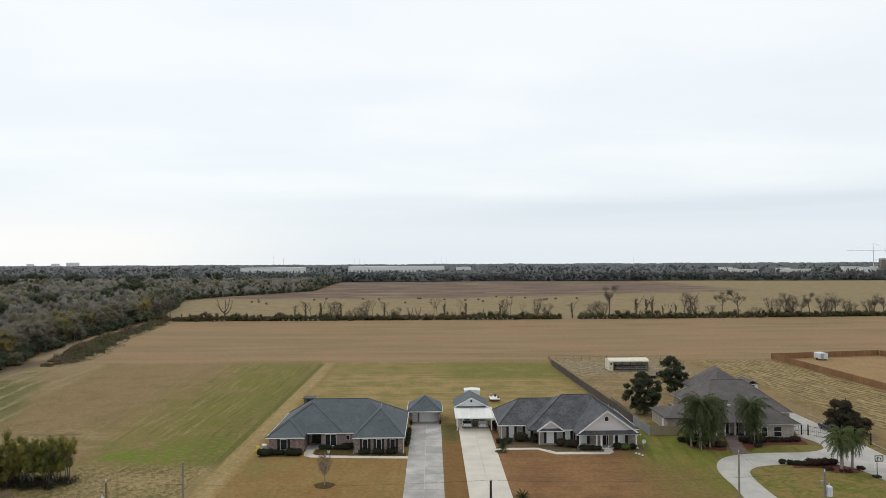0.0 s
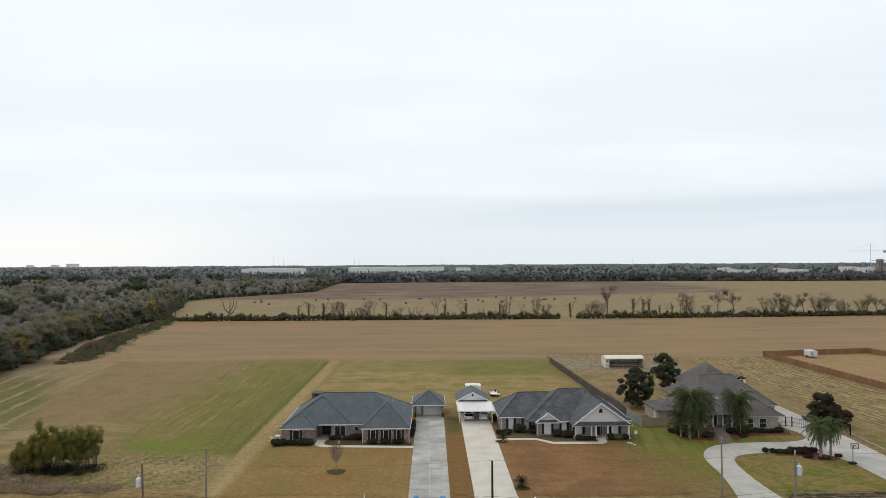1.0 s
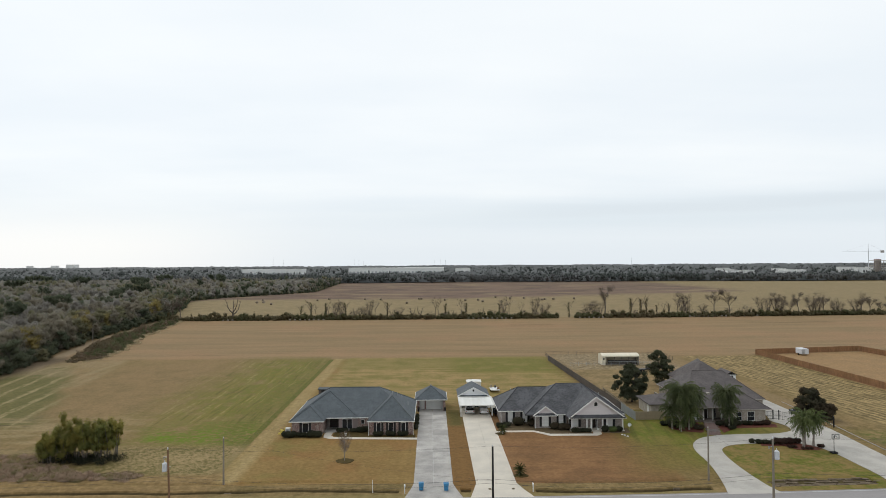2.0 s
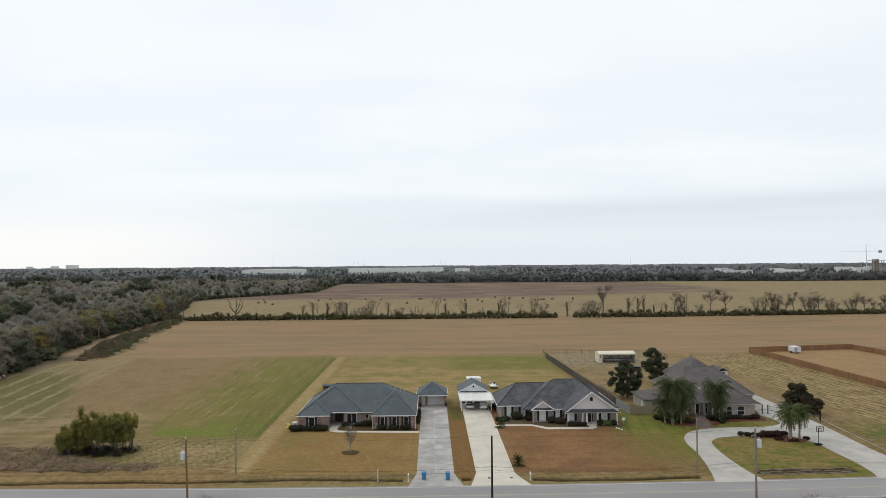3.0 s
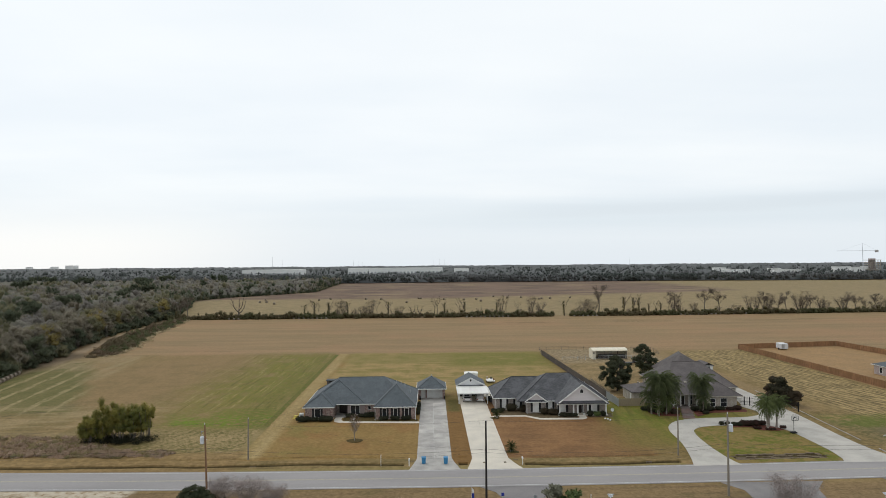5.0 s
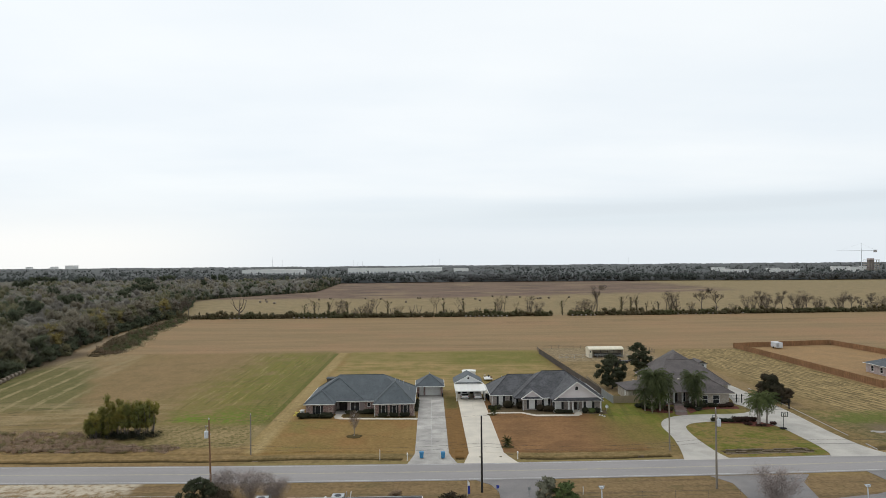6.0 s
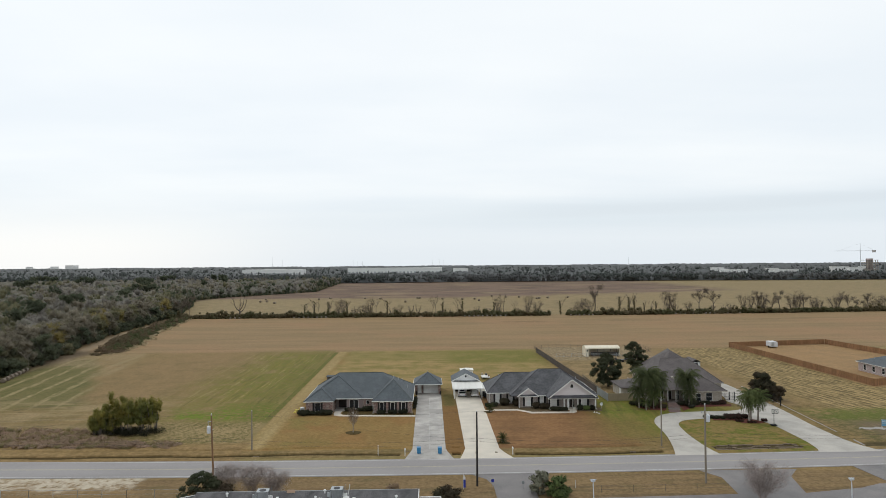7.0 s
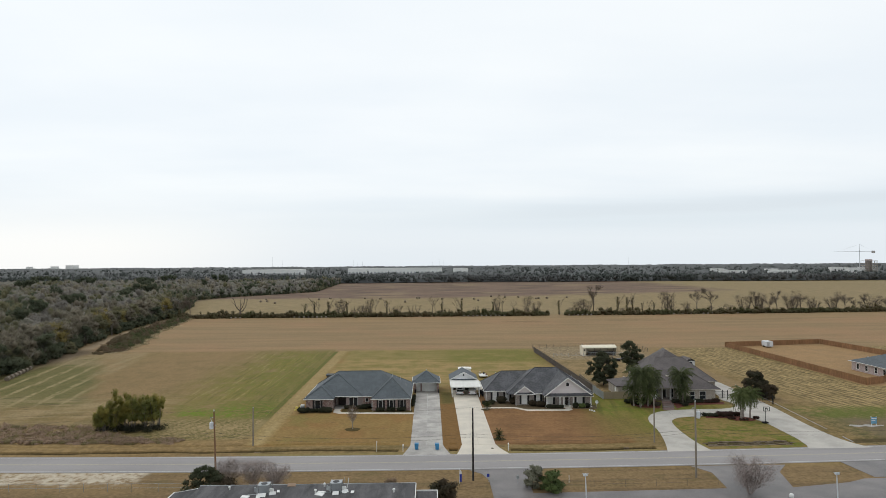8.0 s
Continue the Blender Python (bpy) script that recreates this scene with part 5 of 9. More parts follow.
def garage_b():
    h = thing("garage", (8, 127, 0), "white garage with gabled grey roof and flat white carport in front", "garage")
    E = 2.75
    part("wall", wall_front(4.8, 11.2, 131.7, 0, E - 0.1, [(5.3, 7.7, 0, 2.15), (8.3, 10.7, 0, 2.15)]), "siding_white", h)
    part("wall", wall_side(4.8, 131.95, 138.4, 0, E - 0.1), "siding_white", h)
    part("wall", wall_side(10.95, 131.95, 138.4, 0, E - 0.1), "siding_white", h)
    part("wall", Geo().box(5.05, 10.95, 138.15, 138.4, 0, E - 0.1), "siding_white", h)
    for x0 in (5.3, 8.3):
        part("garage_door", Geo().box(x0, x0 + 2.4, 131.8, 131.86, 0.02, 2.13), "door", h)
    part("roof", gable(4.35, 11.6, 131.2, 138.9, E, 7.97, 4.65), "roof_slate", h)
    gw = Geo().poly((4.8, 131.66, E - 0.1), (11.15, 131.66, E - 0.1), (7.97, 131.66, 4.5)).poly((11.15, 131.8, E - 0.1), (4.8, 131.8, E - 0.1), (7.97, 131.8, 4.5))
    part("gable_wall", gw, "siding_white", h, "white clapboard gable with small round vent")
    part("attic_vent", Geo().poly(*[(7.97 + 0.22 * math.cos(k * math.pi / 5), 131.63, 3.85 + 0.27 * math.sin(k * math.pi / 5)) for k in range(10)]), "shutter", h)
    for xa in (4.33, 11.62):
        b = Geo().poly((xa, 131.15, E - 0.22), (7.97, 131.15, 4.65 - 0.22), (7.97, 131.15, 4.67), (xa, 131.15, E + 0.02)).poly((xa, 131.15, E + 0.02), (7.97, 131.15, 4.67), (7.97, 131.22, 4.67), (xa, 131.22, E + 0.02))
        part("rake_board", b, "white", h)
    part("trim_band", Geo().box(4.9, 11.05, 131.5, 131.62, 2.62, 2.8), "roof_slate", h)
    # carport: ribbed white metal sheet on posts
    for k in range(12):
        x = 4.45 + k * 0.605
        g = Geo()
        for xa, xb, up in ((x, x + 0.05, 0.05), (x + 0.05, x + 0.603, 0.0)):
            g.add([(xa, 123.2, 2.40 + up), (xb, 123.2, 2.40 + up), (xb, 131.2, 2.57 + up), (xa, 131.2, 2.57 + up), (xa, 123.2, 2.37), (xb, 123.2, 2.37), (xb, 131.2, 2.54), (xa, 131.2, 2.54)],
                  [(0, 1, 2, 3), (7, 6, 5, 4), (0, 4, 5, 1), (1, 5, 6, 2), (2, 6, 7, 3), (3, 7, 4, 0)])
        part("carport_sheet", g, "metal_roof", h, "ribbed white metal roof sheet")
    part("fascia", Geo().box(4.42, 11.75, 123.08, 123.19, 2.28, 2.5).box(4.36, 4.44, 123.19, 131.2, 2.3, 2.66).box(11.72, 11.8, 123.19, 131.2, 2.3, 2.66), "white", h)
    for x, y in ((4.75, 123.5), (11.4, 123.5), (4.75, 127.2), (11.4, 127.2)):
        part("post", Geo().box(x - 0.1, x + 0.1, y - 0.1, y + 0.1, 0, 2.45), "white", h)
    # clutter on the pad beside it
    for x, y, s, mat, lab in ((12.0, 126.2, 0.55, "rubber", "dark covered barbecue beside the carport"), (12.3, 124.8, 0.5, "shutter", "dark plastic storage tub beside the carport")):
        c = thing("storage_tub" if s == 0.5 else "barbecue", (x, y, 0), lab, "tub" if s == 0.5 else "barbecue")
        part("body", Geo().prism([(x + s * 0.6 * math.cos(k * math.pi / 4), y + s * 0.6 * math.sin(k * math.pi / 4)) for k in range(8)], 0.1, 0.95), mat, c)
        part("lid", Geo().prism([(x + s * 0.65 * math.cos(k * math.pi / 4), y + s * 0.65 * math.sin(k * math.pi / 4)) for k in range(8)], 0.95, 1.08), mat, c)
        part("foot", Geo().prism([(x + s * 0.5 * math.cos(k * math.pi / 4), y + s * 0.5 * math.sin(k * math.pi / 4)) for k in range(8)], 0.0, 0.1), mat, c)
    b = thing("bicycle", (12.2, 123.3, 0), "dark bicycle leaning beside the carport", "bicycle")
    for dy in (-0.5, 0.5):
        part("wheel", Geo().tube([(12.15, 123.3 + dy + 0.33 * math.cos(k * math.pi / 7), 0.35 + 0.33 * math.sin(k * math.pi / 7)) for k in range(15)], [0.025] * 15, 4), "rubber", b)
    part("frame", Geo().tube([(12.15, 122.8, 0.35), (12.15, 123.1, 0.75), (12.15, 123.7, 0.8), (12.15, 123.8, 0.35)], [0.025] * 4, 5).tube([(12.15, 123.1, 0.75), (12.15, 123.3, 0.3), (12.15, 123.7, 0.8)], [0.025] * 3, 5), "iron", b)
    # pale slab behind the carport, small white shed and a flat trailer in the back yard
    solo("yard_slab", Geo().box(11.2, 13.2, 131.0, 143.0, -0.1, 0.05), "concrete_new", kind="structure")
    s = thing("garden_shed", (9.3, 150.5, 0), "small white metal shed with a low white roof", "shed")
    part("wall", Geo().box(7.5, 11.0, 148.6, 148.7, 0, 2.6).box(7.5, 7.6, 148.7, 151.4, 0, 2.6).box(10.9, 11.0, 148.7, 151.4, 0, 2.6).box(7.6, 10.9, 151.3, 151.4, 0, 2.6), "white", s)
    part("roof", gable(7.35, 11.15, 148.4, 151.6, 2.6, 9.25, 2.72, 0.08), "metal_roof", s)
    part("door", Geo().box(8.6, 9.9, 148.55, 148.597, 0.05, 1.95), "siding_white", s)
    tr = thing("flat_trailer", (14.4, 149.5, 0), "white flat trailer with dark boxes on it", "trailer")
    part("bed", Geo().box(13.4, 15.6, 147.6, 151.2, 0.5, 0.75), "white", tr)
    part("crate", Geo().box(13.5, 14.0, 150.4, 151.0, 0.75, 1.35), "fence_tan", tr)
    part("crate", Geo().box(14.6, 15.0, 150.2, 150.9, 0.75, 1.25), "shutter", tr)
    part("crate", Geo().box(15.1, 15.5, 148.2, 148.7, 0.75, 1.3), "wood_orange", tr)
    for x in (13.5, 15.5):
        part("wheel", Geo().tube([(x - 0.1, 149.4, 0.32), (x + 0.1, 149.4, 0.32)], [0.32, 0.32], 12), "rubber", tr)


# ---------------------------------------------------------------- third house: big brown roof
def house_c():
    E = 2.9
    h = thing("house", (58, 116, 0), "large tan brick house with steep brown-grey hipped roof", "house")
    o_r = [(59.9, 61.1, 0.55, 2.35), (62.2, 63.7, 0.55, 2.4)]
    part("wall", wall_front(59.2, 65.9, 115.1, 0, E - 0.15, o_r), "brick_tan", h)
    part("wall", wall_side(65.65, 115.35, 133.5, 0, E - 0.15, [(117.2, 118.4, 0.7, 2.2)]), "brick_tan", h)
    o_c = [(52.9, 53.7, 0.3, 2.4), (54.6, 55.7, 0.0, 2.3), (56.6, 57.4, 0.3, 2.4)]
    part("wall", wall_front(52.0, 59.2, 118.6, 0, E - 0.15, o_c), "brick_tan", h)
    part("wall", wall_front(49.8, 52.0, 117.6, 0, E - 0.15, [(50.3, 51.5, 0.6, 2.2)]), "brick_tan", h)
    part("wall", wall_side(49.8, 117.85, 133.5, 0, E - 0.15), "brick_tan", h)
    part("wall", wall_side(59.2, 115.35, 118.6, 0, E - 0.15), "brick_tan", h)
    part("wall", wall_front(53.0, 68.6, 138.5, 0, 3.3), "brick_tan", h)
    for q in ((60.0, 71.0, 150.8, 151.0, 0, 3.3), (60.0, 60.25, 138.8, 150.8, 0, 3.3), (70.75, 71.0, 138.8, 150.8, 0, 3.3), (52.8, 68.8, 121.6, 121.8, 2.5, 3.3), (52.8, 53.0, 121.8, 138.5, 0, 3.3), (68.6, 68.8, 133.6, 138.4, 0, 3.3)):
        part("wall", Geo().box(*q), "brick_tan", h)
    for o in o_r:
        window(h, *o, 115.1, bars=(1, 2))
    side_window(h, 65.9, 117.2, 118.4, 0.7, 2.2, 1)
    for o in (o_c[0], o_c[2], (50.3, 51.5, 0.6, 2.2)):
        window(h, *o, 118.6 if o[0] > 52 else 117.6, bars=(2, 2))
    part("door", Geo().box(54.7, 55.6, 118.7, 118.76, 0.02, 2.25), "door", h)
    part("door_frame", Geo().box(54.6, 54.7, 118.55, 118.75, 0, 2.3).box(55.6, 55.7, 118.55, 118.75, 0, 2.3).box(54.7, 55.6, 118.55, 118.75, 2.25, 2.3), "white", h)
    for x in (52.6, 54.2, 56.1, 57.9):
        part("column", Geo().tube([(x, 117.2, 0.3), (x, 117.2, E - 0.2)], [0.16, 0.14], 8), "white", h, "white round porch column")
    part("porch_floor", Geo().box(52.1, 58.9, 116.6, 118.6, 0, 0.3), "paver", h)
    # front roofs, then the tall main roof and the wing behind it
    part("roof", hip(58.7, 67.0, 114.6, 128, E, (62.85, 118.8, 5.5), (62.85, 125, 5.5)), "roof_brown", h)
    part("roof", hip(49.2, 62.0, 116.7, 128, E + 0.004, (53.5, 121.6, 5.4), (60.0, 121.6, 5.4)), "roof_brown", h)
    part("roof", hip(52.4, 69.2, 121.2, 139.5, 3.45, (57.6, 131.0, 8.0), (64.4, 131.0, 8.0)), "roof_brown", h)
    part("roof", hip(59.6, 71.6, 134.0, 151.5, 3.5, (64.2, 142.0, 8.5), (64.7, 145.0, 8.5)), "roof_brown", h)
    for p, q in (((57.6, 131, 8.02), (64.4, 131, 8.02)), ((69.2, 121.2, 3.48), (64.4, 131, 8.02)), ((52.4, 121.2, 3.48), (57.6, 131, 8.02)), ((64.2, 142, 8.52), (64.7, 145, 8.52)),
                 ((58.7, 114.6, E + 0.03), (62.85, 118.8, 5.52)), ((67.0, 114.6, E + 0.03), (62.85, 118.8, 5.52))):
        part("ridge_cap", cap(p, q, 0.07), "roof_brown", h)
    part("gutter", gutter(58.7, 67.0, 114.6, 127, E, sides="flr"), "stucco", h)
    part("gutter", gutter(49.2, 58.5, 116.7, 121.0, E, sides="fl"), "stucco", h)
    part("gutter", gutter(52.4, 69.2, 121.2, 139.5, 3.45, sides="flr"), "stucco", h)
    # dormer on the right-hand slope
    dm = part("dormer", Geo().box(67.0, 69.4, 134.6, 138.5, 4.3, 6.3), "white", h, "white dormer with a small window")
    part("pane", Geo().box(67.7, 68.7, 134.55, 134.597, 4.9, 6.1), "glass", dm)
    part("dormer_roof", gable(66.7, 69.7, 134.2, 139.5, 6.3, 68.2, 7.1, 0.1), "roof_brown", dm)
    part("gable_wall", Geo().box(56.4, 56.95, 120.4, 121.6, 4.5, 5.15), "stucco", h)
    # covered terrace beside the wing, and a dark cart standing behind it on the drive
    for y in (122.6, 128.0):
        part("post", Geo().box(68.7, 68.95, y, y + 0.25, 0, 3.3), "stucco", h)
    x, y = 73.4, 138.6
    ct = thing("golf_cart", (x, y, 0.06), "black golf cart with a flat roof on the rear drive", "cart")
    part("body", Geo().box(x - 0.6, x + 0.6, y - 1.2, y - 0.4, 0.35, 0.95).box(x - 0.6, x + 0.6, y - 0.4, y + 1.2, 0.35, 0.6), "car_dark", ct)
    part("seat", Geo().box(x - 0.55, x + 0.55, y + 0.2, y + 0.7, 0.604, 0.85).box(x - 0.55, x + 0.55, y + 0.7, y + 0.82, 0.604, 1.35), "rubber", ct)
    part("canopy", Geo().box(x - 0.65, x + 0.65, y - 0.9, y + 1.0, 1.86, 1.95), "car_dark", ct)
    for dx in (-0.55, 0.55):
        part("strut", Geo().tube([(x + dx, y - 0.75, 0.95), (x + dx, y - 0.55, 1.86)], [0.03] * 2, 5), "iron", ct)
        part("strut", Geo().tube([(x + dx, y + 0.9, 0.6), (x + dx, y + 0.85, 1.86)], [0.03] * 2, 5), "iron", ct)
        for dy in (-0.8, 0.8):
            part("wheel", Geo().tube([(x + dx - 0.1, y + dy, 0.31), (x + dx + 0.1, y + dy, 0.31)], [0.25, 0.25], 12), "rubber", ct)
    # side building with a low roof
    s = thing("outbuilding", (48.4, 125, 0), "small tan outbuilding with a low grey-brown roof", "outbuilding")
    for q in ((45.0, 45.2, 121.8, 129.8, 0, 2.5), (45.2, 49.75, 121.8, 122.0, 0, 2.5), (45.2, 52.7, 129.6, 129.8, 0, 2.5)):
        part("wall", Geo().box(*q), "stucco", s)
    part("roof", hip(44.5, 52.3, 121.3, 130.3, 2.6, (48.6, 125.4, 4.1), (51.5, 125.4, 4.1)), "roof_brown", s)
    part("door", Geo().box(44.93, 44.99, 123.2, 124.1, 0.05, 2.05), "white", s)
    # steps from the porch down to the drive
    st = thing("garden_steps", (52.6, 109.5, 0), "red brick garden path with low steps", "steps")
    for k in range(5):
        y = 116.5 - k * 1.9
        x = 54.6 - k * 0.65
        part("step", Geo().prism([(x - 1.2, y - 1.9), (x + 1.3, y - 1.9), (x + 1.5, y), (x - 0.9, y)], 0, 0.30 - k * 0.052), "paver", st)


# ---------------------------------------------------------------- fourth house, beyond the cedar fence
def house_e():
    h = thing("house", (134, 147, 0), "pink-brown brick house with grey hipped roof behind a cedar fence", "house")
    o = [(141.0, 142.3, 0.5, 2.3), (144.4, 145.7, 0.5, 2.3), (148.3, 149.6, 0.5, 2.3), (152.0, 153.3, 0.5, 2.3)]
    part("wall", wall_side(125.4, 138.6, 155.4, 0, 2.6, o), "brick_pink", h)
    part("wall", Geo().box(125.65, 143.4, 138.6, 138.85, 0, 2.6).box(125.65, 143.4, 155.15, 155.4, 0, 2.6).box(143.4, 143.65, 138.6, 155.4, 0, 2.6), "brick_pink", h)
    part("wall", Geo().box(129, 129.15, 138.9, 155.1, 0, 2.5), "interior", h)
    for ya, yb, za, zb in o:
        side_window(h, 125.4, ya, yb, za, zb)
    part("roof", hip(124.9, 144.1, 138.1, 155.9, 2.7, (133.8, 147, 6.4), (135.2, 147, 6.4)), "roof_slate", h)
    part("gutter", gutter(124.9, 144.1, 138.1, 155.9, 2.7), "white", h)
    vent_pipe(h, 128.0, 152.0, 3.9, 0.5, 0.12)


# ---------------------------------------------------------------- long flat-roofed building on the near side
def near_building():
    b = thing("flat_roofed_building", (-17, 48, 0), "long low building with grey felt roof and white edge trim", "building")
    Z = 3.0
    x0, x1, y1 = -31.6, -2.7, 54.6
    part("wall", Geo().box(x0 + 0.3, x1 - 0.3, y1 - 0.5, y1 - 0.3, 0, Z - 0.2).box(x0 + 0.3, x0 + 0.5, 30.3, y1 - 0.5, 0, Z - 0.2).box(x1 - 0.5, x1 - 0.3, 30.3, y1 - 0.5, 0, Z - 0.2).box(x0 + 0.3, x1 - 0.3, 30.1, 30.3, 0, Z - 0.2), "stucco", b)
    rng = random.Random(8)
    n, w = 24, (x1 - x0) / 24
    for k in range(n):
        for y0, yb in ((30.0, 42.0), (41.96, y1)):
            zz = Z + rng.uniform(0, 0.018)
            xa, xb = x0 + k * w, x0 + (k + 1) * w + 0.05
            part("roof_sheet", Geo().prism([(xa, y0), (xb, y0), (xb, yb), (xa, yb)], Z - 0.2 - 0.002 * (k % 3), zz + 0.004 * (k % 2)), "bitumen", b)
    part("edge_trim", Geo().box(x0 - 0.12, x1 + 0.05, y1 + 0.06, y1 + 0.16, Z - 0.28, Z + 0.04), "galv", b, "thin metal edging along the back of the roof")
    part("edge_trim", Geo().box(x1 + 0.06, x1 + 0.16, 30, y1 + 0.05, Z - 0.28, Z + 0.05), "white", b)
    part("canopy", Geo().prism([(x1 + 0.2, 46), (0.2, 46), (0.2, 52.9), (x1 + 0.2, 52.9)], 2.35, 2.5), "bitumen", b)
    part("canopy_trim", Geo().box(x1 + 0.2, 0.3, 52.95, 53.1, 2.3, 2.62).box(0.21, 0.32, 46, 52.94, 2.3, 2.6), "white", b)
    part("wing_roof", Geo().prism([(-34.4, 44), (-31.85, 44), (-31.85, 54.4), (-34.4, 53.0)], 2.5, 2.72), "bitumen", b)
    part("wing_trim", Geo().tube([(-34.5, 44, 2.7), (-34.5, 53.05, 2.7), (-31.8, 54.5, 2.7)], [0.1] * 3, 4), "white", b)
    part("wing_wall", Geo().box(-34.2, -32, 44, 52.6, 0, 2.5), "stucco", b)
    for x, y in ((-22.3, 51.7), (-13.0, 52.1)):
        u = thing("roof_unit", (x, y, Z), "boxy grey rooftop air conditioner with open panels", "air conditioner", group="rooftop units")
        part("cabinet", Geo().box(x - 0.55, x + 0.55, y - 0.5, y + 0.5, Z + 0.12, Z + 1.05), "galv", u)
        part("frame", Geo().box(x - 0.75, x - 0.62, y - 0.7, y - 0.57, Z, Z + 1.25).box(x + 0.62, x + 0.75, y - 0.7, y - 0.57, Z, Z + 1.25).box(x - 0.75, x - 0.62, y + 0.57, y + 0.7, Z, Z + 1.25).box(x + 0.62, x + 0.75, y + 0.57, y + 0.7, Z, Z + 1.25).box(x - 0.75, x + 0.75, y - 0.7, y + 0.7, Z + 1.12, Z + 1.22), "galv", u)
        part("fan_grille", Geo().tube([(x, y, Z + 1.221), (x, y, Z + 1.26)], [0.42, 0.42], 14), "iron", u)
        part("panel", Geo().poly((x + 0.9, y - 1.0, Z + 0.05), (x + 1.7, y - 0.7, Z + 0.05), (x + 1.6, y - 0.5, Z + 0.4), (x + 0.85, y - 0.75, Z + 0.4)), "white", u)
        part("open_flap", Geo().prism([(x + 0.78, y - 0.45), (x + 1.35, y - 0.62), (x + 1.4, y - 0.56), (x + 0.82, y - 0.38)], Z + 0.35, Z + 0.75), "white", u, "white side panel hanging open")
        part("open_flap", Geo().prism([(x - 1.25, y - 0.2), (x - 0.78, y - 0.5), (x - 0.76, y - 0.44), (x - 1.22, y - 0.14)], Z + 0.2, Z + 0.8), "galv", u)
        part("conduit", Geo().tube([(x + 0.5, y + 0.55, Z + 0.1), (x + 0.95, y + 0.5, Z + 0.9), (x + 1.0, y + 0.5, Z + 1.5)], [0.035] * 3, 5), "galv", u)
        part("conduit", Geo().tube([(x - 0.7, y - 0.6, Z + 0.05), (x - 1.3, y - 0.9, Z + 0.12), (x - 1.9, y - 0.8, Z + 0.06)], [0.04] * 3, 5), "galv", u)
        part("panel", Geo().poly((x - 0.3, y - 1.6, Z + 0.04), (x + 0.5, y - 1.5, Z + 0.04), (x + 0.5, y - 1.0, Z + 0.35), (x - 0.3, y - 1.1, Z + 0.35)), "white", u)
    for pts in ([(-15.6, 50.7), (-14.5, 50.1), (-14.3, 51.7), (-15.3, 52.0)], [(-24.9, 50.0), (-23.9, 49.9), (-23.8, 50.6), (-24.9, 50.8)], [(-20.7, 51.7), (-20.3, 51.7), (-20.5, 52.5), (-20.8, 52.5)], [(-11.0, 51.1), (-10.6, 51.1), (-10.6, 51.9), (-11.0, 51.9)], [(-22.9, 49.8), (-22.4, 49.8), (-22.7, 51.4), (-23.2, 51.4)], [(-11.9, 51.0), (-11.5, 51.2), (-12.0, 52.0), (-12.3, 51.8)]):
        solo("loose_panel", Geo().prism(pts, Z + 0.03, Z + 0.09), "white", "loose white panel lying on the felt roof", "panel", "loose panels", origin=(pts[0][0], pts[0][1], Z + 0.03))
    solo("roof_tarp", Geo().prism([(-19.8, 53.9), (-18.7, 53.9), (-18.9, 55.1), (-20.0, 55.1)], Z + 0.024, Z + 0.05), "reed", "faded pinkish tarp lying on the felt roof", "tarp", origin=(-19.8, 53.9, Z + 0.024))
    for x, y in ((-14.8, 53.7), (-27.2, 53.0), (-15.6, 51.4), (-5.4, 51.3)):
        solo("roof_vent", Geo().tube([(x, y, Z), (x, y, Z + 0.35), (x, y, Z + 0.36), (x, y, Z + 0.5)], [0.1, 0.1, 0.2, 0.14], 8), "white", "small white mushroom vent on the felt roof", "roof vent", "roof vents", origin=(x, y, Z))
    solo("pipe_mast", Geo().tube([(-11.7, 53.2, Z), (-11.5, 53.2, Z + 1.3)], [0.05, 0.05], 6), "white", "thin white pipe standing on the felt roof", "pipe", origin=(-11.7, 53.2, Z))


house_a()
garage_a()
house_b()
garage_b()
house_c()
house_e()
near_building()


# ---------------------------------------------------------------- poles and wires
def utility_pole(x, y, height, mat, label, r=0.15, transformer=None, arm=False, lean=0.0):
    p = thing("utility_pole", (x, y, 0), label, "utility pole")
    part("pole", Geo().tube([(x, y, 0), (x + lean * 0.5, y, height * 0.5), (x + lean, y, height)], [r, r * 0.85, r * 0.68], 8), mat, p)
    if transformer:
        side, z = transformer
        tx = x + lean * z / height + side * 0.42
        part("transformer", Geo().tube([(tx, y - 0.05, z - 0.55), (tx, y - 0.05, z - 0.5), (tx, y - 0.05, z + 0.4), (tx, y - 0.05, z + 0.5)], [0.26, 0.30, 0.30, 0.20], 12), "transformer", p, "pale grey transformer can")
        part("bushing", Geo().tube([(tx, y - 0.05, z + 0.5), (tx, y - 0.05, z + 0.8)], [0.06, 0.04], 6), "transformer", p)
        part("bracket", Geo().box(min(tx, x), max(tx, x), y - 0.04, y + 0.04, z - 0.05, z + 0.05), "galv", p)
    if arm:
        z = height - 0.5
        part("insulator", Geo().tube([(x + lean, y, height), (x + lean, y, height + 0.28)], [0.05, 0.07], 6), "transformer", p)
        part("cutout", Geo().box(x + lean - 0.5, x + lean + 0.05, y - 0.05, y + 0.05, z - 0.45, z - 0.37).box(x + lean - 0.52, x + lean - 0.44, y - 0.05, y + 0.05, z - 0.7, z - 0.35), "galv", p)
    else:
        part("insulator", Geo().tube([(x + lean, y, height), (x + lean, y, height + 0.15)], [0.05, 0.05], 6), "transformer", p)
    return p


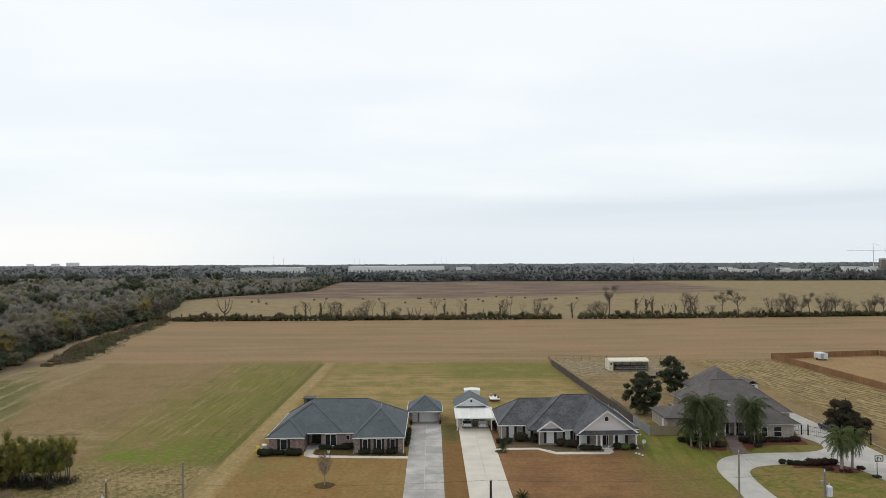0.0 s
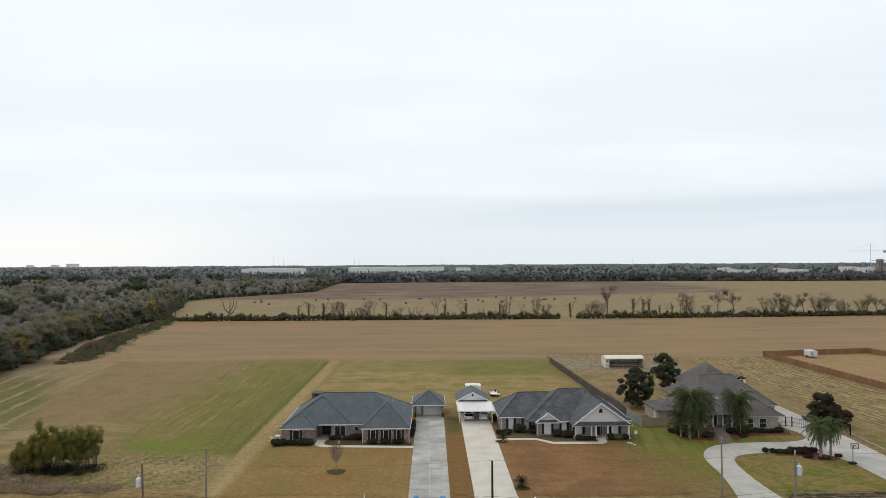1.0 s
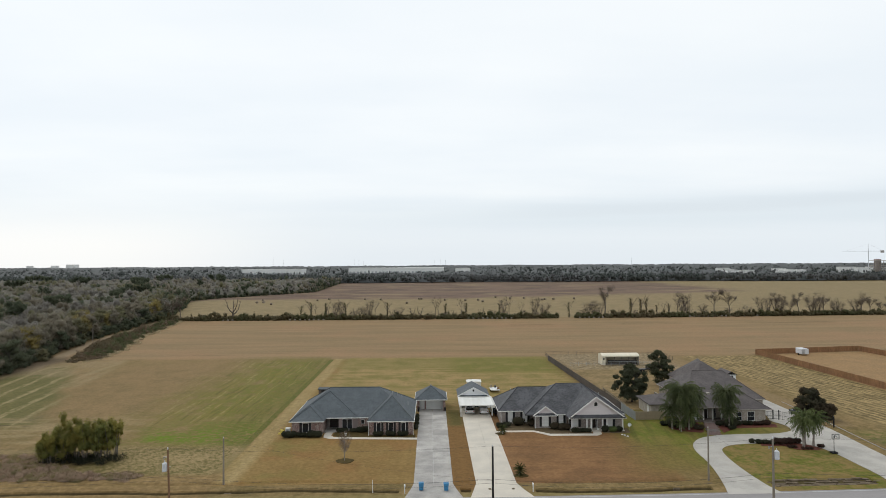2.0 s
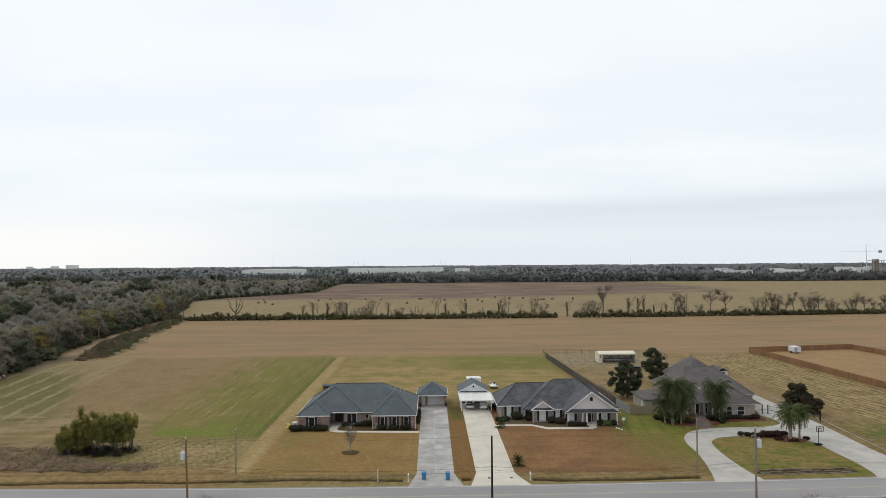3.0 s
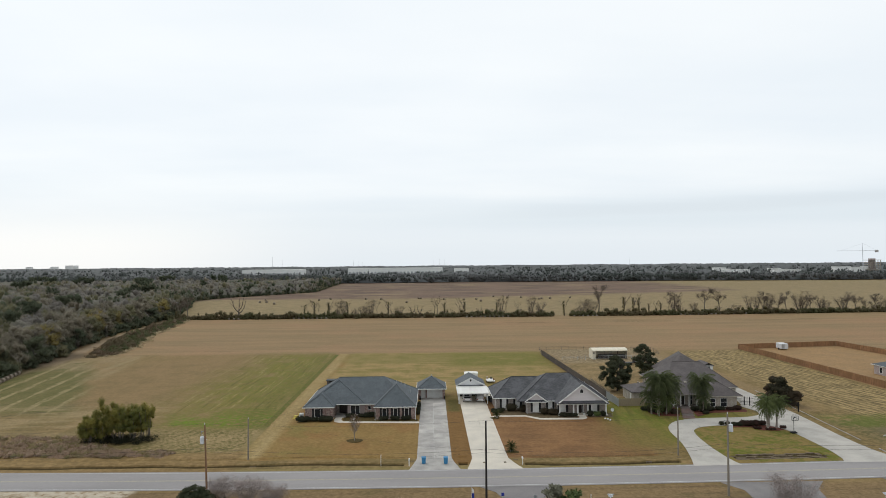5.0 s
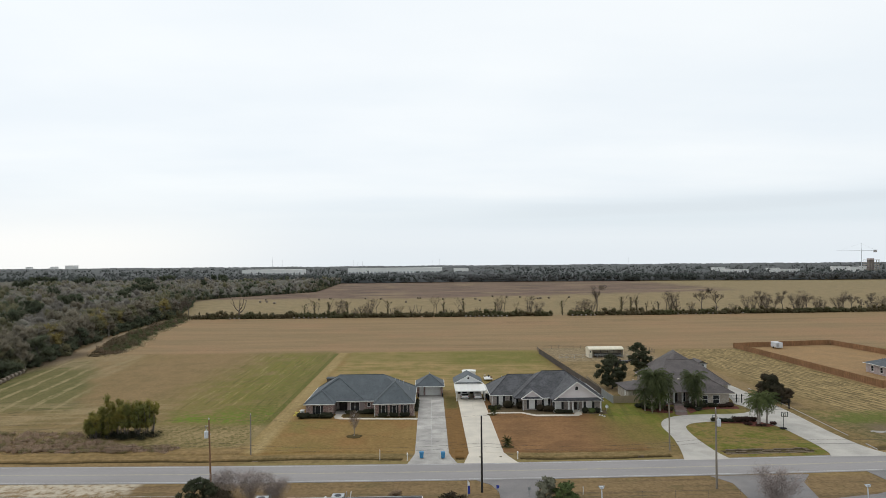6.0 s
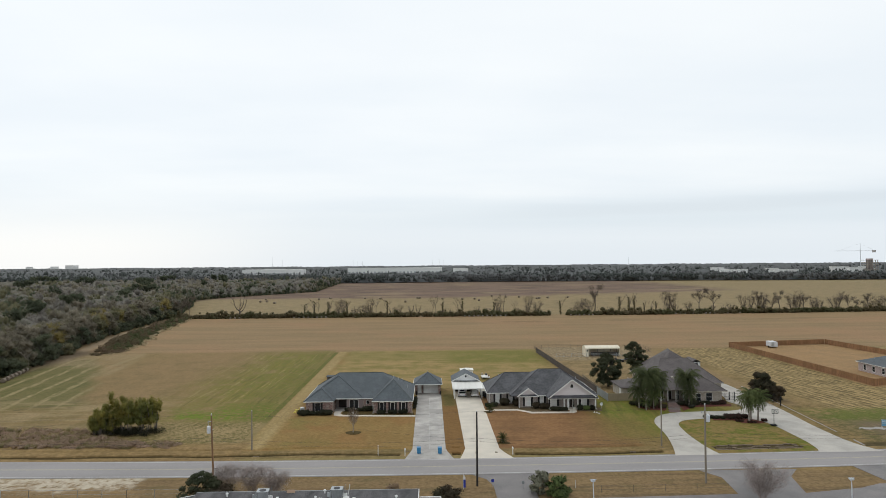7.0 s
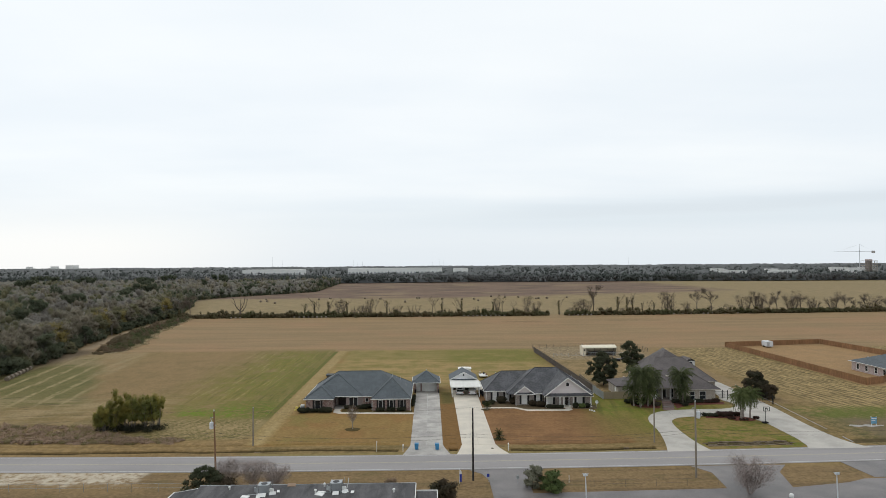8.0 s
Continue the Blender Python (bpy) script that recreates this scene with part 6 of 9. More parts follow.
def wire(p, q, sag, r=0.007):
    p, q = Vector(p), Vector(q)
    pts = []
    for k in range(15):
        u = k / 14
        c = p.lerp(q, u)
        c.z -= sag * 4 * u * (1 - u)
        pts.append(c)
    g = Geo().tube(pts, [r] * 15, 4)
    o = tuple(pts[0])
    solo("overhead_wire", g, "wire", "thin dark overhead cable strung between utility poles", "wire", "overhead wires", origin=o)


def build_poles():
    utility_pole(-33.6, 66.7, 10.2, "wood_orange", "orange-brown wooden utility pole with a grey transformer", 0.16, (-1, 8.1), True, -0.3)
    utility_pole(-32.6, 83.6, 6.9, "wood_pole", "short weathered wooden utility pole at the ditch", 0.15)
    utility_pole(5.8, 64.0, 10.9, "wood_dark", "tall dark creosoted utility pole beside the side street", 0.16)
    utility_pole(39.95, 82.6, 7.9, "wood_pole", "weathered grey utility pole beside a drive", 0.15)
    utility_pole(39.7, 64.0, 11.4, "wood_pole", "tall grey utility pole with a pale transformer", 0.17, (1, 9.5), True)
    top = [(-110, 67.4, 10.0), (-33.9, 66.7, 10.3), (5.8, 64, 10.95), (39.7, 64, 11.5), (95, 66.5, 11.0)]
    low = [(-110, 67.4, 6.6), (-33.7, 66.7, 6.9), (5.8, 64, 7.0), (39.7, 64, 7.3), (95, 66.5, 7.0)]
    for a, b in zip(top[:-1], top[1:]):
        wire(a, b, 0.55, 0.009)
    for a, b in zip(low[:-1], low[1:]):
        wire(a, b, 0.8, 0.014)
        wire((a[0], a[1], a[2] - 0.45), (b[0], b[1], b[2] - 0.45), 0.9, 0.011)
    wire((5.8, 64, 6.8), (-32.6, 83.6, 6.7), 0.7)
    wire((39.7, 64, 7.2), (39.95, 82.6, 7.6), 0.25)
    wire((39.95, 82.6, 7.6), (46.9, 121.0, 3.6), 0.9)
    wire((-32.6, 83.6, 6.7), (-28.2, 110.0, 2.9), 0.6)


# ---------------------------------------------------------------- fences
def board_fence(name, pts, height, mat, label, panel=2.4, posts=True, boards=14):
    """Upright boards on rails: each panel and post is a part."""
    root = thing(name, (*pts[0], 0), label, "fence")
    shared = {}
    for (xa, ya), (xb, yb) in zip(pts[:-1], pts[1:]):
        run = math.hypot(xb - xa, yb - ya)
        n = max(1, round(run / panel))
        w, ang = run / n, math.atan2(yb - ya, xb - xa)
        key = round(w, 3)
        if key not in shared:
            bw = w / boards
            front, back = [], []
            for k in range(boards):
                o = 0.012 if k % 2 else -0.012
                front += [(k * bw + 0.002, o - 0.02), ((k + 1) * bw - 0.002, o - 0.02)]
                back += [(k * bw + 0.002, o + 0.01), ((k + 1) * bw - 0.002, o + 0.01)]
            shared[key] = mesh_of("panel", Geo().prism(front + back[::-1], 0.04, height - 0.02), mat)
            shared["low" + str(key)] = mesh_of("rail", Geo().box(0, w, 0.035, 0.075, 0.4, 0.49), mat)
            shared["top" + str(key)] = mesh_of("rail", Geo().box(0, w, 0.035, 0.075, height - 0.5, height - 0.41), mat)
            shared["post"] = mesh_of("post", Geo().box(-0.06, 0.06, 0.03, 0.15, 0, height + 0.05), mat)
        for k in range(n):
            for nm, me in (("panel", shared[key]), ("rail", shared["low" + str(key)]), ("rail", shared["top" + str(key)]), ("post", shared["post"])):
                ob = new(nm, me)
                ob.parent = root
                ob.location = (xa + math.cos(ang) * w * k - pts[0][0], ya + math.sin(ang) * w * k - pts[0][1], 0)
                ob.rotation_euler = (0, 0, ang)
    return root


def rail_fence(name, pts, height, mat, label, gap=3.0, rails=3, r=0.05):
    root = thing(name, (*pts[0], 0), label, "fence")
    for (xa, ya), (xb, yb) in zip(pts[:-1], pts[1:]):
        n = max(1, round(math.hypot(xb - xa, yb - ya) / gap))
        for k in range(n + 1):
            x, y = xa + (xb - xa) * k / n, ya + (yb - ya) * k / n
            part("post", Geo().tube([(x, y, 0), (x, y, height)], [r, r], 5), mat, root)
        for j in range(rails):
            z = height * (j + 1) / rails - 0.06
            part("rail", Geo().tube([(xa, ya, z), (xb, yb, z)], [r * 0.55, r * 0.55], 4), mat, root)
    return root


def build_fences():
    board_fence("board_fence", [(37.2, 198.4), (40.15, 127.2)], 1.85, "fence_old", "long dark weathered board fence between two lots")
    board_fence("board_fence", [(40.2, 127.0), (40.6, 118.6)], 1.8, "fence_grey", "pale grey board fence beside the lawn")
    board_fence("board_fence", [(40.7, 119.0), (46.6, 119.0)], 1.75, "fence_tan", "tan board fence joining the house")
    board_fence("board_fence", [(41.2, 127.4), (41.2, 146.0)], 1.5, "fence_tan", "tan board fence along the paddock")
    board_fence("cedar_fence", [(111.6, 207.2), (151.8, 213.2)], 1.9, "fence_red", "red-brown cedar privacy fence round a bare lot")
    board_fence("cedar_fence", [(111.7, 207.0), (113.6, 132.3)], 1.9, "fence_red", "red-brown cedar privacy fence beside straw rows")
    board_fence("cedar_fence", [(151.9, 213.1), (155.2, 178.0), (155.4, 150)], 1.9, "fence_red", "red-brown cedar privacy fence round a bare lot")
    board_fence("cedar_fence", [(113.7, 132.2), (119.8, 134.4), (125.0, 139.2)], 1.9, "fence_red", "red-brown cedar fence joining the brick house")
    rail_fence("rail_fence", [(37.4, 199.0), (38.2, 208.6), (52.0, 209.4), (66, 209.4), (78.0, 207.0)], 1.5, "fence_old", "low rail fence at the back of the paddock")
    rail_fence("rail_fence", [(42.0, 186.4), (55.0, 186.4), (68.0, 186.8)], 1.3, "fence_grey", "pale metal rails of a paddock pen", 2.5)
    rail_fence("rail_fence", [(68.0, 186.8), (78.0, 196.0), (78.0, 207.0)], 1.4, "fence_old", "low rail fence at the back of the paddock")
    rail_fence("wire_fence", [(-95, 62.6), (-70, 62.4), (-57.8, 61.7), (-44, 61.4), (-36, 61.2)], 1.2, "galv", "thin steel wire fence along the near verge", 3.6, 2, 0.035)
    rail_fence("wire_fence", [(18.6, 60.4), (41.5, 60.6)], 1.1, "fence_old", "low wire fence along the car park verge", 5.0, 2, 0.022)
    # black iron fence and gate between house and drive
    g = thing("iron_gate", (66.2, 116.8, 0), "black iron gate with arched top between house and drive", "gate")
    pts = [(66.0, 117.1), (69.0, 118.0), (70.0, 117.6), (73.0, 114.2), (77.4, 111.3)]
    for (xa, ya), (xb, yb) in zip(pts[:-1], pts[1:]):
        n = max(2, round(math.hypot(xb - xa, yb - ya) / 0.34))
        part("post", Geo().box(xa - 0.08, xa + 0.08, ya - 0.08, ya + 0.08, 0, 2.05), "iron", g)
        for z in (0.25, 0.95, 1.75):
            part("rail", Geo().tube([(xa, ya, z), (xb, yb, z)], [0.03, 0.03], 4), "iron", g)
        for k in range(1, n):
            x, y = xa + (xb - xa) * k / n, ya + (yb - ya) * k / n
            part("bar", Geo().tube([(x, y, 0.1), (x, y, 1.85)], [0.014, 0.014], 4), "iron", g)
    part("post", Geo().box(77.3, 77.5, 111.2, 111.4, 0, 2.2), "iron", g)


# ---------------------------------------------------------------- vehicles
def loft(sections):
    """A closed body through cross-sections of equal point count."""
    g, k = Geo(), len(sections[0])
    for s in sections:
        g.v += [tuple(p) for p in s]
    for i in range(len(sections) - 1):
        for j in range(k):
            a, b = i * k + j, i * k + (j + 1) % k
            g.f.append((a, b, b + k, a + k))
    g.f.append(tuple(range(k))[::-1])
    g.f.append(tuple(range((len(sections) - 1) * k, len(sections) * k)))
    return g


def ring(y, x, w, z0, z1, r=0.12):
    """A rounded cross-section."""
    return [(x - w + r, y, z0), (x + w - r, y, z0), (x + w, y, z0 + r), (x + w, y, z1 - r), (x + w - r, y, z1), (x - w + r, y, z1), (x - w, y, z1 - r), (x - w, y, z0 + r)]


def car(name, x, y, mat, label, pickup=False):
    """Seen from behind; the tail is at y and the nose points away."""
    c = thing(name, (x, y + 2.3, 0), label, "pickup truck" if pickup else "car")
    w = 0.96 if pickup else 0.90
    zt = 1.02 if pickup else 0.98
    part("body", loft([ring(y, x, w - 0.08, 0.42, zt - 0.1), ring(y + 0.15, x, w, 0.34, zt), ring(y + 3.4, x, w, 0.32, zt), ring(y + 4.5, x, w - 0.04, 0.34, 0.88), ring(y + 4.75, x, w - 0.16, 0.42, 0.74)]), mat, c)
    if pickup:
        part("cabin", loft([ring(y + 1.9, x, w - 0.1, 1.0, 1.62), ring(y + 2.1, x, w - 0.14, 1.0, 1.78), ring(y + 3.2, x, w - 0.14, 1.0, 1.78), ring(y + 3.9, x, w - 0.1, 1.0, 1.06, 0.02)]), mat, c)
        part("cargo_bed", Geo().box(x - w + 0.16, x + w - 0.16, y + 0.12, y + 1.85, zt - 0.02, zt + 0.03), "rubber", c)
        part("rear_window", Geo().box(x - 0.6, x + 0.6, y + 1.86, y + 1.9, 1.18, 1.56), "glass", c)
        part("bumper", Geo().box(x - w + 0.02, x + w - 0.02, y - 0.12, y - 0.01, 0.42, 0.6), "galv", c)
    else:
        part("cabin", loft([ring(y + 0.55, x, w - 0.1, 0.9, 0.99, 0.03), ring(y + 1.2, x, w - 0.18, 0.9, 1.42), ring(y + 2.5, x, w - 0.18, 0.9, 1.44), ring(y + 3.4, x, w - 0.1, 0.9, 0.98, 0.03)]), mat, c)
        part("rear_window", Geo().poly((x - 0.62, y + 0.68, 1.05), (x + 0.62, y + 0.68, 1.05), (x + 0.56, y + 1.13, 1.38), (x - 0.56, y + 1.13, 1.38)), "glass", c)
        part("bumper", Geo().box(x - w + 0.1, x + w - 0.1, y - 0.05, y - 0.005, 0.40, 0.56), mat, c)
    for s in (-1, 1):
        part("side_window", Geo().box(x + s * (w - 0.15), x + s * (w - 0.12), y + (2.2 if pickup else 1.3), y + 3.1, 1.08, 1.38), "glass", c)
        part("tail_light", Geo().box(x + s * (w - 0.17) - 0.08, x + s * (w - 0.17) + 0.08, y - 0.02, y + 0.06, 0.68, 0.92), "lamp_red", c)
        for yy in (y + 0.95, y + 3.75):
            t = part("wheel", Geo().tube([(x + s * (w - 0.2), yy, 0.33), (x + s * (w + 0.01), yy, 0.33)], [0.33, 0.33], 14), "rubber", c)
            part("rim", Geo().tube([(x + s * (w + 0.012), yy, 0.33), (x + s * (w + 0.02), yy, 0.33)], [0.2, 0.18], 10), "galv", t)
    part("plate", Geo().box(x - 0.26, x + 0.26, y - 0.13 if pickup else y - 0.06, y - 0.121 if pickup else y - 0.051, 0.5, 0.62), "blind", c)
    return c


def build_vehicles():
    car("pickup_truck", 6.75, 124.6, "car_white", "white pickup truck parked under the carport", True)
    car("car", 9.8, 124.5, "car_white", "white saloon car parked under the carport")
    car("car", 76.2, 118.8, "car_dark", "black car parked on the drive under a tree")
    # horse trailer in the fenced lot
    t = thing("box_trailer", (126.7, 205, 0), "white box trailer parked in the fenced lot", "trailer")
    part("body", loft([ring(203.4, 126.7, 1.3, 0.45, 2.35, 0.15), ring(206.8, 126.7, 1.3, 0.45, 2.35, 0.15)]), "transformer", t)
    part("door", Geo().box(125.7, 126.6, 203.3, 203.39, 0.6, 2.1), "galv", t)
    for x in (125.35, 128.05):
        part("wheel", Geo().tube([(x - 0.1, 205, 0.35), (x + 0.1, 205, 0.35)], [0.35, 0.35], 10), "rubber", t)
    # pair of trailers by the paddock shed
    for x, y, lab in ((61.0, 176.0, "dark utility trailer parked in the paddock"), (64.6, 177.4, "dark utility trailer parked in the paddock")):
        q = thing("utility_trailer", (x, y, 0), lab, "trailer", "paddock trailers")
        part("bed", Geo().box(x - 1.6, x + 1.6, y - 0.9, y + 0.9, 0.55, 0.75).box(x - 1.6, x - 1.5, y - 0.9, y + 0.9, 0.75, 1.3).box(x + 1.5, x + 1.6, y - 0.9, y + 0.9, 0.75, 1.3), "iron", q)
        for yy in (y - 1.0, y + 1.0):
            for dx in (-0.4, 0.4):
                part("wheel", Geo().tube([(x + dx, yy - 0.1, 0.33), (x + dx, yy + 0.1, 0.33)], [0.33, 0.33], 10), "rubber", q)


# ---------------------------------------------------------------- roadside things
def wheelie_bin(x, y):
    b = thing("wheelie_bin", (x, y, 0.055), "blue plastic wheeled rubbish bin at the drive's end", "bin", "kerbside bins")
    z = 0.055
    y -= 0.5
    part("body", loft([[(x + a, y + c, z + 0.06) for a, c in ((-0.28, -0.3), (0.28, -0.3), (0.28, 0.3), (-0.28, 0.3))], [(x + a, y + c, z + 1.0) for a, c in ((-0.36, -0.38), (0.36, -0.38), (0.36, 0.38), (-0.36, 0.38))]]), "blue_bin", b)
    part("lid", loft([[(x + a, y + c, z + 1.0) for a, c in ((-0.39, -0.41), (0.39, -0.41), (0.39, 0.42), (-0.39, 0.42))], [(x + a, y + c, z + 1.1) for a, c in ((-0.33, -0.35), (0.33, -0.35), (0.33, 0.36), (-0.33, 0.36))]]), "blue_bin", b)
    part("handle", Geo().tube([(x - 0.3, y + 0.46, z + 0.95), (x + 0.3, y + 0.46, z + 0.95)], [0.025] * 2, 5), "rubber", b)
    for s in (-0.27, 0.27):
        part("wheel", Geo().tube([(x + s - 0.04, y + 0.3, z + 0.1), (x + s + 0.04, y + 0.3, z + 0.1)], [0.1, 0.1], 8), "rubber", b)


def mailbox(x, y, lab):
    m = thing("mailbox", (x, y, 0), lab, "mailbox", "mailboxes")
    part("post", Geo().box(x - 0.07, x + 0.07, y - 0.07, y + 0.07, -0.2, 1.0), "white", m)
    part("box", loft([[(x - 0.11, y + d, 1.0), (x + 0.11, y + d, 1.0), (x + 0.11, y + d, 1.15), (x + 0.06, y + d, 1.24), (x - 0.06, y + d, 1.24), (x - 0.11, y + d, 1.15)] for d in (-0.3, 0.25)]), "white", m)
    part("flag", Geo().box(x + 0.115, x + 0.13, y - 0.05, y + 0.02, 1.1, 1.35), "wood_orange", m)


def marker_post(x, y, h, lab, mat="white"):
    m = thing("marker_post", (x, y, 0), lab, "marker post", "marker posts")
    part("post", Geo().tube([(x, y, -0.5), (x, y, h)], [0.05, 0.05], 8), mat, m)
    part("cap", Geo().tube([(x, y, h), (x, y, h + 0.12)], [0.065, 0.03], 8), mat, m)


def lamp_post(x, y, h):
    p = thing("yard_lamp", (x, y, 0), "weathered pole with twin floodlight heads", "street lamp", "yard lamps")
    part("pole", Geo().tube([(x, y, 0), (x - 0.1, y, h)], [0.085, 0.065], 7), "transformer", p)
    part("arm", Geo().box(x - 0.55, x + 0.35, y - 0.05, y + 0.05, h - 0.06, h + 0.02), "galv", p)
    for s in (-0.5, 0.3):
        part("lamp_head", loft([ring(y - 0.22, x - 0.1 + s * 0.34, 0.16, h - 0.28, h - 0.02, 0.05), ring(y + 0.15, x - 0.1 + s * 0.34, 0.12, h - 0.2, h + 0.0, 0.04)]), "transformer", p)


def build_roadside():
    wheelie_bin(-3.05, 80.6)
    wheelie_bin(0.55, 80.4)
    mailbox(-5.4, 79.0, "white mailbox on a post beside the drive")
    mailbox(13.0, 79.0, "white mailbox on a post beside the drive")
    marker_post(-10.0, 79.4, 1.7, "thin white marker post by the ditch")
    marker_post(20.0, 62.6, 1.0, "short pale marker post on the verge")
    for x in (6.9, 10.3):
        solo("utility_cover", Geo().box(x - 0.2, x + 0.2, 79.9, 80.4, 0.056, 0.10), "stone_old", "small square meter cover set in the concrete drive", "cover", "meter covers", origin=(x, 80, 0.056))
    lamp_post(21.0, 56.2, 3.4)
    lamp_post(55.6, 55.0, 3.5)
    # tall feather banner beside the side street
    f = thing("feather_banner", (3.8, 62.5, 0), "blue and white feather banner on a thin pole", "banner")
    part("pole", Geo().tube([(3.65, 62.5, 0), (3.65, 62.5, 2.3)], [0.03, 0.02], 6), "transformer", f)
    part("cloth", Geo().box(3.68, 4.0, 62.48, 62.5, 0.35, 1.5), "blue_flag", f)
    part("cloth_top", Geo().poly((3.68, 62.49, 1.504), (4.0, 62.49, 1.504), (3.95, 62.49, 1.9), (3.7, 62.49, 2.25)), "white", f)
    # blue notice board beyond the drives
    s = thing("notice_board", (86.8, 91.6, 0), "blue notice board on two thin posts in the wet field", "sign")
    part("board", Geo().box(86.15, 87.3, 91.58, 91.64, 0.55, 1.8), "sign_blue", s)
    part("text_bar", Geo().box(86.25, 87.25, 91.56, 91.578, 1.45, 1.6).box(86.25, 87.0, 91.56, 91.578, 1.1, 1.2), "white", s)
    for x in (86.25, 87.25):
        part("post", Geo().box(x - 0.04, x + 0.04, 91.65, 91.71, 0, 1.9), "white", s)
    # small sign posts along the side street
    for x, y, mat in ((8.0, 63.4, "blue_flag"), (12.3, 62.4, "galv")):
        q = thing("street_sign", (x, y, 0), "small street sign on a short thin post", "sign", "street signs")
        part("post", Geo().tube([(x, y, 0), (x, y, 1.2)], [0.03, 0.03], 6), "galv", q)
        part("board", Geo().box(x - 0.2, x + 0.2, y - 0.05, y - 0.03, 0.75, 1.2), mat, q)
    # basketball hoop
    b = thing("basketball_hoop", (66.9, 94.9, 0), "freestanding basketball hoop with black-edged backboard", "basketball hoop")
    x, y = 66.9, 94.9
    part("base", Geo().box(x - 0.5, x + 0.5, y - 0.3, y + 0.5, 0.06, 0.28), "rubber", b)
    part("pole", Geo().tube([(x, y, 0.2), (x, y, 3.0), (x, y - 0.4, 3.2)], [0.05] * 3, 6), "iron", b)
    part("backboard", Geo().box(x - 0.56, x + 0.56, y - 0.46, y - 0.42, 2.62, 3.36), "clear", b)
    part("board_edge", Geo().box(x - 0.64, x - 0.56, y - 0.48, y - 0.4, 2.54, 3.44).box(x + 0.56, x + 0.64, y - 0.48, y - 0.4, 2.54, 3.44).box(x - 0.56, x + 0.56, y - 0.48, y - 0.4, 2.54, 2.62).box(x - 0.56, x + 0.56, y - 0.48, y - 0.4, 3.36, 3.44), "iron", b)
    part("target", Geo().box(x - 0.25, x - 0.17, y - 0.48, y - 0.461, 2.7, 3.12).box(x + 0.17, x + 0.25, y - 0.48, y - 0.461, 2.7, 3.12).box(x - 0.17, x + 0.17, y - 0.48, y - 0.461, 3.04, 3.12), "iron", b)
    part("rim", Geo().tube([(x + 0.23 * math.cos(k * math.pi / 6), y - 0.72 + 0.23 * math.sin(k * math.pi / 6), 2.75) for k in range(13)], [0.015] * 13, 4), "wood_orange", b)
    # stone-lined drain in front of the round lawn
    d = thing("stone_drain", (58, 82, 0), "old grey stone lining of a roadside drain", "drain")
    rng = random.Random(4)
    for row, y in enumerate((79.3, 79.9, 80.5, 81.1, 81.7)):
        x = 48.6 + 0.3 * row
        while x < 66.0:
            w = rng.uniform(0.5, 1.9)
            z = -0.55 * max(0.0, 1 - abs(y + 0.25 - 80.8) / 1.9) + 0.05
            jit = [rng.uniform(-0.16, 0.16) for _ in range(4)]
            if rng.random() < 0.93:
                part("stone", Geo().prism([(x, y + bend(x) + jit[0]), (x + w - 0.04, y + bend(x) + jit[1]), (x + w - 0.06, y + 0.60 + bend(x) + jit[2]), (x + 0.03, y + 0.60 + bend(x) + jit[3])], -0.7, z + rng.uniform(-0.04, 0.12)), "stone_old", d)
            x += w
    for x, y in ((40.3, 80.4), (34.0, 80.2), (-31.0, 80.0), (-27.6, 79.8)):
        solo("drain_grate", Geo().prism([(x - 0.5, y - 0.35), (x + 0.5, y - 0.35), (x + 0.6, y + 0.3), (x - 0.4, y + 0.35)], -0.6, -0.1), "stone_old", "dark broken stones lying in the ditch", "stones", "ditch stones", origin=(x, y, -0.6))
    # paddock shelter with a rounded cream roof
    h = thing("paddock_shelter", (59, 190, 0), "cream metal animal shelter with an open dark front", "shelter")
    prof = [(0, 2.75), (0.35, 3.05), (1.0, 3.3), (2.4, 3.55), (3.8, 3.3), (4.5, 3.05), (4.8, 2.75)]
    g = Geo()
    for (a, za), (c, zc) in zip(prof[:-1], prof[1:]):
        g.poly((52.4, 187.6 + a, za), (64.3, 187.6 + a, za), (64.3, 187.6 + c, zc), (52.4, 187.6 + c, zc))
        g.poly((52.4, 187.6 + c, zc - 0.06), (64.3, 187.6 + c, zc - 0.06), (64.3, 187.6 + a, za - 0.06), (52.4, 187.6 + a, za - 0.06))
    part("roof", g, "cream", h)
    part("fascia", Geo().box(52.4, 64.3, 187.56, 187.6, 2.62, 2.8), "cream", h)
    part("wall", Geo().box(52.5, 53.6, 187.7, 187.76, 0, 2.7).box(52.45, 52.5, 187.7, 192.3, 0, 2.7).box(52.5, 64.15, 192.3, 192.36, 0, 2.7).box(64.15, 64.2, 187.7, 192.3, 0, 2.7), "cream", h)
    part("gable_wall", Geo().poly(*[(52.42, 187.6 + a, z - 0.03) for a, z in prof]), "cream", h)
    part("vent", Geo().box(52.8, 53.2, 187.64, 187.698, 1.7, 2.3), "shutter", h)
    for x in (56.5, 58.8, 61.0, 63.2, 64.05):
        part("post", Geo().box(x - 0.06, x + 0.06, 187.72, 187.84, 0, 2.7), "fence_old", h)
    for z in (0.6, 1.1):
        part("rail", Geo().box(54.3, 64.0, 187.62, 187.68, z, z + 0.08), "galv", h)
    # dark box added inside the shelter to stand for the shade there
    part("hay_rack", Geo().box(55, 64.4, 189.5, 190.4, 0, 1.2), "bark_dark", h)
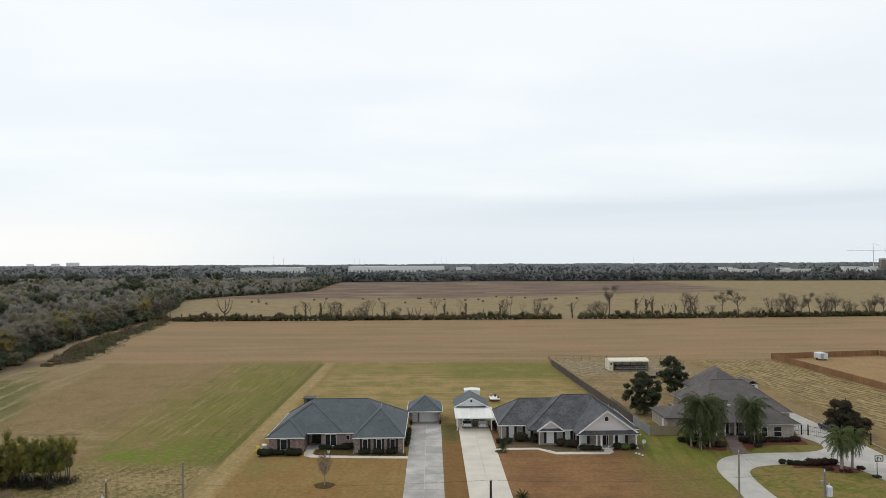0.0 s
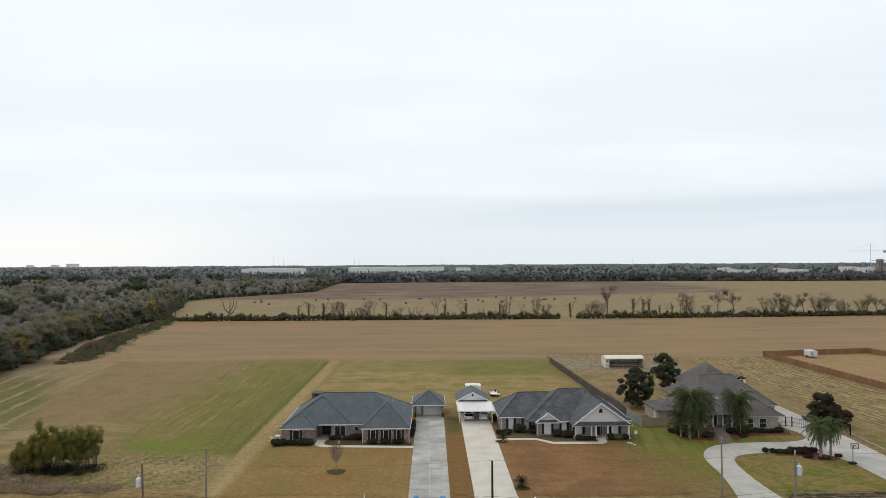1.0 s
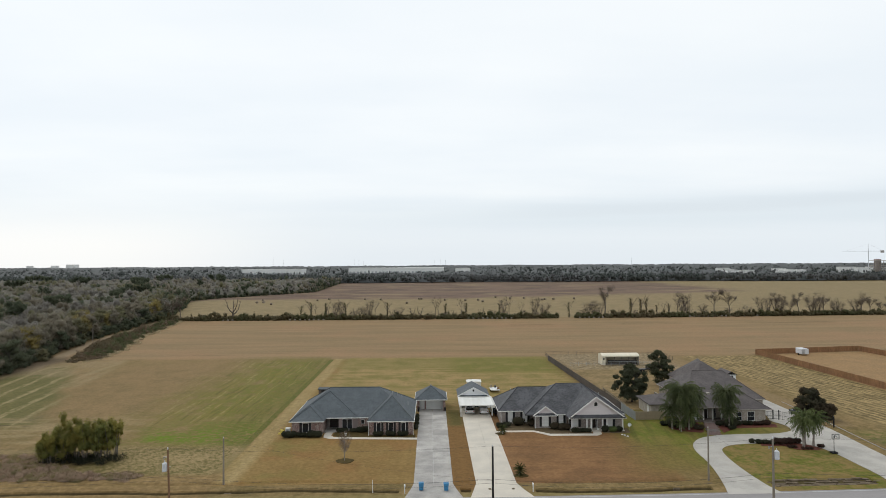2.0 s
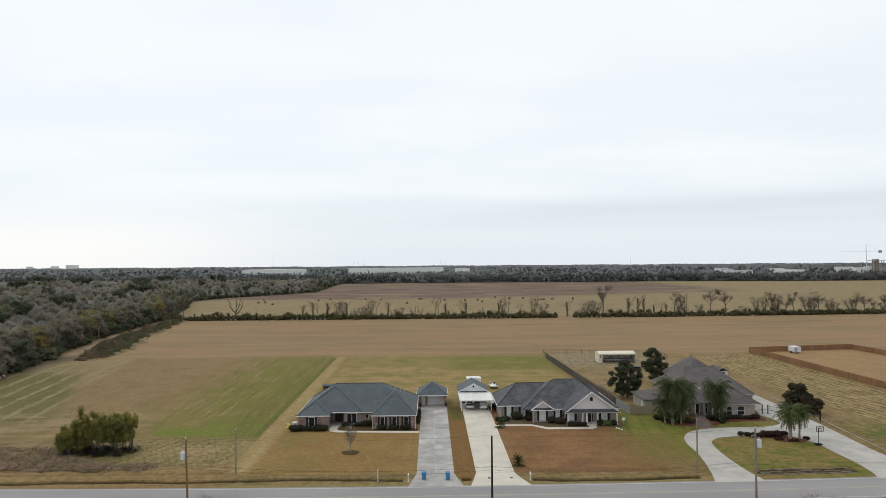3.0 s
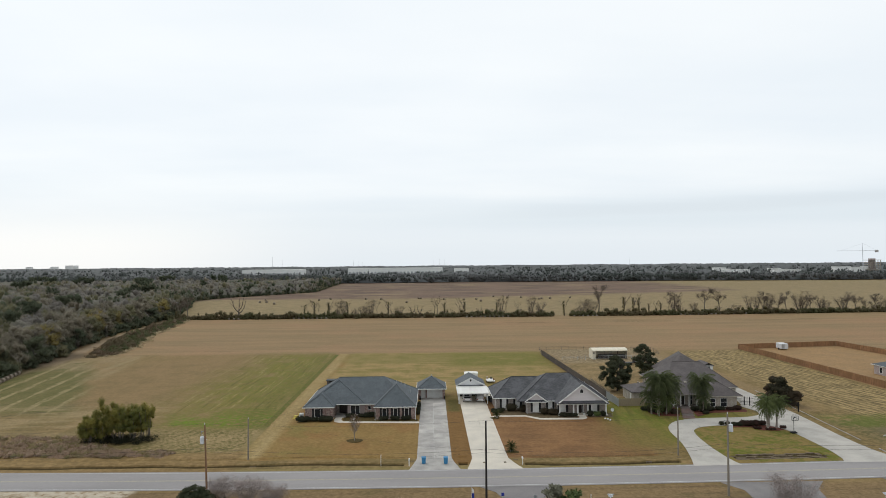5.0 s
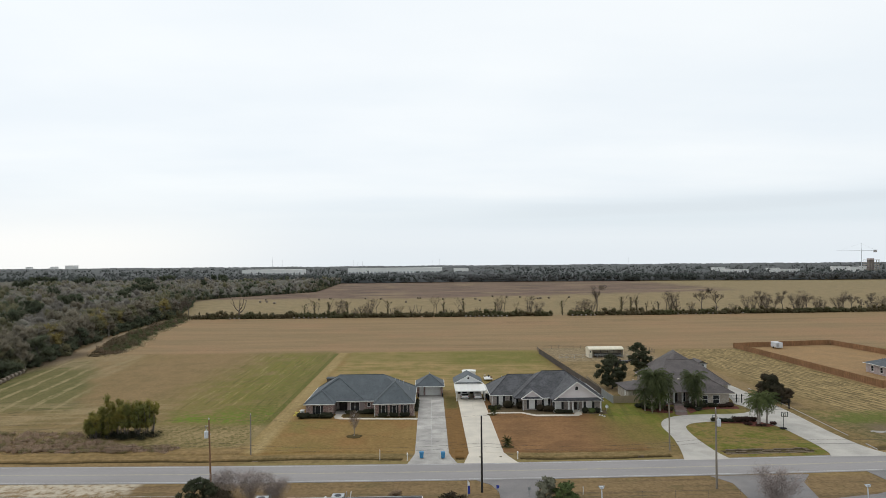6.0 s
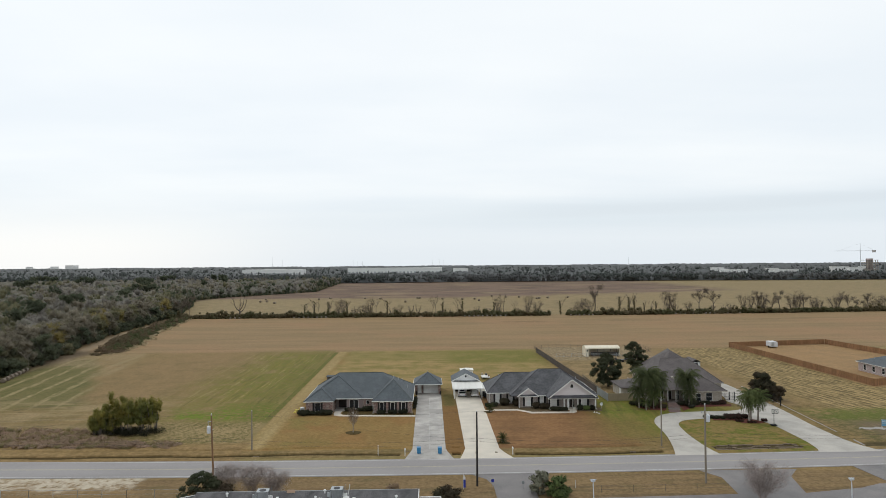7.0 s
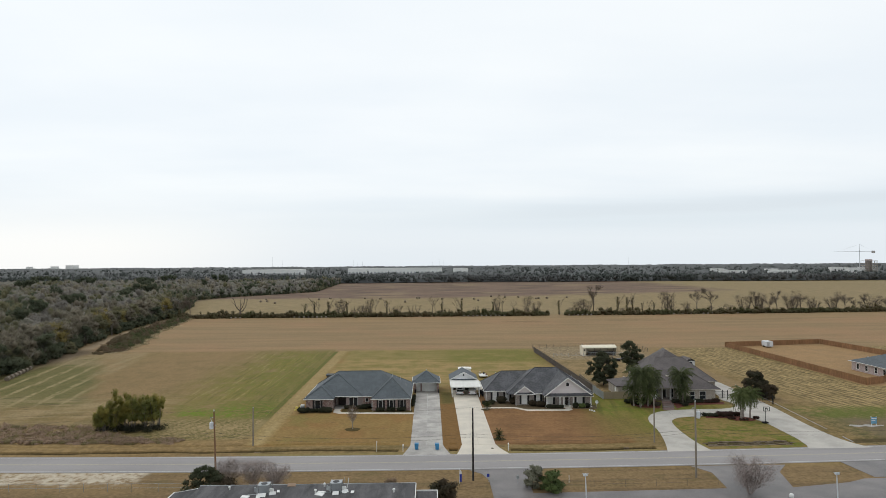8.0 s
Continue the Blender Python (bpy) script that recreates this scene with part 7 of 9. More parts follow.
    # row of old round bales at the edge of the wood
    for k in range(7):
        x, y = -121.0 - k * 0.85, 151.6 + k * 3.0
        o = new("hay_bale", mesh_of("hay_bale", Geo().tube([(-0.75, 0, 0), (-0.7, 0, 0), (0.7, 0, 0), (0.75, 0, 0)], [0.6, 0.75, 0.75, 0.6], 16), "hay"))
        o.location, o.rotation_euler, o.scale = (x, y, 0.62), (0, 0, radians(100)), (0.85, 0.85, 0.85)
        tagged(o, "weathered round hay bale at the edge of the wood", "hay bale", "row of hay bales")
    for x, y, w in ((-30.6, 112.4, 0.45), (-31.1, 113.6, 0.3), (-30.4, 114.6, 0.35), (-30.9, 111.2, 0.28)):
        solo("plastic_toy", loft([[(x - w, y - w * 0.6, 0.0), (x + w, y - w * 0.6, 0.0), (x + w, y + w * 0.6, 0.0), (x - w, y + w * 0.6, 0.0)], [(x - w * 0.7, y - w * 0.4, w), (x + w * 0.7, y - w * 0.4, w), (x + w * 0.7, y + w * 0.4, w), (x - w * 0.7, y + w * 0.4, w)]]), "toy_yellow", "small yellow plastic toy lying on the grass", "toy", "garden toys", origin=(x, y, 0))
    # planter pots and yard ornaments by the front paths
    for x, y in ((-17.9, 109.6), (30.9, 111.2), (55.9, 116.4)):
        p = thing("plant_pot", (x, y, 0), "pale plant pot beside a front path", "plant pot", "plant pots")
        part("pot", Geo().tube([(x, y, 0.05), (x, y, 0.45), (x, y, 0.5)], [0.16, 0.24, 0.26], 10), "white", p)
        part("soil", Geo().tube([(x, y, 0.5), (x, y, 0.52)], [0.2, 0.19], 8), "mulch_dark", p)
    for x, y in ((34.5, 107.6), (35.2, 106.4), (34.9, 107.2)):
        solo("white_stone", Geo().tube([(x - 0.2, y, 0.1), (x, y, 0.16), (x + 0.22, y, 0.1)], [0.06, 0.17, 0.06], 7), "white", "small white stone lying on the lawn", "stone", "lawn stones", origin=(x, y, 0.1))
    tk = thing("gas_tank", (49.3, 55.3, 0), "small white domed tank beside the car park", "tank")
    part("shell", Geo().tube([(49.3, 55.3, 0.1), (49.3, 55.3, 0.15), (49.3, 55.3, 0.4), (49.3, 55.3, 0.56), (49.3, 55.3, 0.62)], [0.26, 0.3, 0.3, 0.2, 0.05], 14), "white", tk)
    part("foot", Geo().tube([(49.3, 55.3, 0), (49.3, 55.3, 0.1)], [0.3, 0.3], 10), "galv", tk)


build_poles()
build_fences()
build_vehicles()
build_roadside()


# ---------------------------------------------------------------- plants
def scatter(rng, centres, radii, k, size, shell=0.55, thin=1.0, flat=0.0):
    """k small triangles in each of n ellipsoids: vertices (n*k*3, 3). thin narrows them into twigs."""
    n = len(centres)
    d = rng.normal(size=(n, k, 3))
    d /= np.linalg.norm(d, axis=2, keepdims=True)
    lump = 1 + 0.22 * np.sin(d[..., 0] * 5 + rng.uniform(0, 6, (n, 1))) * np.cos(d[..., 1] * 4 + d[..., 2] * 5 + rng.uniform(0, 6, (n, 1)))
    r = (shell + (1 - shell) * rng.random((n, k)) ** 0.6) * lump
    p = np.asarray(centres)[:, None] + d * r[..., None] * np.asarray(radii)[:, None]
    a, b = rng.normal(size=(n, k, 3)), rng.normal(size=(n, k, 3))
    if flat:
        b[..., 2] *= 1 - flat
        a[..., 2] *= 1 - flat
    a /= np.linalg.norm(a, axis=2, keepdims=True)
    b /= np.linalg.norm(b, axis=2, keepdims=True)
    s = size * rng.uniform(0.6, 1.4, (n, k, 1))
    t = np.stack([p - a * s * 0.5, p + a * s * 0.5 + b * s * 0.25 * thin, p + b * s * 0.8 * thin], 2)
    out = d * 0.75 + np.array((0, 0, 0.45)) + 0.35 * rng.normal(size=(n, k, 3))
    out /= np.linalg.norm(out, axis=2, keepdims=True)
    face = np.cross(t[:, :, 1] - t[:, :, 0], t[:, :, 2] - t[:, :, 0])
    back = (face * out).sum(2) < 0
    t[back] = t[back][:, ::-1]
    return np.concatenate([t, np.repeat(out[:, :, None], 3, 2)], 3).reshape(-1, 6)


def sprays(nr, centres, radii, k, size, thin=0.2, upper=0.75, core=0.5):
    """k twig sprays in each of n crowns, growing outwards, with the rounded normals of the crown."""
    n = len(centres)
    d = nr.normal(size=(n, k, 3))
    d /= np.linalg.norm(d, axis=2, keepdims=True)
    up = nr.random((n, k)) < upper
    d[..., 2] = np.where(up, np.abs(d[..., 2]), d[..., 2])
    lump = 1 + 0.20 * np.sin(d[..., 0] * 5 + nr.uniform(0, 6, (n, 1))) * np.cos(d[..., 1] * 4 + d[..., 2] * 5 + nr.uniform(0, 6, (n, 1)))
    r = (core + (1 - core) * nr.random((n, k)) ** 0.6) * lump
    p = np.asarray(centres)[:, None] + d * r[..., None] * np.asarray(radii)[:, None]
    out = d * 0.85 + np.array((0, 0, 0.25)) + 0.28 * nr.normal(size=(n, k, 3))
    out /= np.linalg.norm(out, axis=2, keepdims=True)
    a = nr.normal(size=(n, k, 3)) + np.array((0, 0, 1.3))
    a -= (a * out).sum(2, keepdims=True) * out
    a /= np.linalg.norm(a, axis=2, keepdims=True) + 1e-9
    b = np.cross(out, a)
    a = a + d * nr.uniform(0.0, 0.7, (n, k, 1))
    s = size * nr.uniform(0.6, 1.4, (n, k, 1))
    t = np.stack([p - b * s * thin, p + b * s * thin, p + a * s], 2)
    face = np.cross(t[:, :, 1] - t[:, :, 0], t[:, :, 2] - t[:, :, 0])
    back = (face * out).sum(2) < 0
    t[back] = t[back][:, ::-1]
    return np.concatenate([t, np.repeat(out[:, :, None], 3, 2)], 3).reshape(-1, 6)


def cores(nr, centres, radii, shrink=0.7, fine=1):
    """The dense inside of crowns: one lumpy rounded mesh each, joined; vertices and triangles."""
    ball = bmesh.new()
    bmesh.ops.create_icosphere(ball, subdivisions=fine, radius=1.0)
    ball.verts.ensure_lookup_table()
    v = np.array([tuple(p.co) for p in ball.verts])
    f = np.array([[p.index for p in q.verts] for q in ball.faces])
    ball.free()
    n = len(centres)
    ph = nr.uniform(0, 6.28, (n, 6, 1))
    lump = 1 + 0.16 * np.sin(3.1 * v[None, :, 0] + ph[:, 0]) * np.cos(2.7 * v[None, :, 1] + ph[:, 1]) + 0.12 * np.sin(5.3 * v[None, :, 2] + 4.1 * v[None, :, 0] + ph[:, 2]) + 0.08 * np.sin(7.3 * v[None, :, 1] + ph[:, 3])
    p = np.asarray(centres)[:, None] + v[None] * lump[..., None] * np.asarray(radii)[:, None] * shrink
    return p.reshape(-1, 3), (f[None] + (np.arange(n) * len(v))[:, None, None]).reshape(-1, 3)


def core_tris(nr, centres, radii, shrink=0.7, fine=2):
    """The same as loose triangles with rounded normals, to be joined with sprays."""
    p, f = cores(nr, centres, radii, shrink, fine)
    each = len(p) // len(centres)
    d = p - np.repeat(np.asarray(centres), each, 0)
    d /= np.linalg.norm(d, axis=1, keepdims=True) + 1e-9
    return np.concatenate([p[f].reshape(-1, 3), d[f].reshape(-1, 3)], 1)


def core_mesh(name, nr, centres, radii, mat, shrink=0.7, fine=1):
    p, f = cores(nr, centres, radii, shrink, fine)
    me = bpy.data.meshes.new(name)
    me.from_pydata(p.tolist(), [], f.tolist())
    me.polygons.foreach_set("use_smooth", np.ones(len(f), dtype=bool))
    me.materials.append(M[mat])
    return me


def heads(nr, crowns, m, big=1.0):
    """Breaks crowns (x, y, z, width, height) into m smaller heads each."""
    c = np.repeat(crowns, m, 0)
    d = nr.normal(size=(len(c), 3))
    d /= np.linalg.norm(d, axis=1, keepdims=True)
    d *= nr.random((len(c), 1)) ** 0.4 * 0.72
    at = c[:, :3] + d * c[:, [3, 3, 4]]
    w = nr.uniform(0.26, 0.50, (len(c), 1)) * big
    return at, np.concatenate([c[:, 3:4] * w, c[:, 3:4] * w, np.maximum(c[:, 3:4], c[:, 4:5] * 0.8) * w * nr.uniform(0.9, 1.5, (len(c), 1))], 1)


def thicket(name, nr, cs, rs, k, size, mat, label, category, thin=0.2, shrink=0.62, fine=1, foot=False, core=0.6):
    """Stuff of many heads: loose sprays outside and a dense inside."""
    tri = sprays(nr, cs, rs, k, size, thin, 1.0 if foot else 0.8, core)
    if foot:
        tri[:, 2] = np.maximum(tri[:, 2], 0)
    solo_cloud(name, tri, mat, label, category)
    if shrink:
        tagged(new(name, core_mesh(name, nr, cs, rs, mat, shrink, fine)), "dense inside of " + label, category, kind="stuff")


def cloud_mesh(name, tris, mat):
    """Loose triangles; six columns carry the rounded normals of the crown as well."""
    me = bpy.data.meshes.new(name)
    tris = np.asarray(tris, np.float32)
    n = len(tris) // 3
    me.vertices.add(n * 3)
    me.vertices.foreach_set("co", tris[:, :3].ravel())
    me.loops.add(n * 3)
    me.loops.foreach_set("vertex_index", np.arange(n * 3, dtype=np.int32))
    me.polygons.add(n)
    me.polygons.foreach_set("loop_start", np.arange(0, n * 3, 3, dtype=np.int32))
    if tris.shape[1] == 6:
        me.polygons.foreach_set("use_smooth", np.ones(n, dtype=bool))
    me.update(calc_edges=True)
    if tris.shape[1] == 6:
        me.normals_split_custom_set_from_vertices(tris[:, 3:].tolist())
    me.materials.append(M[mat])
    return me


def child(name, me, parent, label=""):
    ob = new(name, me)
    ob.parent = parent
    return tagged(ob, label)


def limbs(rng, height, spread, start=0.25, levels=3, kids=4, r=0.12, lean=0.0, rise=0.75):
    """A branching skeleton: tubes for a mesh, and the tips."""
    g, tips = Geo(), []

    def grow(p, d, length, rad, level):
        q1 = p + d * length * 0.5 + Vector((rng.uniform(-1, 1), rng.uniform(-1, 1), 0.2)) * length * 0.06
        q2 = q1 + (d + Vector((rng.uniform(-1, 1), rng.uniform(-1, 1), rng.uniform(-0.1, 0.5))) * 0.22).normalized() * length * 0.5
        g.tube([p, q1, q2], [rad, rad * 0.8, rad * 0.55], 6 if level == 0 else (4 if level == 1 else 3), caps=False)
        if level >= levels:
            tips.append(q2)
            return
        for k in range(kids if level else kids + 1):
            u = rng.uniform(0.35 if level else start, 1.0)
            at = p.lerp(q1, u * 2) if u < 0.5 else q1.lerp(q2, u * 2 - 1)
            a = rng.uniform(0, 2 * math.pi)
            out = Vector((math.cos(a), math.sin(a), rng.uniform(0.4, 1.4) * rise))
            nd = (d * rng.uniform(0.2, 0.7) + out.normalized() * spread).normalized()
            grow(at, nd, length * rng.uniform(0.45, 0.68), rad * 0.5, level + 1)
        tips.append(q2)

    grow(Vector((0, 0, -0.1)), Vector((lean, 0, 1)).normalized(), height * 0.62, r, 0)
    top = max(t.z for t in tips)
    k = height / top
    g.v = [(x * k, y * k, z * k) for x, y, z in g.v]
    return g, [t * k for t in tips]


def bare_tree(at, height, seed, label, twigs=260, spread=0.8, r=0.12, mat="bark", twig="twig", name="bare_tree", twig_len=0.7, levels=3, kids=4, group="", reach=0.6, start=0.3):
    rng, nr = random.Random(seed), np.random.default_rng(seed)
    g, tips = limbs(rng, height, spread, start, levels, kids, r)
    t = thing(name, at, label, "tree", group)
    child("trunk", mesh_of("trunk", g, mat), t)
    pts = np.array([tuple(p) for p in tips])
    c = pts[nr.integers(0, len(pts), twigs)]
    tri = scatter(nr, c, np.full((twigs, 3), reach), 6, twig_len, 0.1, 0.10)
    child("twig_crown", cloud_mesh("twig_crown", tri, twig), t)
    return t


def leafy_tree(at, height, width, seed, label, leaf, n=7000, size=0.28, base=0.22, name="tree", mat="bark_dark", clumps=26, group="", trunk_r=0.16, belly=0.42, lean=(0.0, 0.0)):
    rng, nr = random.Random(seed), np.random.default_rng(seed)
    g, tips = limbs(rng, height * 0.86, 0.8, 0.25, 2, 4, trunk_r)
    t = thing(name, at, label, "tree", group)
    child("trunk", mesh_of("trunk", g, mat), t)
    cs, rs = [], []
    for k in range(clumps):
        a, u = rng.uniform(0, 2 * math.pi), rng.random()
        z = height * (base + (0.97 - base) * u)
        v = (u - belly) / (1.04 - belly) if u > belly else (u - belly) / (belly + 0.2)
        rad = width * 0.5 * (math.sqrt(max(0.05, 1 - v * v)) if belly > 0.4 else max(0.1, 1 - abs(v) ** 2.2)) * rng.uniform(0.3, 0.94)
        s = width * rng.uniform(0.09, 0.22) * (1.0 if belly > 0.4 else 1.1 - 0.5 * u) * (26 / max(clumps, 26)) ** 0.4
        cs.append((rad * math.cos(a) + lean[0] * u, rad * math.sin(a) + lean[1] * u, min(z, height - s * 0.6)))
        rs.append((s, s, s * 0.8))
    cs, rs = np.array(cs), np.array(rs)
    tri = np.concatenate([sprays(nr, cs, rs, int(n * 0.8) // clumps, size * 1.15, 0.3, 0.7, 0.6), core_tris(nr, cs, rs, 0.62, 1)])
    tri[:, 2] = np.maximum(tri[:, 2], 0.02)
    child("crown", cloud_mesh("crown", tri, leaf), t)
    return t


def shrub(x, y, w, d, h, leaf, label, seed, size=0.10, n=1500, z=0.0, group="", name="shrub"):
    nr = np.random.default_rng(seed)
    k = max(3, int(w / 0.45))
    cs = np.stack([np.linspace(-w / 2 + h * 0.3, w / 2 - h * 0.3, k) if w > h else nr.uniform(-w / 5, w / 5, k), nr.uniform(-d / 8, d / 8, k), h * nr.uniform(0.42, 0.52, k)], 1)
    rs = np.stack([np.full(k, max(h, w / k) * 0.5), np.full(k, d * 0.46), h * nr.uniform(0.42, 0.5, k)], 1)
    tri = np.concatenate([sprays(nr, cs, rs, int(n * 1.1) // k, size * 1.5, 0.28, 0.85, 0.75), core_tris(nr, cs, rs, 0.84)])
    tri[:, 2] = np.maximum(tri[:, 2], 0.0)
    ob = new(name, cloud_mesh(name, tri, leaf))
    ob.location = (x, y, z)
    return tagged(ob, label, "shrub", group)


def frond(rng, length, start, curl, n=26, hang=1.0):
    """One feather leaf in the x-z plane: a midrib that sets out at the angle start and curls down, and short hanging leaflets."""
    tri, rib, p = [], [Vector((0, 0, 0))], Vector((0, 0, 0))
    for k in range(n):
        w = max(start - curl * ((k + 0.5) / n) ** 1.25, -1.5)
        p = p + Vector((math.cos(w), 0, math.sin(w))) * (length / n)
        rib.append(p)
    for k in range(2, n):
        p, u = rib[k], k / n
        d = (rib[k + 1] - rib[k - 1]).normalized()
        ll = length * 0.23 * math.sin(math.pi * (0.18 + 0.76 * u))
        for s in (-1, 1):
            q = ll * rng.uniform(0.7, 1.25)
            tip = p + d * q * rng.uniform(0.25, 0.6) + Vector((0, s * q * rng.uniform(0.35, 0.85), -q * rng.uniform(0.15, 0.75) * hang))
            w = d * 0.042 * length / 3
            tri += [p - w, p + w, tip]
    return rib, tri


def palm(at, height, crown, seed, label, fronds=26, leaf="leaf_palm", trunk=0.19, name="palm_tree", droop=1.0, lean=0.2, group=""):
    rng = random.Random(seed)
    t = thing(name, at, label, "palm tree", group)
    top = Vector((lean, 0, height))
    child("trunk", mesh_of("trunk", Geo().tube([(0, 0, -0.05), (lean * 0.2, 0, height * 0.3), (lean * 0.6, 0, height * 0.7), tuple(top)], [trunk * 1.3, trunk, trunk * 0.9, trunk * 0.75], 9), "palm_bark"), t)
    if height > 2:
        child("crownshaft", mesh_of("crownshaft", Geo().tube([tuple(top), tuple(top + Vector((0, 0, 0.7)))], [trunk * 0.9, trunk * 0.5], 8), "leaf_palm"), t)
    for k in range(fronds):
        a = 2 * math.pi * k * 0.381966 + rng.uniform(-0.2, 0.2)
        age = k / fronds
        rib, tri = frond(rng, crown * rng.uniform(0.8, 1.1), 1.35 - 2.3 * age + rng.uniform(-0.15, 0.15), droop * rng.uniform(1.2, 1.8) * (1.0 - 0.45 * age), hang=1.6 if height > 1 else 0.8)
        m = Matrix.Rotation(a, 3, "Z")
        base = top + Vector((0, 0, 0.35 * (1 - age)))
        pts = [base + m @ p for p in tri]
        g = Geo()
        g.v = [tuple(p) for p in pts]
        g.f = [(i, i + 1, i + 2) for i in range(0, len(pts), 3)]
        g.tube([base + m @ p for p in rib[::3]], [0.03] * len(rib[::3]), 3, caps=False)
        child("frond", mesh_of("frond", g, leaf), t)
    return t


def bed(pts, mat, h=0.05, name="mulch_bed"):
    solo(name, Geo().prism(pts, -0.05, h), mat, kind="structure")


def ornamental_pear(at, height, reach, seed):
    """A young tree: one straight pale stem and steep branches in a pointed egg of twigs."""
    rng, nr = random.Random(seed), np.random.default_rng(seed)
    t = thing("bare_tree", at, "small leafless ornamental tree in a round mulch bed", "tree")
    g = Geo().tube([(0, 0, -0.1), (0.02, 0, 1.1), (-0.02, 0.03, 3.0), (0, 0, height * 0.95)], [0.085, 0.07, 0.045, 0.012], 7)
    cs = []
    for k in range(54):
        z = rng.uniform(0.95, height * 0.82)
        u = (z - 0.95) / (height - 0.95)
        a = rng.uniform(0, 2 * math.pi)
        ln = reach * (1.15 - u) * rng.uniform(0.6, 1.1) + 0.2
        tip = Vector((math.cos(a) * ln * 0.75, math.sin(a) * ln * 0.75, z + ln * rng.uniform(0.9, 1.4)))
        tip.z = min(tip.z, height)
        mid = Vector((tip.x * 0.55, tip.y * 0.55, z + (tip.z - z) * 0.42))
        g.tube([(0, 0, z), mid, tip], [0.026, 0.018, 0.006], 3, caps=False)
        cs += [tuple(mid), tuple(mid.lerp(tip, 0.5)), tuple(tip)]
    child("trunk", mesh_of("trunk", g, "palm_bark"), t)
    tri = scatter(nr, np.array(cs), np.full((len(cs), 3), 0.24), 14, 0.34, 0.1, 0.09)[:, :3]
    child("twig_crown", cloud_mesh("twig_crown", tri, "twig_warm"), t)
    return t


def build_garden():
    # first garden
    bed([(-16.0 + (1.5 + 0.12 * math.sin(5 * a)) * math.cos(a), 94.1 + (1.3 + 0.1 * math.sin(4 * a + 1)) * math.sin(a)) for a in [k * math.pi / 12 for k in range(24)]], "mulch_dark", 0.06)
    ornamental_pear((-16.05, 94.3, 0.03), 5.2, 1.35, 21)
    bed([(-29.6, 108.2), (-22.6, 108.2), (-22.4, 110.1), (-29.4, 110.1)], "mulch_dark")
    bed([(-20.4, 109.6), (-19.4, 108.7), (-13.7, 108.35), (-4.6, 107.7), (-4.6, 109.7), (-13.5, 109.7), (-13.5, 112.9), (-20.2, 112.9)], "mulch_dark")
    for k, (x, y, w, d, h) in enumerate(((-28.5, 108.7, 2.4, 1.7, 1.2), (-26.3, 109.1, 1.7, 1.1, 0.85), (-23.7, 108.7, 2.5, 1.7, 1.2), (-18.9, 111.9, 2.0, 1.0, 0.85), (-16.7, 112.0, 1.2, 0.9, 0.7),
                                         (-14.9, 111.8, 2.2, 1.2, 1.15), (-11.7, 108.9, 1.7, 1.1, 0.95), (-9.3, 108.9, 1.6, 1.1, 0.95), (-7.0, 108.9, 1.8, 1.1, 0.95))):
        shrub(x, y, w, d, h, "leaf_bush", "clipped dark green shrub against the brick wall", 30 + k, group="foundation shrubs", n=int(1100 * w))
    for k, y in enumerate((114.0, 116.5, 119.5, 122.5)):
        shrub(-4.55, y, 0.55, 2.2, 0.8, "leaf_bush", "low dark hedge plant between wall and drive", 44 + k, group="foundation shrubs")
    # second garden
    bed([(11.6, 112.1), (18.3, 111.9), (20.9, 109.4), (29.2, 109.1), (29.4, 110.5), (25.4, 110.5), (25.2, 113.6), (18.8, 113.3), (18.8, 116.9), (11.9, 116.9)], "mulch_brown")
    bed([(31.5, 109.3), (36.6, 109.1), (37.0, 112.4), (36.2, 112.6), (36.0, 110.5), (31.5, 110.5)], "mulch_brown")
    for k, (x, y, w, d, h, leaf) in enumerate(((12.0, 114.3, 1.1, 1.1, 0.95, "leaf_bush"), (13.4, 114.3, 1.4, 1.2, 1.05, "leaf_bush"), (15.9, 115.4, 1.9, 1.4, 1.75, "leaf_mag"), (18.5, 114.9, 1.3, 1.2, 1.6, "leaf_mag"),
                                               (22.6, 112.3, 1.5, 1.2, 1.5, "leaf_mag"), (24.4, 111.7, 2.0, 1.4, 1.45, "leaf_mag"), (26.4, 110.0, 1.8, 0.9, 0.85, "leaf_bush"), (28.2, 110.0, 1.9, 0.9, 0.8, "leaf_bush"),
                                               (31.9, 110.0, 1.3, 1.1, 1.3, "leaf_bush"), (33.4, 109.9, 1.3, 1.1, 1.1, "leaf_green"), (34.7, 109.9, 1.2, 1.0, 1.2, "leaf_bush"), (24.0, 112.2, 1.2, 1.0, 1.2, "leaf_bush"))):
        shrub(x, y, w, d, h, leaf, "dark evergreen shrub in a mulch bed by the porch", 60 + k, group="porch shrubs", n=int(1200 * max(w, h)))
    bed([(11.6 + 0.95 * math.cos(k * math.pi / 8), 109.6 + 0.9 * math.sin(k * math.pi / 8)) for k in range(16)][:16], "mulch_dark", 0.07)
    palm((12.1, 109.7, 0.05), 0.75, 1.2, 71, "small sago palm in a round mulch bed by the drive", 44, "leaf_sago", 0.2, "sago_palm", 0.55, 0.0)
    bed([(12.2 + 1.2 * math.cos(k * math.pi / 8), 85.8 + 0.8 * math.sin(k * math.pi / 8)) for k in range(16)], "mulch_dark", 0.06)
    palm((12.1, 86.1, 0.05), 0.6, 1.25, 72, "sago palm with stiff radiating fronds beside the drive", 60, "leaf_sago", 0.2, "sago_palm", 0.45, 0.0)
    # third garden
    bed([(45.2, 112.2), (46.8, 110.0), (50.2, 108.7), (51.0, 109.6), (52.4, 115.0), (52.0, 117.5), (46.6, 117.5)], "mulch")
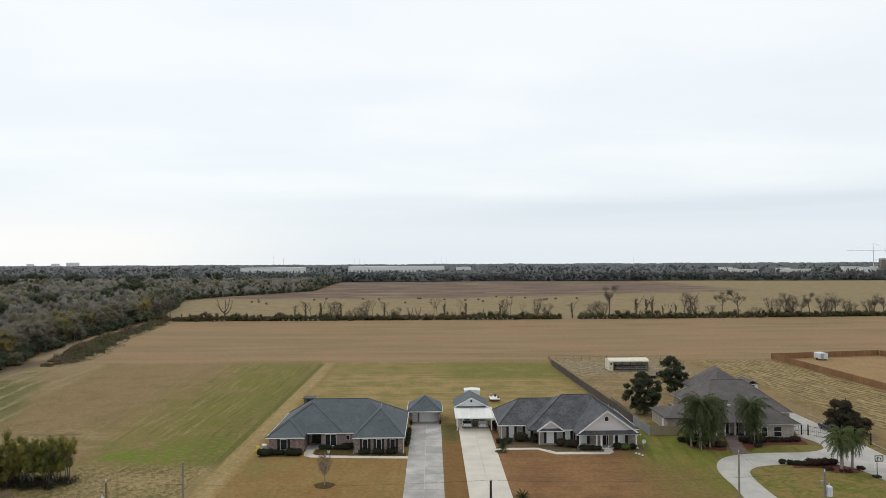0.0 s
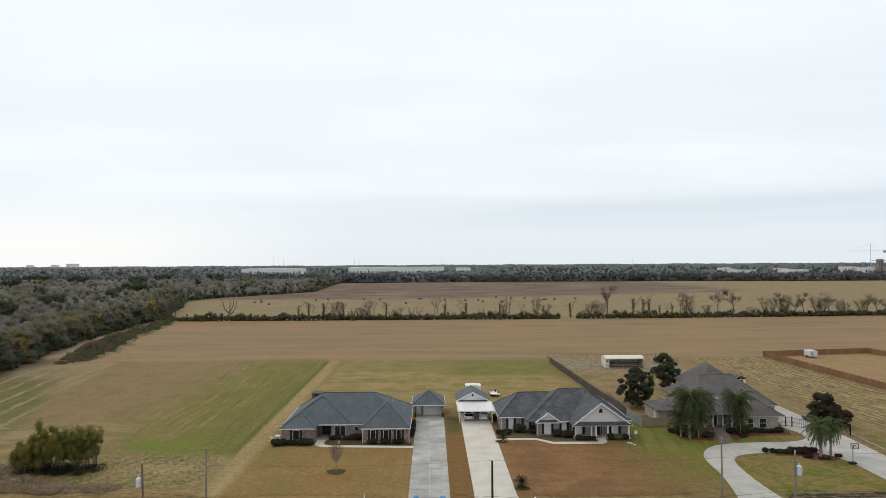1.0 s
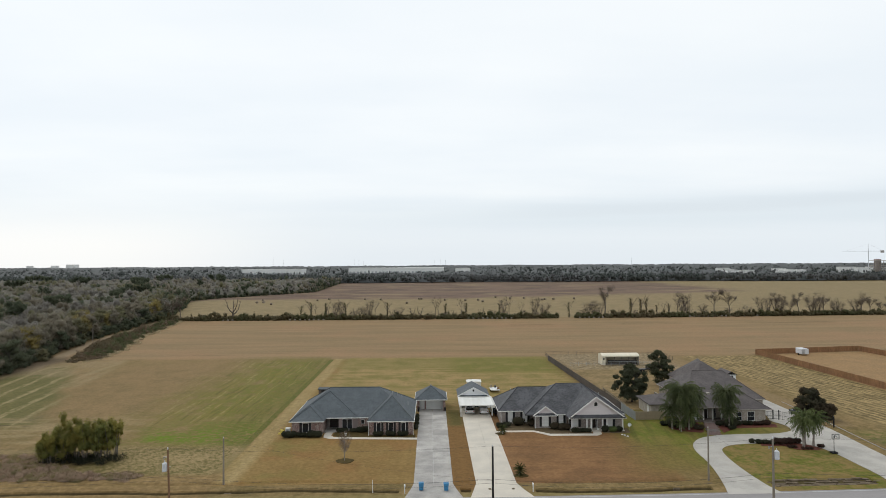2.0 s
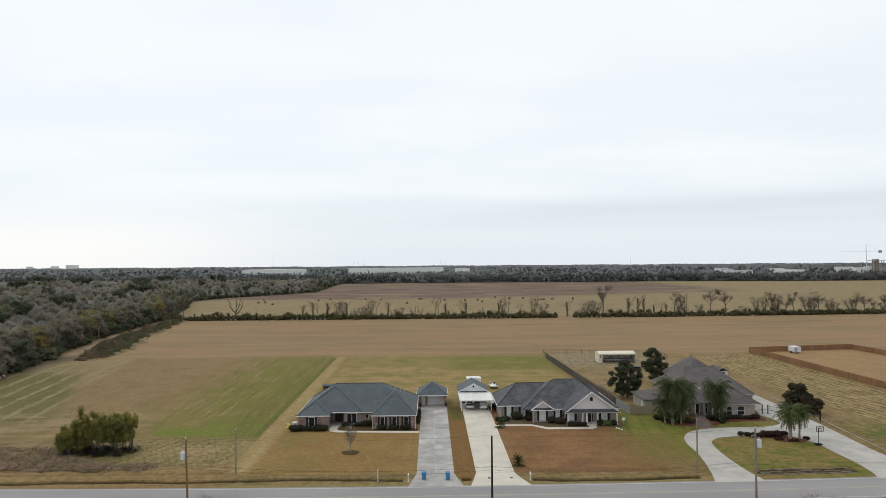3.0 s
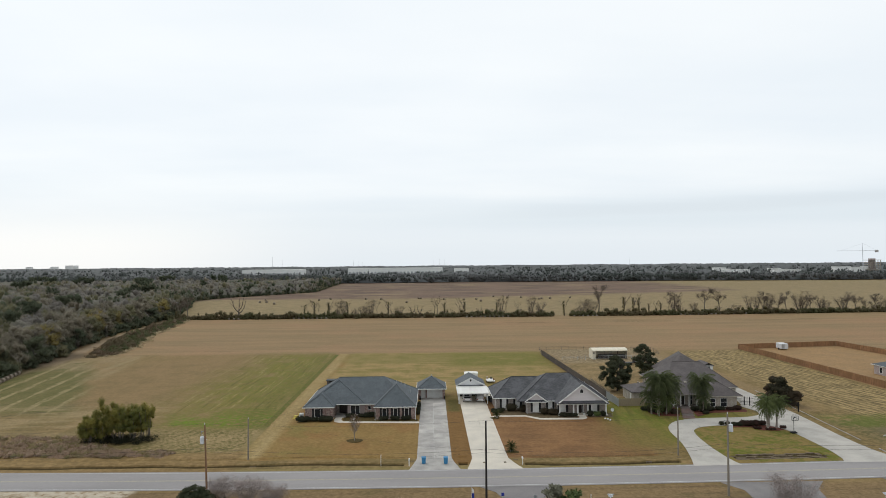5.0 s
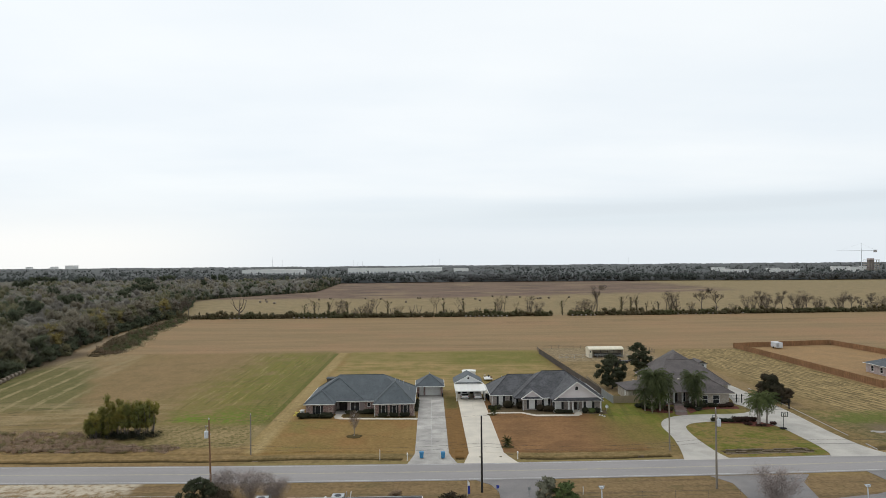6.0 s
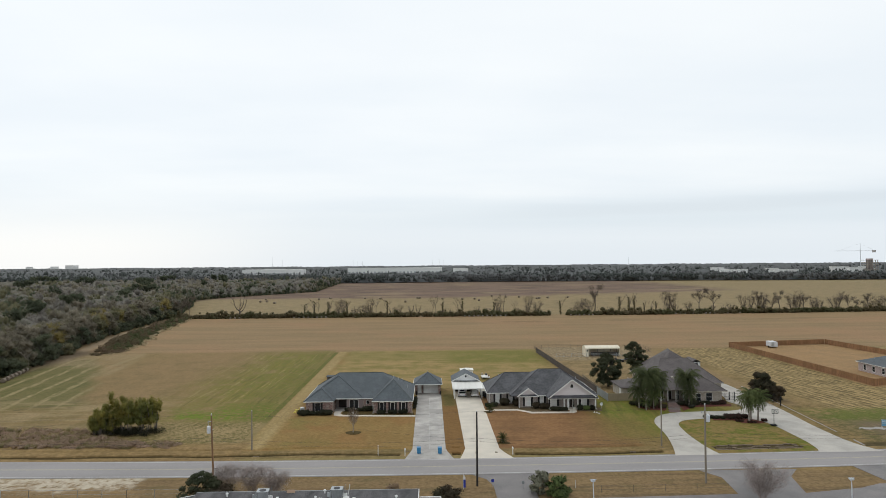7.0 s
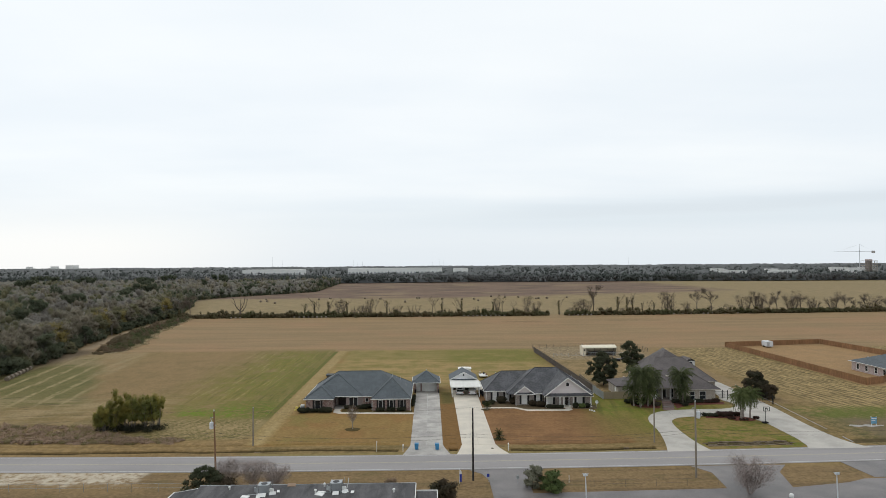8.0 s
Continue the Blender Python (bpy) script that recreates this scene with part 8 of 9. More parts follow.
    bed([(54.3, 108.4), (55.4, 109.4), (58.2, 111.6), (63.0, 112.0), (66.6, 111.9), (67.4, 114.0), (66.6, 115.0), (59.2, 115.0), (59.0, 118.0), (56.0, 116.5)], "mulch")
    palm((46.9, 110.9, 0.04), 7.0, 4.4, 81, "tall queen palm with drooping grey-green fronds", 88, droop=1.3, trunk=0.22)
    palm((49.6, 113.6, 0.04), 5.5, 4.2, 82, "tall queen palm with drooping grey-green fronds", 80, droop=1.3, trunk=0.2)
    palm((56.9, 113.3, 0.04), 6.0, 3.9, 83, "queen palm with drooping fronds beside the porch", 88, droop=1.3, trunk=0.21)
    palm((45.6, 111.6, 0.04), 3.6, 3.2, 86, "half-grown queen palm under the tall ones", 46, droop=1.3, trunk=0.15, lean=-0.2)
    palm((48.6, 110.9, 0.04), 2.9, 2.8, 87, "half-grown queen palm under the tall ones", 40, leaf="leaf_palm_pale", droop=1.2, trunk=0.14, lean=0.1)
    palm((57.0, 112.0, 0.04), 3.0, 2.4, 88, "half-grown queen palm beside the porch bed", 40, droop=1.3, trunk=0.14, lean=0.1)
    palm((46.5, 109.6, 0.04), 1.3, 1.5, 85, "small pale palm in front of a tall one", 22, leaf="leaf_palm_pale", trunk=0.12, droop=0.9, lean=0.0)
    bed([(61.0, 99.6), (62.0, 97.3), (65.2, 96.9), (67.2, 98.0), (66.4, 100.8), (63.0, 101.4), (57.6, 101.2), (57.0, 99.8)], "mulch")
    for k, (x, y, hh, ln) in enumerate(((63.6, 98.1, 4.3, -0.2), (65.9, 99.1, 4.6, 0.3), (64.8, 99.8, 4.8, 0.0))):
        palm((x, y, 0.04), hh, 2.9, 90 + k, "queen palm in a clump on the round lawn", 48, droop=1.3, leaf="leaf_palm_pale", trunk=0.17, lean=ln, group="palm clump")
    for k, (x, y, w, d, h, leaf) in enumerate(((61.4, 100.6, 3.4, 1.3, 1.15, "leaf_red"), (63.6, 101.0, 2.2, 1.0, 0.9, "leaf_red"), (56.2, 101.6, 0.9, 0.9, 0.75, "leaf_bush"), (57.3, 101.3, 0.9, 0.9, 0.75, "leaf_bush"), (58.3, 100.9, 0.9, 0.9, 0.75, "leaf_bush"),
                                               (59.3, 100.6, 0.9, 0.9, 0.75, "leaf_bush"), (66.8, 98.4, 0.9, 0.8, 0.6, "leaf_red"), (61.7, 98.4, 1.4, 0.8, 0.45, "leaf_red"), (63.8, 97.4, 1.6, 0.8, 0.4, "leaf_red"),
                                               (61.6, 113.9, 1.9, 1.2, 0.9, "leaf_bush"), (63.7, 113.6, 1.6, 1.1, 0.8, "leaf_red"), (65.4, 113.9, 1.5, 1.2, 1.0, "leaf_red"), (59.4, 113.6, 1.4, 1.2, 1.0, "leaf_bush"),
                                               (47.5, 115.5, 2.4, 1.4, 1.2, "leaf_bush"), (50.6, 115.8, 1.8, 1.3, 1.2, "leaf_bush"), (45.4, 114.4, 2.0, 1.4, 1.0, "leaf_bush"), (55.8, 113.4, 1.5, 1.2, 1.0, "leaf_bush"), (46.6, 112.4, 2.6, 1.8, 1.9, "leaf_bush"), (48.9, 112.2, 2.4, 1.6, 1.6, "leaf_mag"), (57.6, 112.4, 2.4, 1.6, 1.9, "leaf_bush"), (50.6, 111.0, 1.8, 1.2, 1.0, "leaf_mag"), (57.0, 110.6, 1.2, 1.0, 0.8, "leaf_bush"))):
        shrub(x, y, w, d, h, leaf, "rounded dark shrub in a red-brown mulch bed", 100 + k, group="drive shrubs", n=int(1000 * max(w, h)))
    leafy_tree((45.3, 135.6, 0), 8.8, 8.6, 111, "dense dark evergreen oak behind the fence", "leaf_dark", 24000, 0.30, 0.12, clumps=96, belly=0.36)
    leafy_tree((59.6, 155.0, 0), 9.0, 7.4, 112, "dark evergreen tree with an airy crown", "leaf_dark", 14000, 0.32, 0.10, clumps=60, belly=0.38, lean=(-1.2, 0.0))
    leafy_tree((77.4, 119.4, 0), 6.0, 6.0, 113, "rounded dark magnolia beside the gate", "leaf_mag", 17000, 0.28, 0.06, clumps=54)
    leafy_tree((79.4, 117.6, 0), 3.9, 4.2, 114, "low dark magnolia beside the gate", "leaf_mag", 10000, 0.28, 0.03, clumps=36)


def many_stemmed(name, at, h, w, seed, label, leaf, bark, group="", stems=6, per=46, size=0.30, thin=0.45, low=0.18, puff=0.75, fan=0.32):
    """Several stems fanning from one foot, with leaves or twigs from low down to the top."""
    rng, nr = random.Random(seed), np.random.default_rng(seed)
    t = thing(name, at, label, "tree", group)
    g, tips = Geo(), []
    for s in range(stems):
        a = 2 * math.pi * s / stems + rng.uniform(-0.4, 0.4)
        reach = w * fan * rng.uniform(0.5, 1.25)
        top = Vector((math.cos(a) * reach, math.sin(a) * reach, h * rng.uniform(0.72, 0.95)))
        b0 = Vector((math.cos(a) * 0.2, math.sin(a) * 0.2, -0.1))
        mid = b0.lerp(top, 0.5) + Vector((rng.uniform(-0.3, 0.3), rng.uniform(-0.3, 0.3), h * 0.05))
        r = 0.0095 * h
        g.tube([b0, mid, top], [r * 1.2, r * 0.8, r * 0.35], 5, caps=False)
        for j in range(9):
            u = rng.uniform(0.15, 1)
            p = b0.lerp(mid, u * 2) if u < 0.5 else mid.lerp(top, u * 2 - 1)
            q = p + Vector((rng.uniform(-1, 1) * w * 0.22, rng.uniform(-1, 1) * w * 0.22, rng.uniform(0.2, 0.16 * h)))
            g.tube([p, q], [0.025, 0.01], 3, caps=False)
            tips += [q, p.lerp(q, 0.5)]
    child("trunk", mesh_of("trunk", g, bark), t)
    pts = np.array([tuple(p) for p in tips if h * low < p.z < h * 0.97])
    tri = scatter(nr, pts, np.tile((puff, puff, puff), (len(pts), 1)), per, size, 0.05, thin)
    tri[:, 2] = np.maximum(tri[:, 2], 0.02)
    child("crown", cloud_mesh("crown", tri, leaf), t)
    return t


def build_willows():
    """The thicket of willows in the meadow."""
    spots = ((-66.4, 94.6, 4.8, 4.0, 40), (-65.0, 94.0, 6.3, 4.0, 42), (-63.0, 94.8, 6.0, 4.4, 42), (-61.0, 95.6, 8.4, 4.4, 44), (-59.2, 95.2, 7.4, 4.2, 40),
             (-57.2, 96.0, 8.2, 4.6, 30), (-55.6, 96.6, 7.2, 4.6, 24), (-63.6, 97.0, 6.0, 4.4, 40), (-58.4, 98.4, 7.2, 5.0, 34), (-54.8, 97.8, 6.2, 4.6, 22))
    for k, (x, y, h, w, per) in enumerate(spots):
        x, h = -60.6 + (x + 60.6) * 0.88, h * (0.92 + 0.1 * math.sin(k * 2.3))
        rng, nr = random.Random(200 + k), np.random.default_rng(200 + k)
        t = thing("willow", (x, y, 0), "slender willow with thin yellow-green winter leaves", "tree", "willow thicket")
        g, cs, rs = Geo(), [], []
        for j in range(5):
            a = j * 1.257 + rng.uniform(-0.5, 0.5)
            reach = w * rng.uniform(0.12, 0.42)
            top = Vector((math.cos(a) * reach, math.sin(a) * reach, h * rng.uniform(0.66, 0.86)))
            foot = Vector((math.cos(a) * 0.2, math.sin(a) * 0.2, -0.1))
            g.tube([foot, foot.lerp(top, 0.5) + Vector((rng.uniform(-0.2, 0.2), rng.uniform(-0.2, 0.2), 0.3)), top], [0.075, 0.05, 0.02], 5, caps=False)
            for u in (0.45, 0.6, 0.75, 0.9, 1.0):
                p = foot.lerp(top, u) + Vector((rng.uniform(-0.7, 0.7), rng.uniform(-0.7, 0.7), rng.uniform(-0.2, 0.4)))
                r = rng.uniform(0.45, 0.85) * (1.15 - 0.3 * u)
                cs.append(tuple(p))
                rs.append((r, r, r * rng.uniform(1.2, 1.8)))
        child("trunk", mesh_of("trunk", g, "bark"), t)
        child("crown", cloud_mesh("crown", sprays(nr, np.array(cs), np.array(rs), per * 3, 0.32, 0.14, 0.6, 0.55), "leaf_willow"), t)
        child("inner_crown", core_mesh("inner_crown", nr, np.array(cs), np.array(rs), "leaf_willow", 0.6), t)
    nr = np.random.default_rng(17)
    n = 60
    cs = np.stack([nr.uniform(-66, -54.0, n), nr.uniform(93.4, 98.0, n), np.full(n, 0.5)], 1)
    solo_cloud("thicket_undergrowth", scatter(nr, cs, np.tile((1.1, 1.0, 0.7), (n, 1)), 120, 0.28, 0.2, 0.6), "leaf_bush", "dark tangled undergrowth below the willows", "undergrowth")
    # dead reeds and weeds along the ditch side of the meadow: soft mounds under leaning stalks
    cs, rs = [], []
    for _ in range(1500):
        x = nr.uniform(-140, -47)
        deep = 3.0 + 9.0 * min(max((-58 - x) / 14, 0), 1)
        y = 86.6 + bend(x) - 1.4 + nr.random() ** 1.2 * deep + 0.5 * math.sin(x * 0.7)
        if x > -55 and nr.random() < 0.6:
            continue
        h = nr.uniform(0.35, 0.85) * (1 + 0.4 * math.sin(x * 0.31) * math.cos(y * 0.8)) * (0.6 if x > -55 else 1)
        cs.append((x, y, h * 0.45))
        rs.append((nr.uniform(0.5, 1.1), nr.uniform(0.5, 1.0), h * 0.75))
    cs, rs = np.array(cs), np.array(rs)
    brown = nr.random(len(cs)) < 0.72
    for pick, mat, lab in ((brown, "reed", "strip of dry brown reeds and weeds along the verge"), (~brown, "weed_olive", "olive weeds among the dry reeds along the verge")):
        thicket("dead_reeds", nr, cs[pick] - (0, 0, 0.15), rs[pick], 46, 0.30, mat, lab, "reeds", 0.16, 0.72, foot=True, core=0.7)


def solo_cloud(name, tri, mat, label, category):
    ob = new(name, cloud_mesh(name, tri, mat))
    return tagged(ob, label, category, kind="stuff")


def build_near_plants():
    many_stemmed("crape_myrtle", (-26.8, 62.6, 0), 3.8, 6.2, 301, "spreading leafless crape myrtle with pale twigs", "twig_pink", "twig_pink", "crape myrtles", 9, 60, 0.5, 0.05, 0.15, 0.75)
    many_stemmed("crape_myrtle", (-30.8, 63.0, 0), 3.7, 5.4, 302, "spreading leafless crape myrtle with pale twigs", "twig_pink", "twig_pink", "crape myrtles", 8, 60, 0.5, 0.05, 0.15, 0.75)
    many_stemmed("crape_myrtle", (44.4, 57.0, 0), 5.0, 6.4, 303, "large leafless crape myrtle beside the car park", "twig_pink", "twig_pink", "crape myrtles", 12, 60, 0.55, 0.05, 0.22, 0.85)
    many_stemmed("crape_myrtle", (-23.4, 62.2, 0), 3.2, 4.6, 305, "spreading leafless crape myrtle with pale twigs", "twig_pink", "twig_pink", "crape myrtles", 8, 60, 0.5, 0.05, 0.15, 0.75)
    bare_tree((-6.5, 59.5, 0), 1.7, 304, "low leafless straw-coloured shrub on the verge", twigs=300, spread=1.2, r=0.04, mat="reed", twig="reed", twig_len=0.5, levels=2, kids=4, reach=0.5, start=0.02)
    leafy_tree((-33.6, 60.4, 0), 3.8, 5.4, 311, "dense dark evergreen bush beside a pole", "leaf_dark", 7500, 0.22, 0.02, "evergreen_bush", clumps=44, belly=0.3, lean=(0.9, 0.0))
    leafy_tree((-29.4, 58.6, 0), 2.4, 4.0, 312, "low dark twiggy bush behind the flat roof", "leaf_mag", 2500, 0.2, 0.02, "evergreen_bush", clumps=20)
    leafy_tree((14.2, 60.6, 0), 3.3, 3.4, 313, "grey-olive leafy shrub beside the side street", "leaf_olive_bush", 4200, 0.2, 0.02, "leafy_shrub", clumps=24)
    leafy_tree((16.8, 59.6, 0), 2.5, 3.6, 314, "rounded green shrub beside the side street", "leaf_green", 5200, 0.2, 0.0, "leafy_shrub", clumps=26)
    leafy_tree((1.2, 56.4, 0), 2.6, 4.2, 315, "dark twiggy bush beside the flat-roofed building", "leaf_mag", 3200, 0.22, 0.0, "leafy_shrub", clumps=22)


# ---------------------------------------------------------------- hedgerow and woods
def wood_edge(y):
    """Where the left-hand wood begins, by distance."""
    return float(np.interp(y, (60, 150, 181, 208, 259, 302, 363, 449, 545, 589, 648, 695, 830, 961, 1100), (-112, -123.5, -129.5, -134, -147, -152, -158, -181, -213, -199, -158, -131, -138, -143, -150)))


def build_hedgerow():
    nr = np.random.default_rng(51)
    cs, rs = [], []
    x = -158.0
    while x < 560:
        y = 354 + (0.05 * (x - 130) if x > 130 else 0.0) + nr.normal(0, 1.0)
        if not 71.5 < x < 82.5:
            h = nr.uniform(1.1, 2.1) * (1.6 if nr.random() < 0.22 else 1)
            cs.append((x, y, h * 0.62))
            rs.append((nr.uniform(1.2, 2.6), 1.8, h * (1.25 if x < -78 else 1.0)))
        x += nr.uniform(0.4, 1.0) if x < 270 else nr.uniform(0.6, 1.4)
    cs, rs = heads(nr, np.concatenate([np.array(cs), np.array(rs)[:, [0, 2]]], 1), 4)
    rs *= (1.5, 1.5, 1.1)
    cs[:, 2] = np.maximum(cs[:, 2], rs[:, 2] * 0.3)
    thicket("field_hedge", nr, cs, rs, 24, 0.46, "hedge", "low tangled dark hedge of brambles between fields", "hedge", 0.28, 0.8, foot=True)
    lab = "leafless tree standing in the field hedge"

    def forked(seed):
        """A dead tree: a short thick trunk that splits into a few crooked limbs with broken ends."""
        rg = random.Random(seed)
        t = thing("bare_tree", (0, 0, -60), "dead forked tree with broken limbs in the field hedge", "tree", "hedgerow trees")
        g = Geo().tube([(0, 0, -0.1), (0.1, 0, 1.2), (0, 0.1, 2.4)], [0.42, 0.34, 0.32], 7)
        for j in range(4):
            a = j * 1.57 + rg.uniform(-0.4, 0.4)
            out = Vector((math.cos(a), math.sin(a), 0))
            p0 = Vector((0, 0.1, 2.0 + 0.3 * j))
            p1 = p0 + out * rg.uniform(1.4, 2.2) + Vector((0, 0, rg.uniform(1.6, 2.6)))
            p2 = p1 + out * rg.uniform(0.3, 1.4) + Vector((0, 0, rg.uniform(1.8, 3.2)))
            p2.z = min(p2.z, 9.6)
            g.tube([p0, p0.lerp(p1, 0.5) + out * 0.3, p1, p2], [0.26, 0.2, 0.16, 0.06], 5)
            for q in (p0.lerp(p1, 0.7), p1, p1.lerp(p2, 0.5), p1.lerp(p2, 0.8)):
                d = Vector((rg.uniform(-1, 1), rg.uniform(-1, 1), rg.uniform(0.3, 1.2))) * rg.uniform(0.8, 1.7)
                g.tube([q, q + d * 0.5 + Vector((0, 0, 0.2)), q + d], [0.09, 0.06, 0.025], 4)
        child("trunk", mesh_of("trunk", g, "bark_hedge"), t)
        return t

    protos = {
        "fan": many_stemmed("bare_tree", (0, 0, -60), 10, 6.5, 502, lab, "twig", "bark_hedge", "hedgerow trees", 6, 32, 0.5, 0.12, 0.1, 0.9, 0.34),
        "bush": many_stemmed("bare_tree", (0, 0, -60), 10, 8.5, 505, lab, "twig", "bark_hedge", "hedgerow trees", 9, 28, 0.5, 0.12, 0.05, 1.0, 0.42),
        "head": bare_tree((0, 0, -60), 10, 507, "leafless tree with a rounded twiggy head in the field hedge", 420, 0.55, 0.2, "bark_hedge", twig_len=0.6, levels=3, kids=3, group="hedgerow trees", reach=0.8, start=0.42),
        "wide": bare_tree((0, 0, -60), 10, 509, "leafless spreading tree in the field hedge", 420, 0.85, 0.17, "bark_hedge", twig_len=0.6, levels=3, kids=4, group="hedgerow trees", reach=0.8, start=0.28),
        "fork": forked(512),
        "thin": bare_tree((0, 0, -60), 10, 514, "thin leafless trunk standing in the field hedge", 90, 0.42, 0.15, "bark_hedge", twig_len=0.5, levels=2, kids=3, group="hedgerow trees", reach=0.4, start=0.35),
        "ivy": bare_tree((0, 0, -60), 10, 516, "ivy-grown bare trunk standing in the field hedge", 60, 0.55, 0.17, "bark_hedge", twig_len=0.5, levels=2, kids=3, group="hedgerow trees", reach=0.45, start=0.5),
    }
    cs = np.array([(0.25 * math.sin(k * 2.1), 0.25 * math.cos(k * 1.7), 0.7 + k * 0.55) for k in range(14)])
    rs = np.array([(0.62 - 0.03 * k, 0.62 - 0.03 * k, 0.55) for k in range(14)])
    child("ivy", cloud_mesh("ivy", sprays(nr, cs, rs, 60, 0.3, 0.3, 0.6, 0.5), "hedge"), protos["ivy"])
    rng = random.Random(9)
    known = (("ivy", (-77.1, 9.7), (-71.2, 11.8), (-62.4, 11.2), (-50.9, 11.7), (-27.1, 11.5), (7.0, 10.2), (18.8, 10.7), (38.2, 10.0), (78.9, 10.5), (114.9, 13.1), (120.5, 12.7), (124.4, 12.3), (130.9, 8.1), (137.7, 8.7)),
             ("thin", (-68.0, 8.6), (-60.6, 8.5), (-33.8, 10.5), (1.0, 11.5), (2.6, 11.9), (16.1, 10.7), (44.2, 12.8), (51.3, 8.7), (134.0, 8.4), (143.0, 12.1)),
             ("fan", (-57.3, 10.7), (-53.6, 10.6), (-37.6, 11.6), (40.3, 11.1), (58.2, 12.7), (93.4, 10.4), (145.9, 14.9), (149.4, 12.8), (193.2, 11.7), (198.3, 11.2), (207.0, 12.2)),
             ("bush", (-40.5, 8.2), (-19.9, 7.2), (63.7, 9.3), (90.0, 9.1), (96.2, 10.4), (158.6, 7.8), (185.2, 6.2), (203.4, 12.0), (224.5, 12.1), (228.0, 11.0), (239.9, 9.8), (242.8, 7.7), (253.2, 10.4)),
             ("head", (100.0, 18.0), (165.4, 15.4), (174.5, 14.6), (203.4, 13.0), (217.2, 12.8), (-146.0, 9.6)),
             ("wide", (232.6, 13.4), (256.2, 11.5), (261.4, 12.4), (212.1, 10.1), (-151.0, 10.5)),
             ("fork", (-116.0, 12.0), (-45.6, 7.9), (-42.9, 8.6), (-24.2, 7.2), (-12.4, 8.7), (-8.1, 8.7), (27.9, 7.4), (11.8, 5.9), (180.8, 6.2), (109.3, 6.2)))
    spots = [(kind, x, h) for kind, *at in known for x, h in at]
    spots += [(rng.choice(("fan", "bush", "bush", "wide", "head", "ivy")), x + rng.uniform(-1.5, 1.5), rng.uniform(7, 13.5)) for x in np.arange(267, 470, 4.2)]
    spots += [(rng.choice(("bush", "thin", "fork")), x, rng.uniform(3.2, 5.5)) for x in list(np.arange(-74, 68, 9.0)) + list(np.arange(86, 190, 8.0))]
    for kind, x, h in spots:
        y = 356 + (0.05 * (x - 130) if x > 130 else 0.0) + rng.uniform(-0.8, 1.6)
        t = copy_thing(protos[kind], pose(x, y, 0, rng.uniform(-4, 4), rng.uniform(-5, 5), rng.uniform(0, 360)))
        s = h / (7.4 if x < -110 else 10)
        t.scale = (s, s, s)
    for p in protos.values():
        for o in (*p.children_recursive, p):
            bpy.data.objects.remove(o)
    # round bales: a row along the foot of the hedge, others lying in the pasture beyond
    g = Geo().tube([(-0.75, 0, 0), (-0.7, 0, 0), (0.7, 0, 0), (0.75, 0, 0)], [0.6, 0.75, 0.75, 0.6], 14)
    pale, brown = mesh_of("hay_bale", g, "bale_pale"), mesh_of("hay_bale", g, "hay")

    def lay(x, y, turn, me, s, label, group):
        o = new("hay_bale", me)
        o.matrix_world = pose(x, y, 0.75 * s - 0.03, 0, 0, turn)
        o.scale = (s, s, s)
        tagged(o, label, "hay bale", group)

    for x0, x1, y in ((-82, -63, 351.4), (-120, -112, 351.6), (20, 47, 351.2), (84, 99, 351.4), (141, 203, 353.6)):
        for x in np.arange(x0, x1, 2.7):
            lay(x + rng.uniform(-0.2, 0.2), y + (0.05 * (x - 141) if x > 141 else 0) + rng.uniform(-0.2, 0.2), rng.uniform(-12, 12), pale, 0.6, "bleached round hay bale in a row below the hedge", "row of bales by the hedge")
    for x, y in ((-144, 508), (-147, 538), (-139, 510), (-127, 487), (-99, 533), (-91, 546), (-59, 541), (-45, 535), (-21, 490), (-12, 544), (-10, 541), (10, 524), (27, 518), (38, 522), (40, 500), (57, 564), (68, 546), (80, 544), (92, 519), (95, 524), (103, 528), (122, 534)):
        lay(x, y, rng.uniform(0, 180), brown, 1.15, "brown round hay bale lying in the pasture", "bales in the pasture")
    pile = thing("brush_pile", (-147.5, 364.0, 0), "pile of pale dead branches at the end of the hedge", "brush pile")
    for k in range(26):
        a, c = rng.uniform(0, 6.28), Vector((rng.uniform(-150.5, -145.0), rng.uniform(362.6, 366.0), 0.15))
        d = Vector((math.cos(a), math.sin(a) * 0.6, rng.uniform(0.1, 0.6))) * rng.uniform(0.9, 2.2)
        part("branch", Geo().tube([c, c + d * 0.5 + Vector((0, 0, 0.15)), c + d], [0.09, 0.07, 0.03], 5), "palm_bark", pile)


def crown_height(x, y, spacing, seed, low=0.62):
    """Overlapping rounded crowns of uneven height over a plan: 0 to about 1.1."""
    cx, cy = np.floor(x / spacing), np.floor(y / spacing)
    best = np.zeros_like(x)
    for i in (-1, 0, 1):
        for j in (-1, 0, 1):
            a, b = cx + i, cy + j
            h1 = np.modf(np.abs(np.sin(a * 127.1 + b * 311.7 + seed) * 43758.5453))[0]
            h2 = np.modf(np.abs(np.sin(a * 269.5 + b * 183.3 + seed) * 28001.8384))[0]
            h3 = np.modf(np.abs(np.sin(a * 419.2 + b * 371.9 + seed) * 19642.3490))[0]
            d2 = ((x - (a + h1) * spacing) ** 2 + (y - (b + h2) * spacing) ** 2) / spacing ** 2
            best = np.maximum(best, (low + (1.08 - low) * h3) * (1 - 0.75 * d2))
    return best


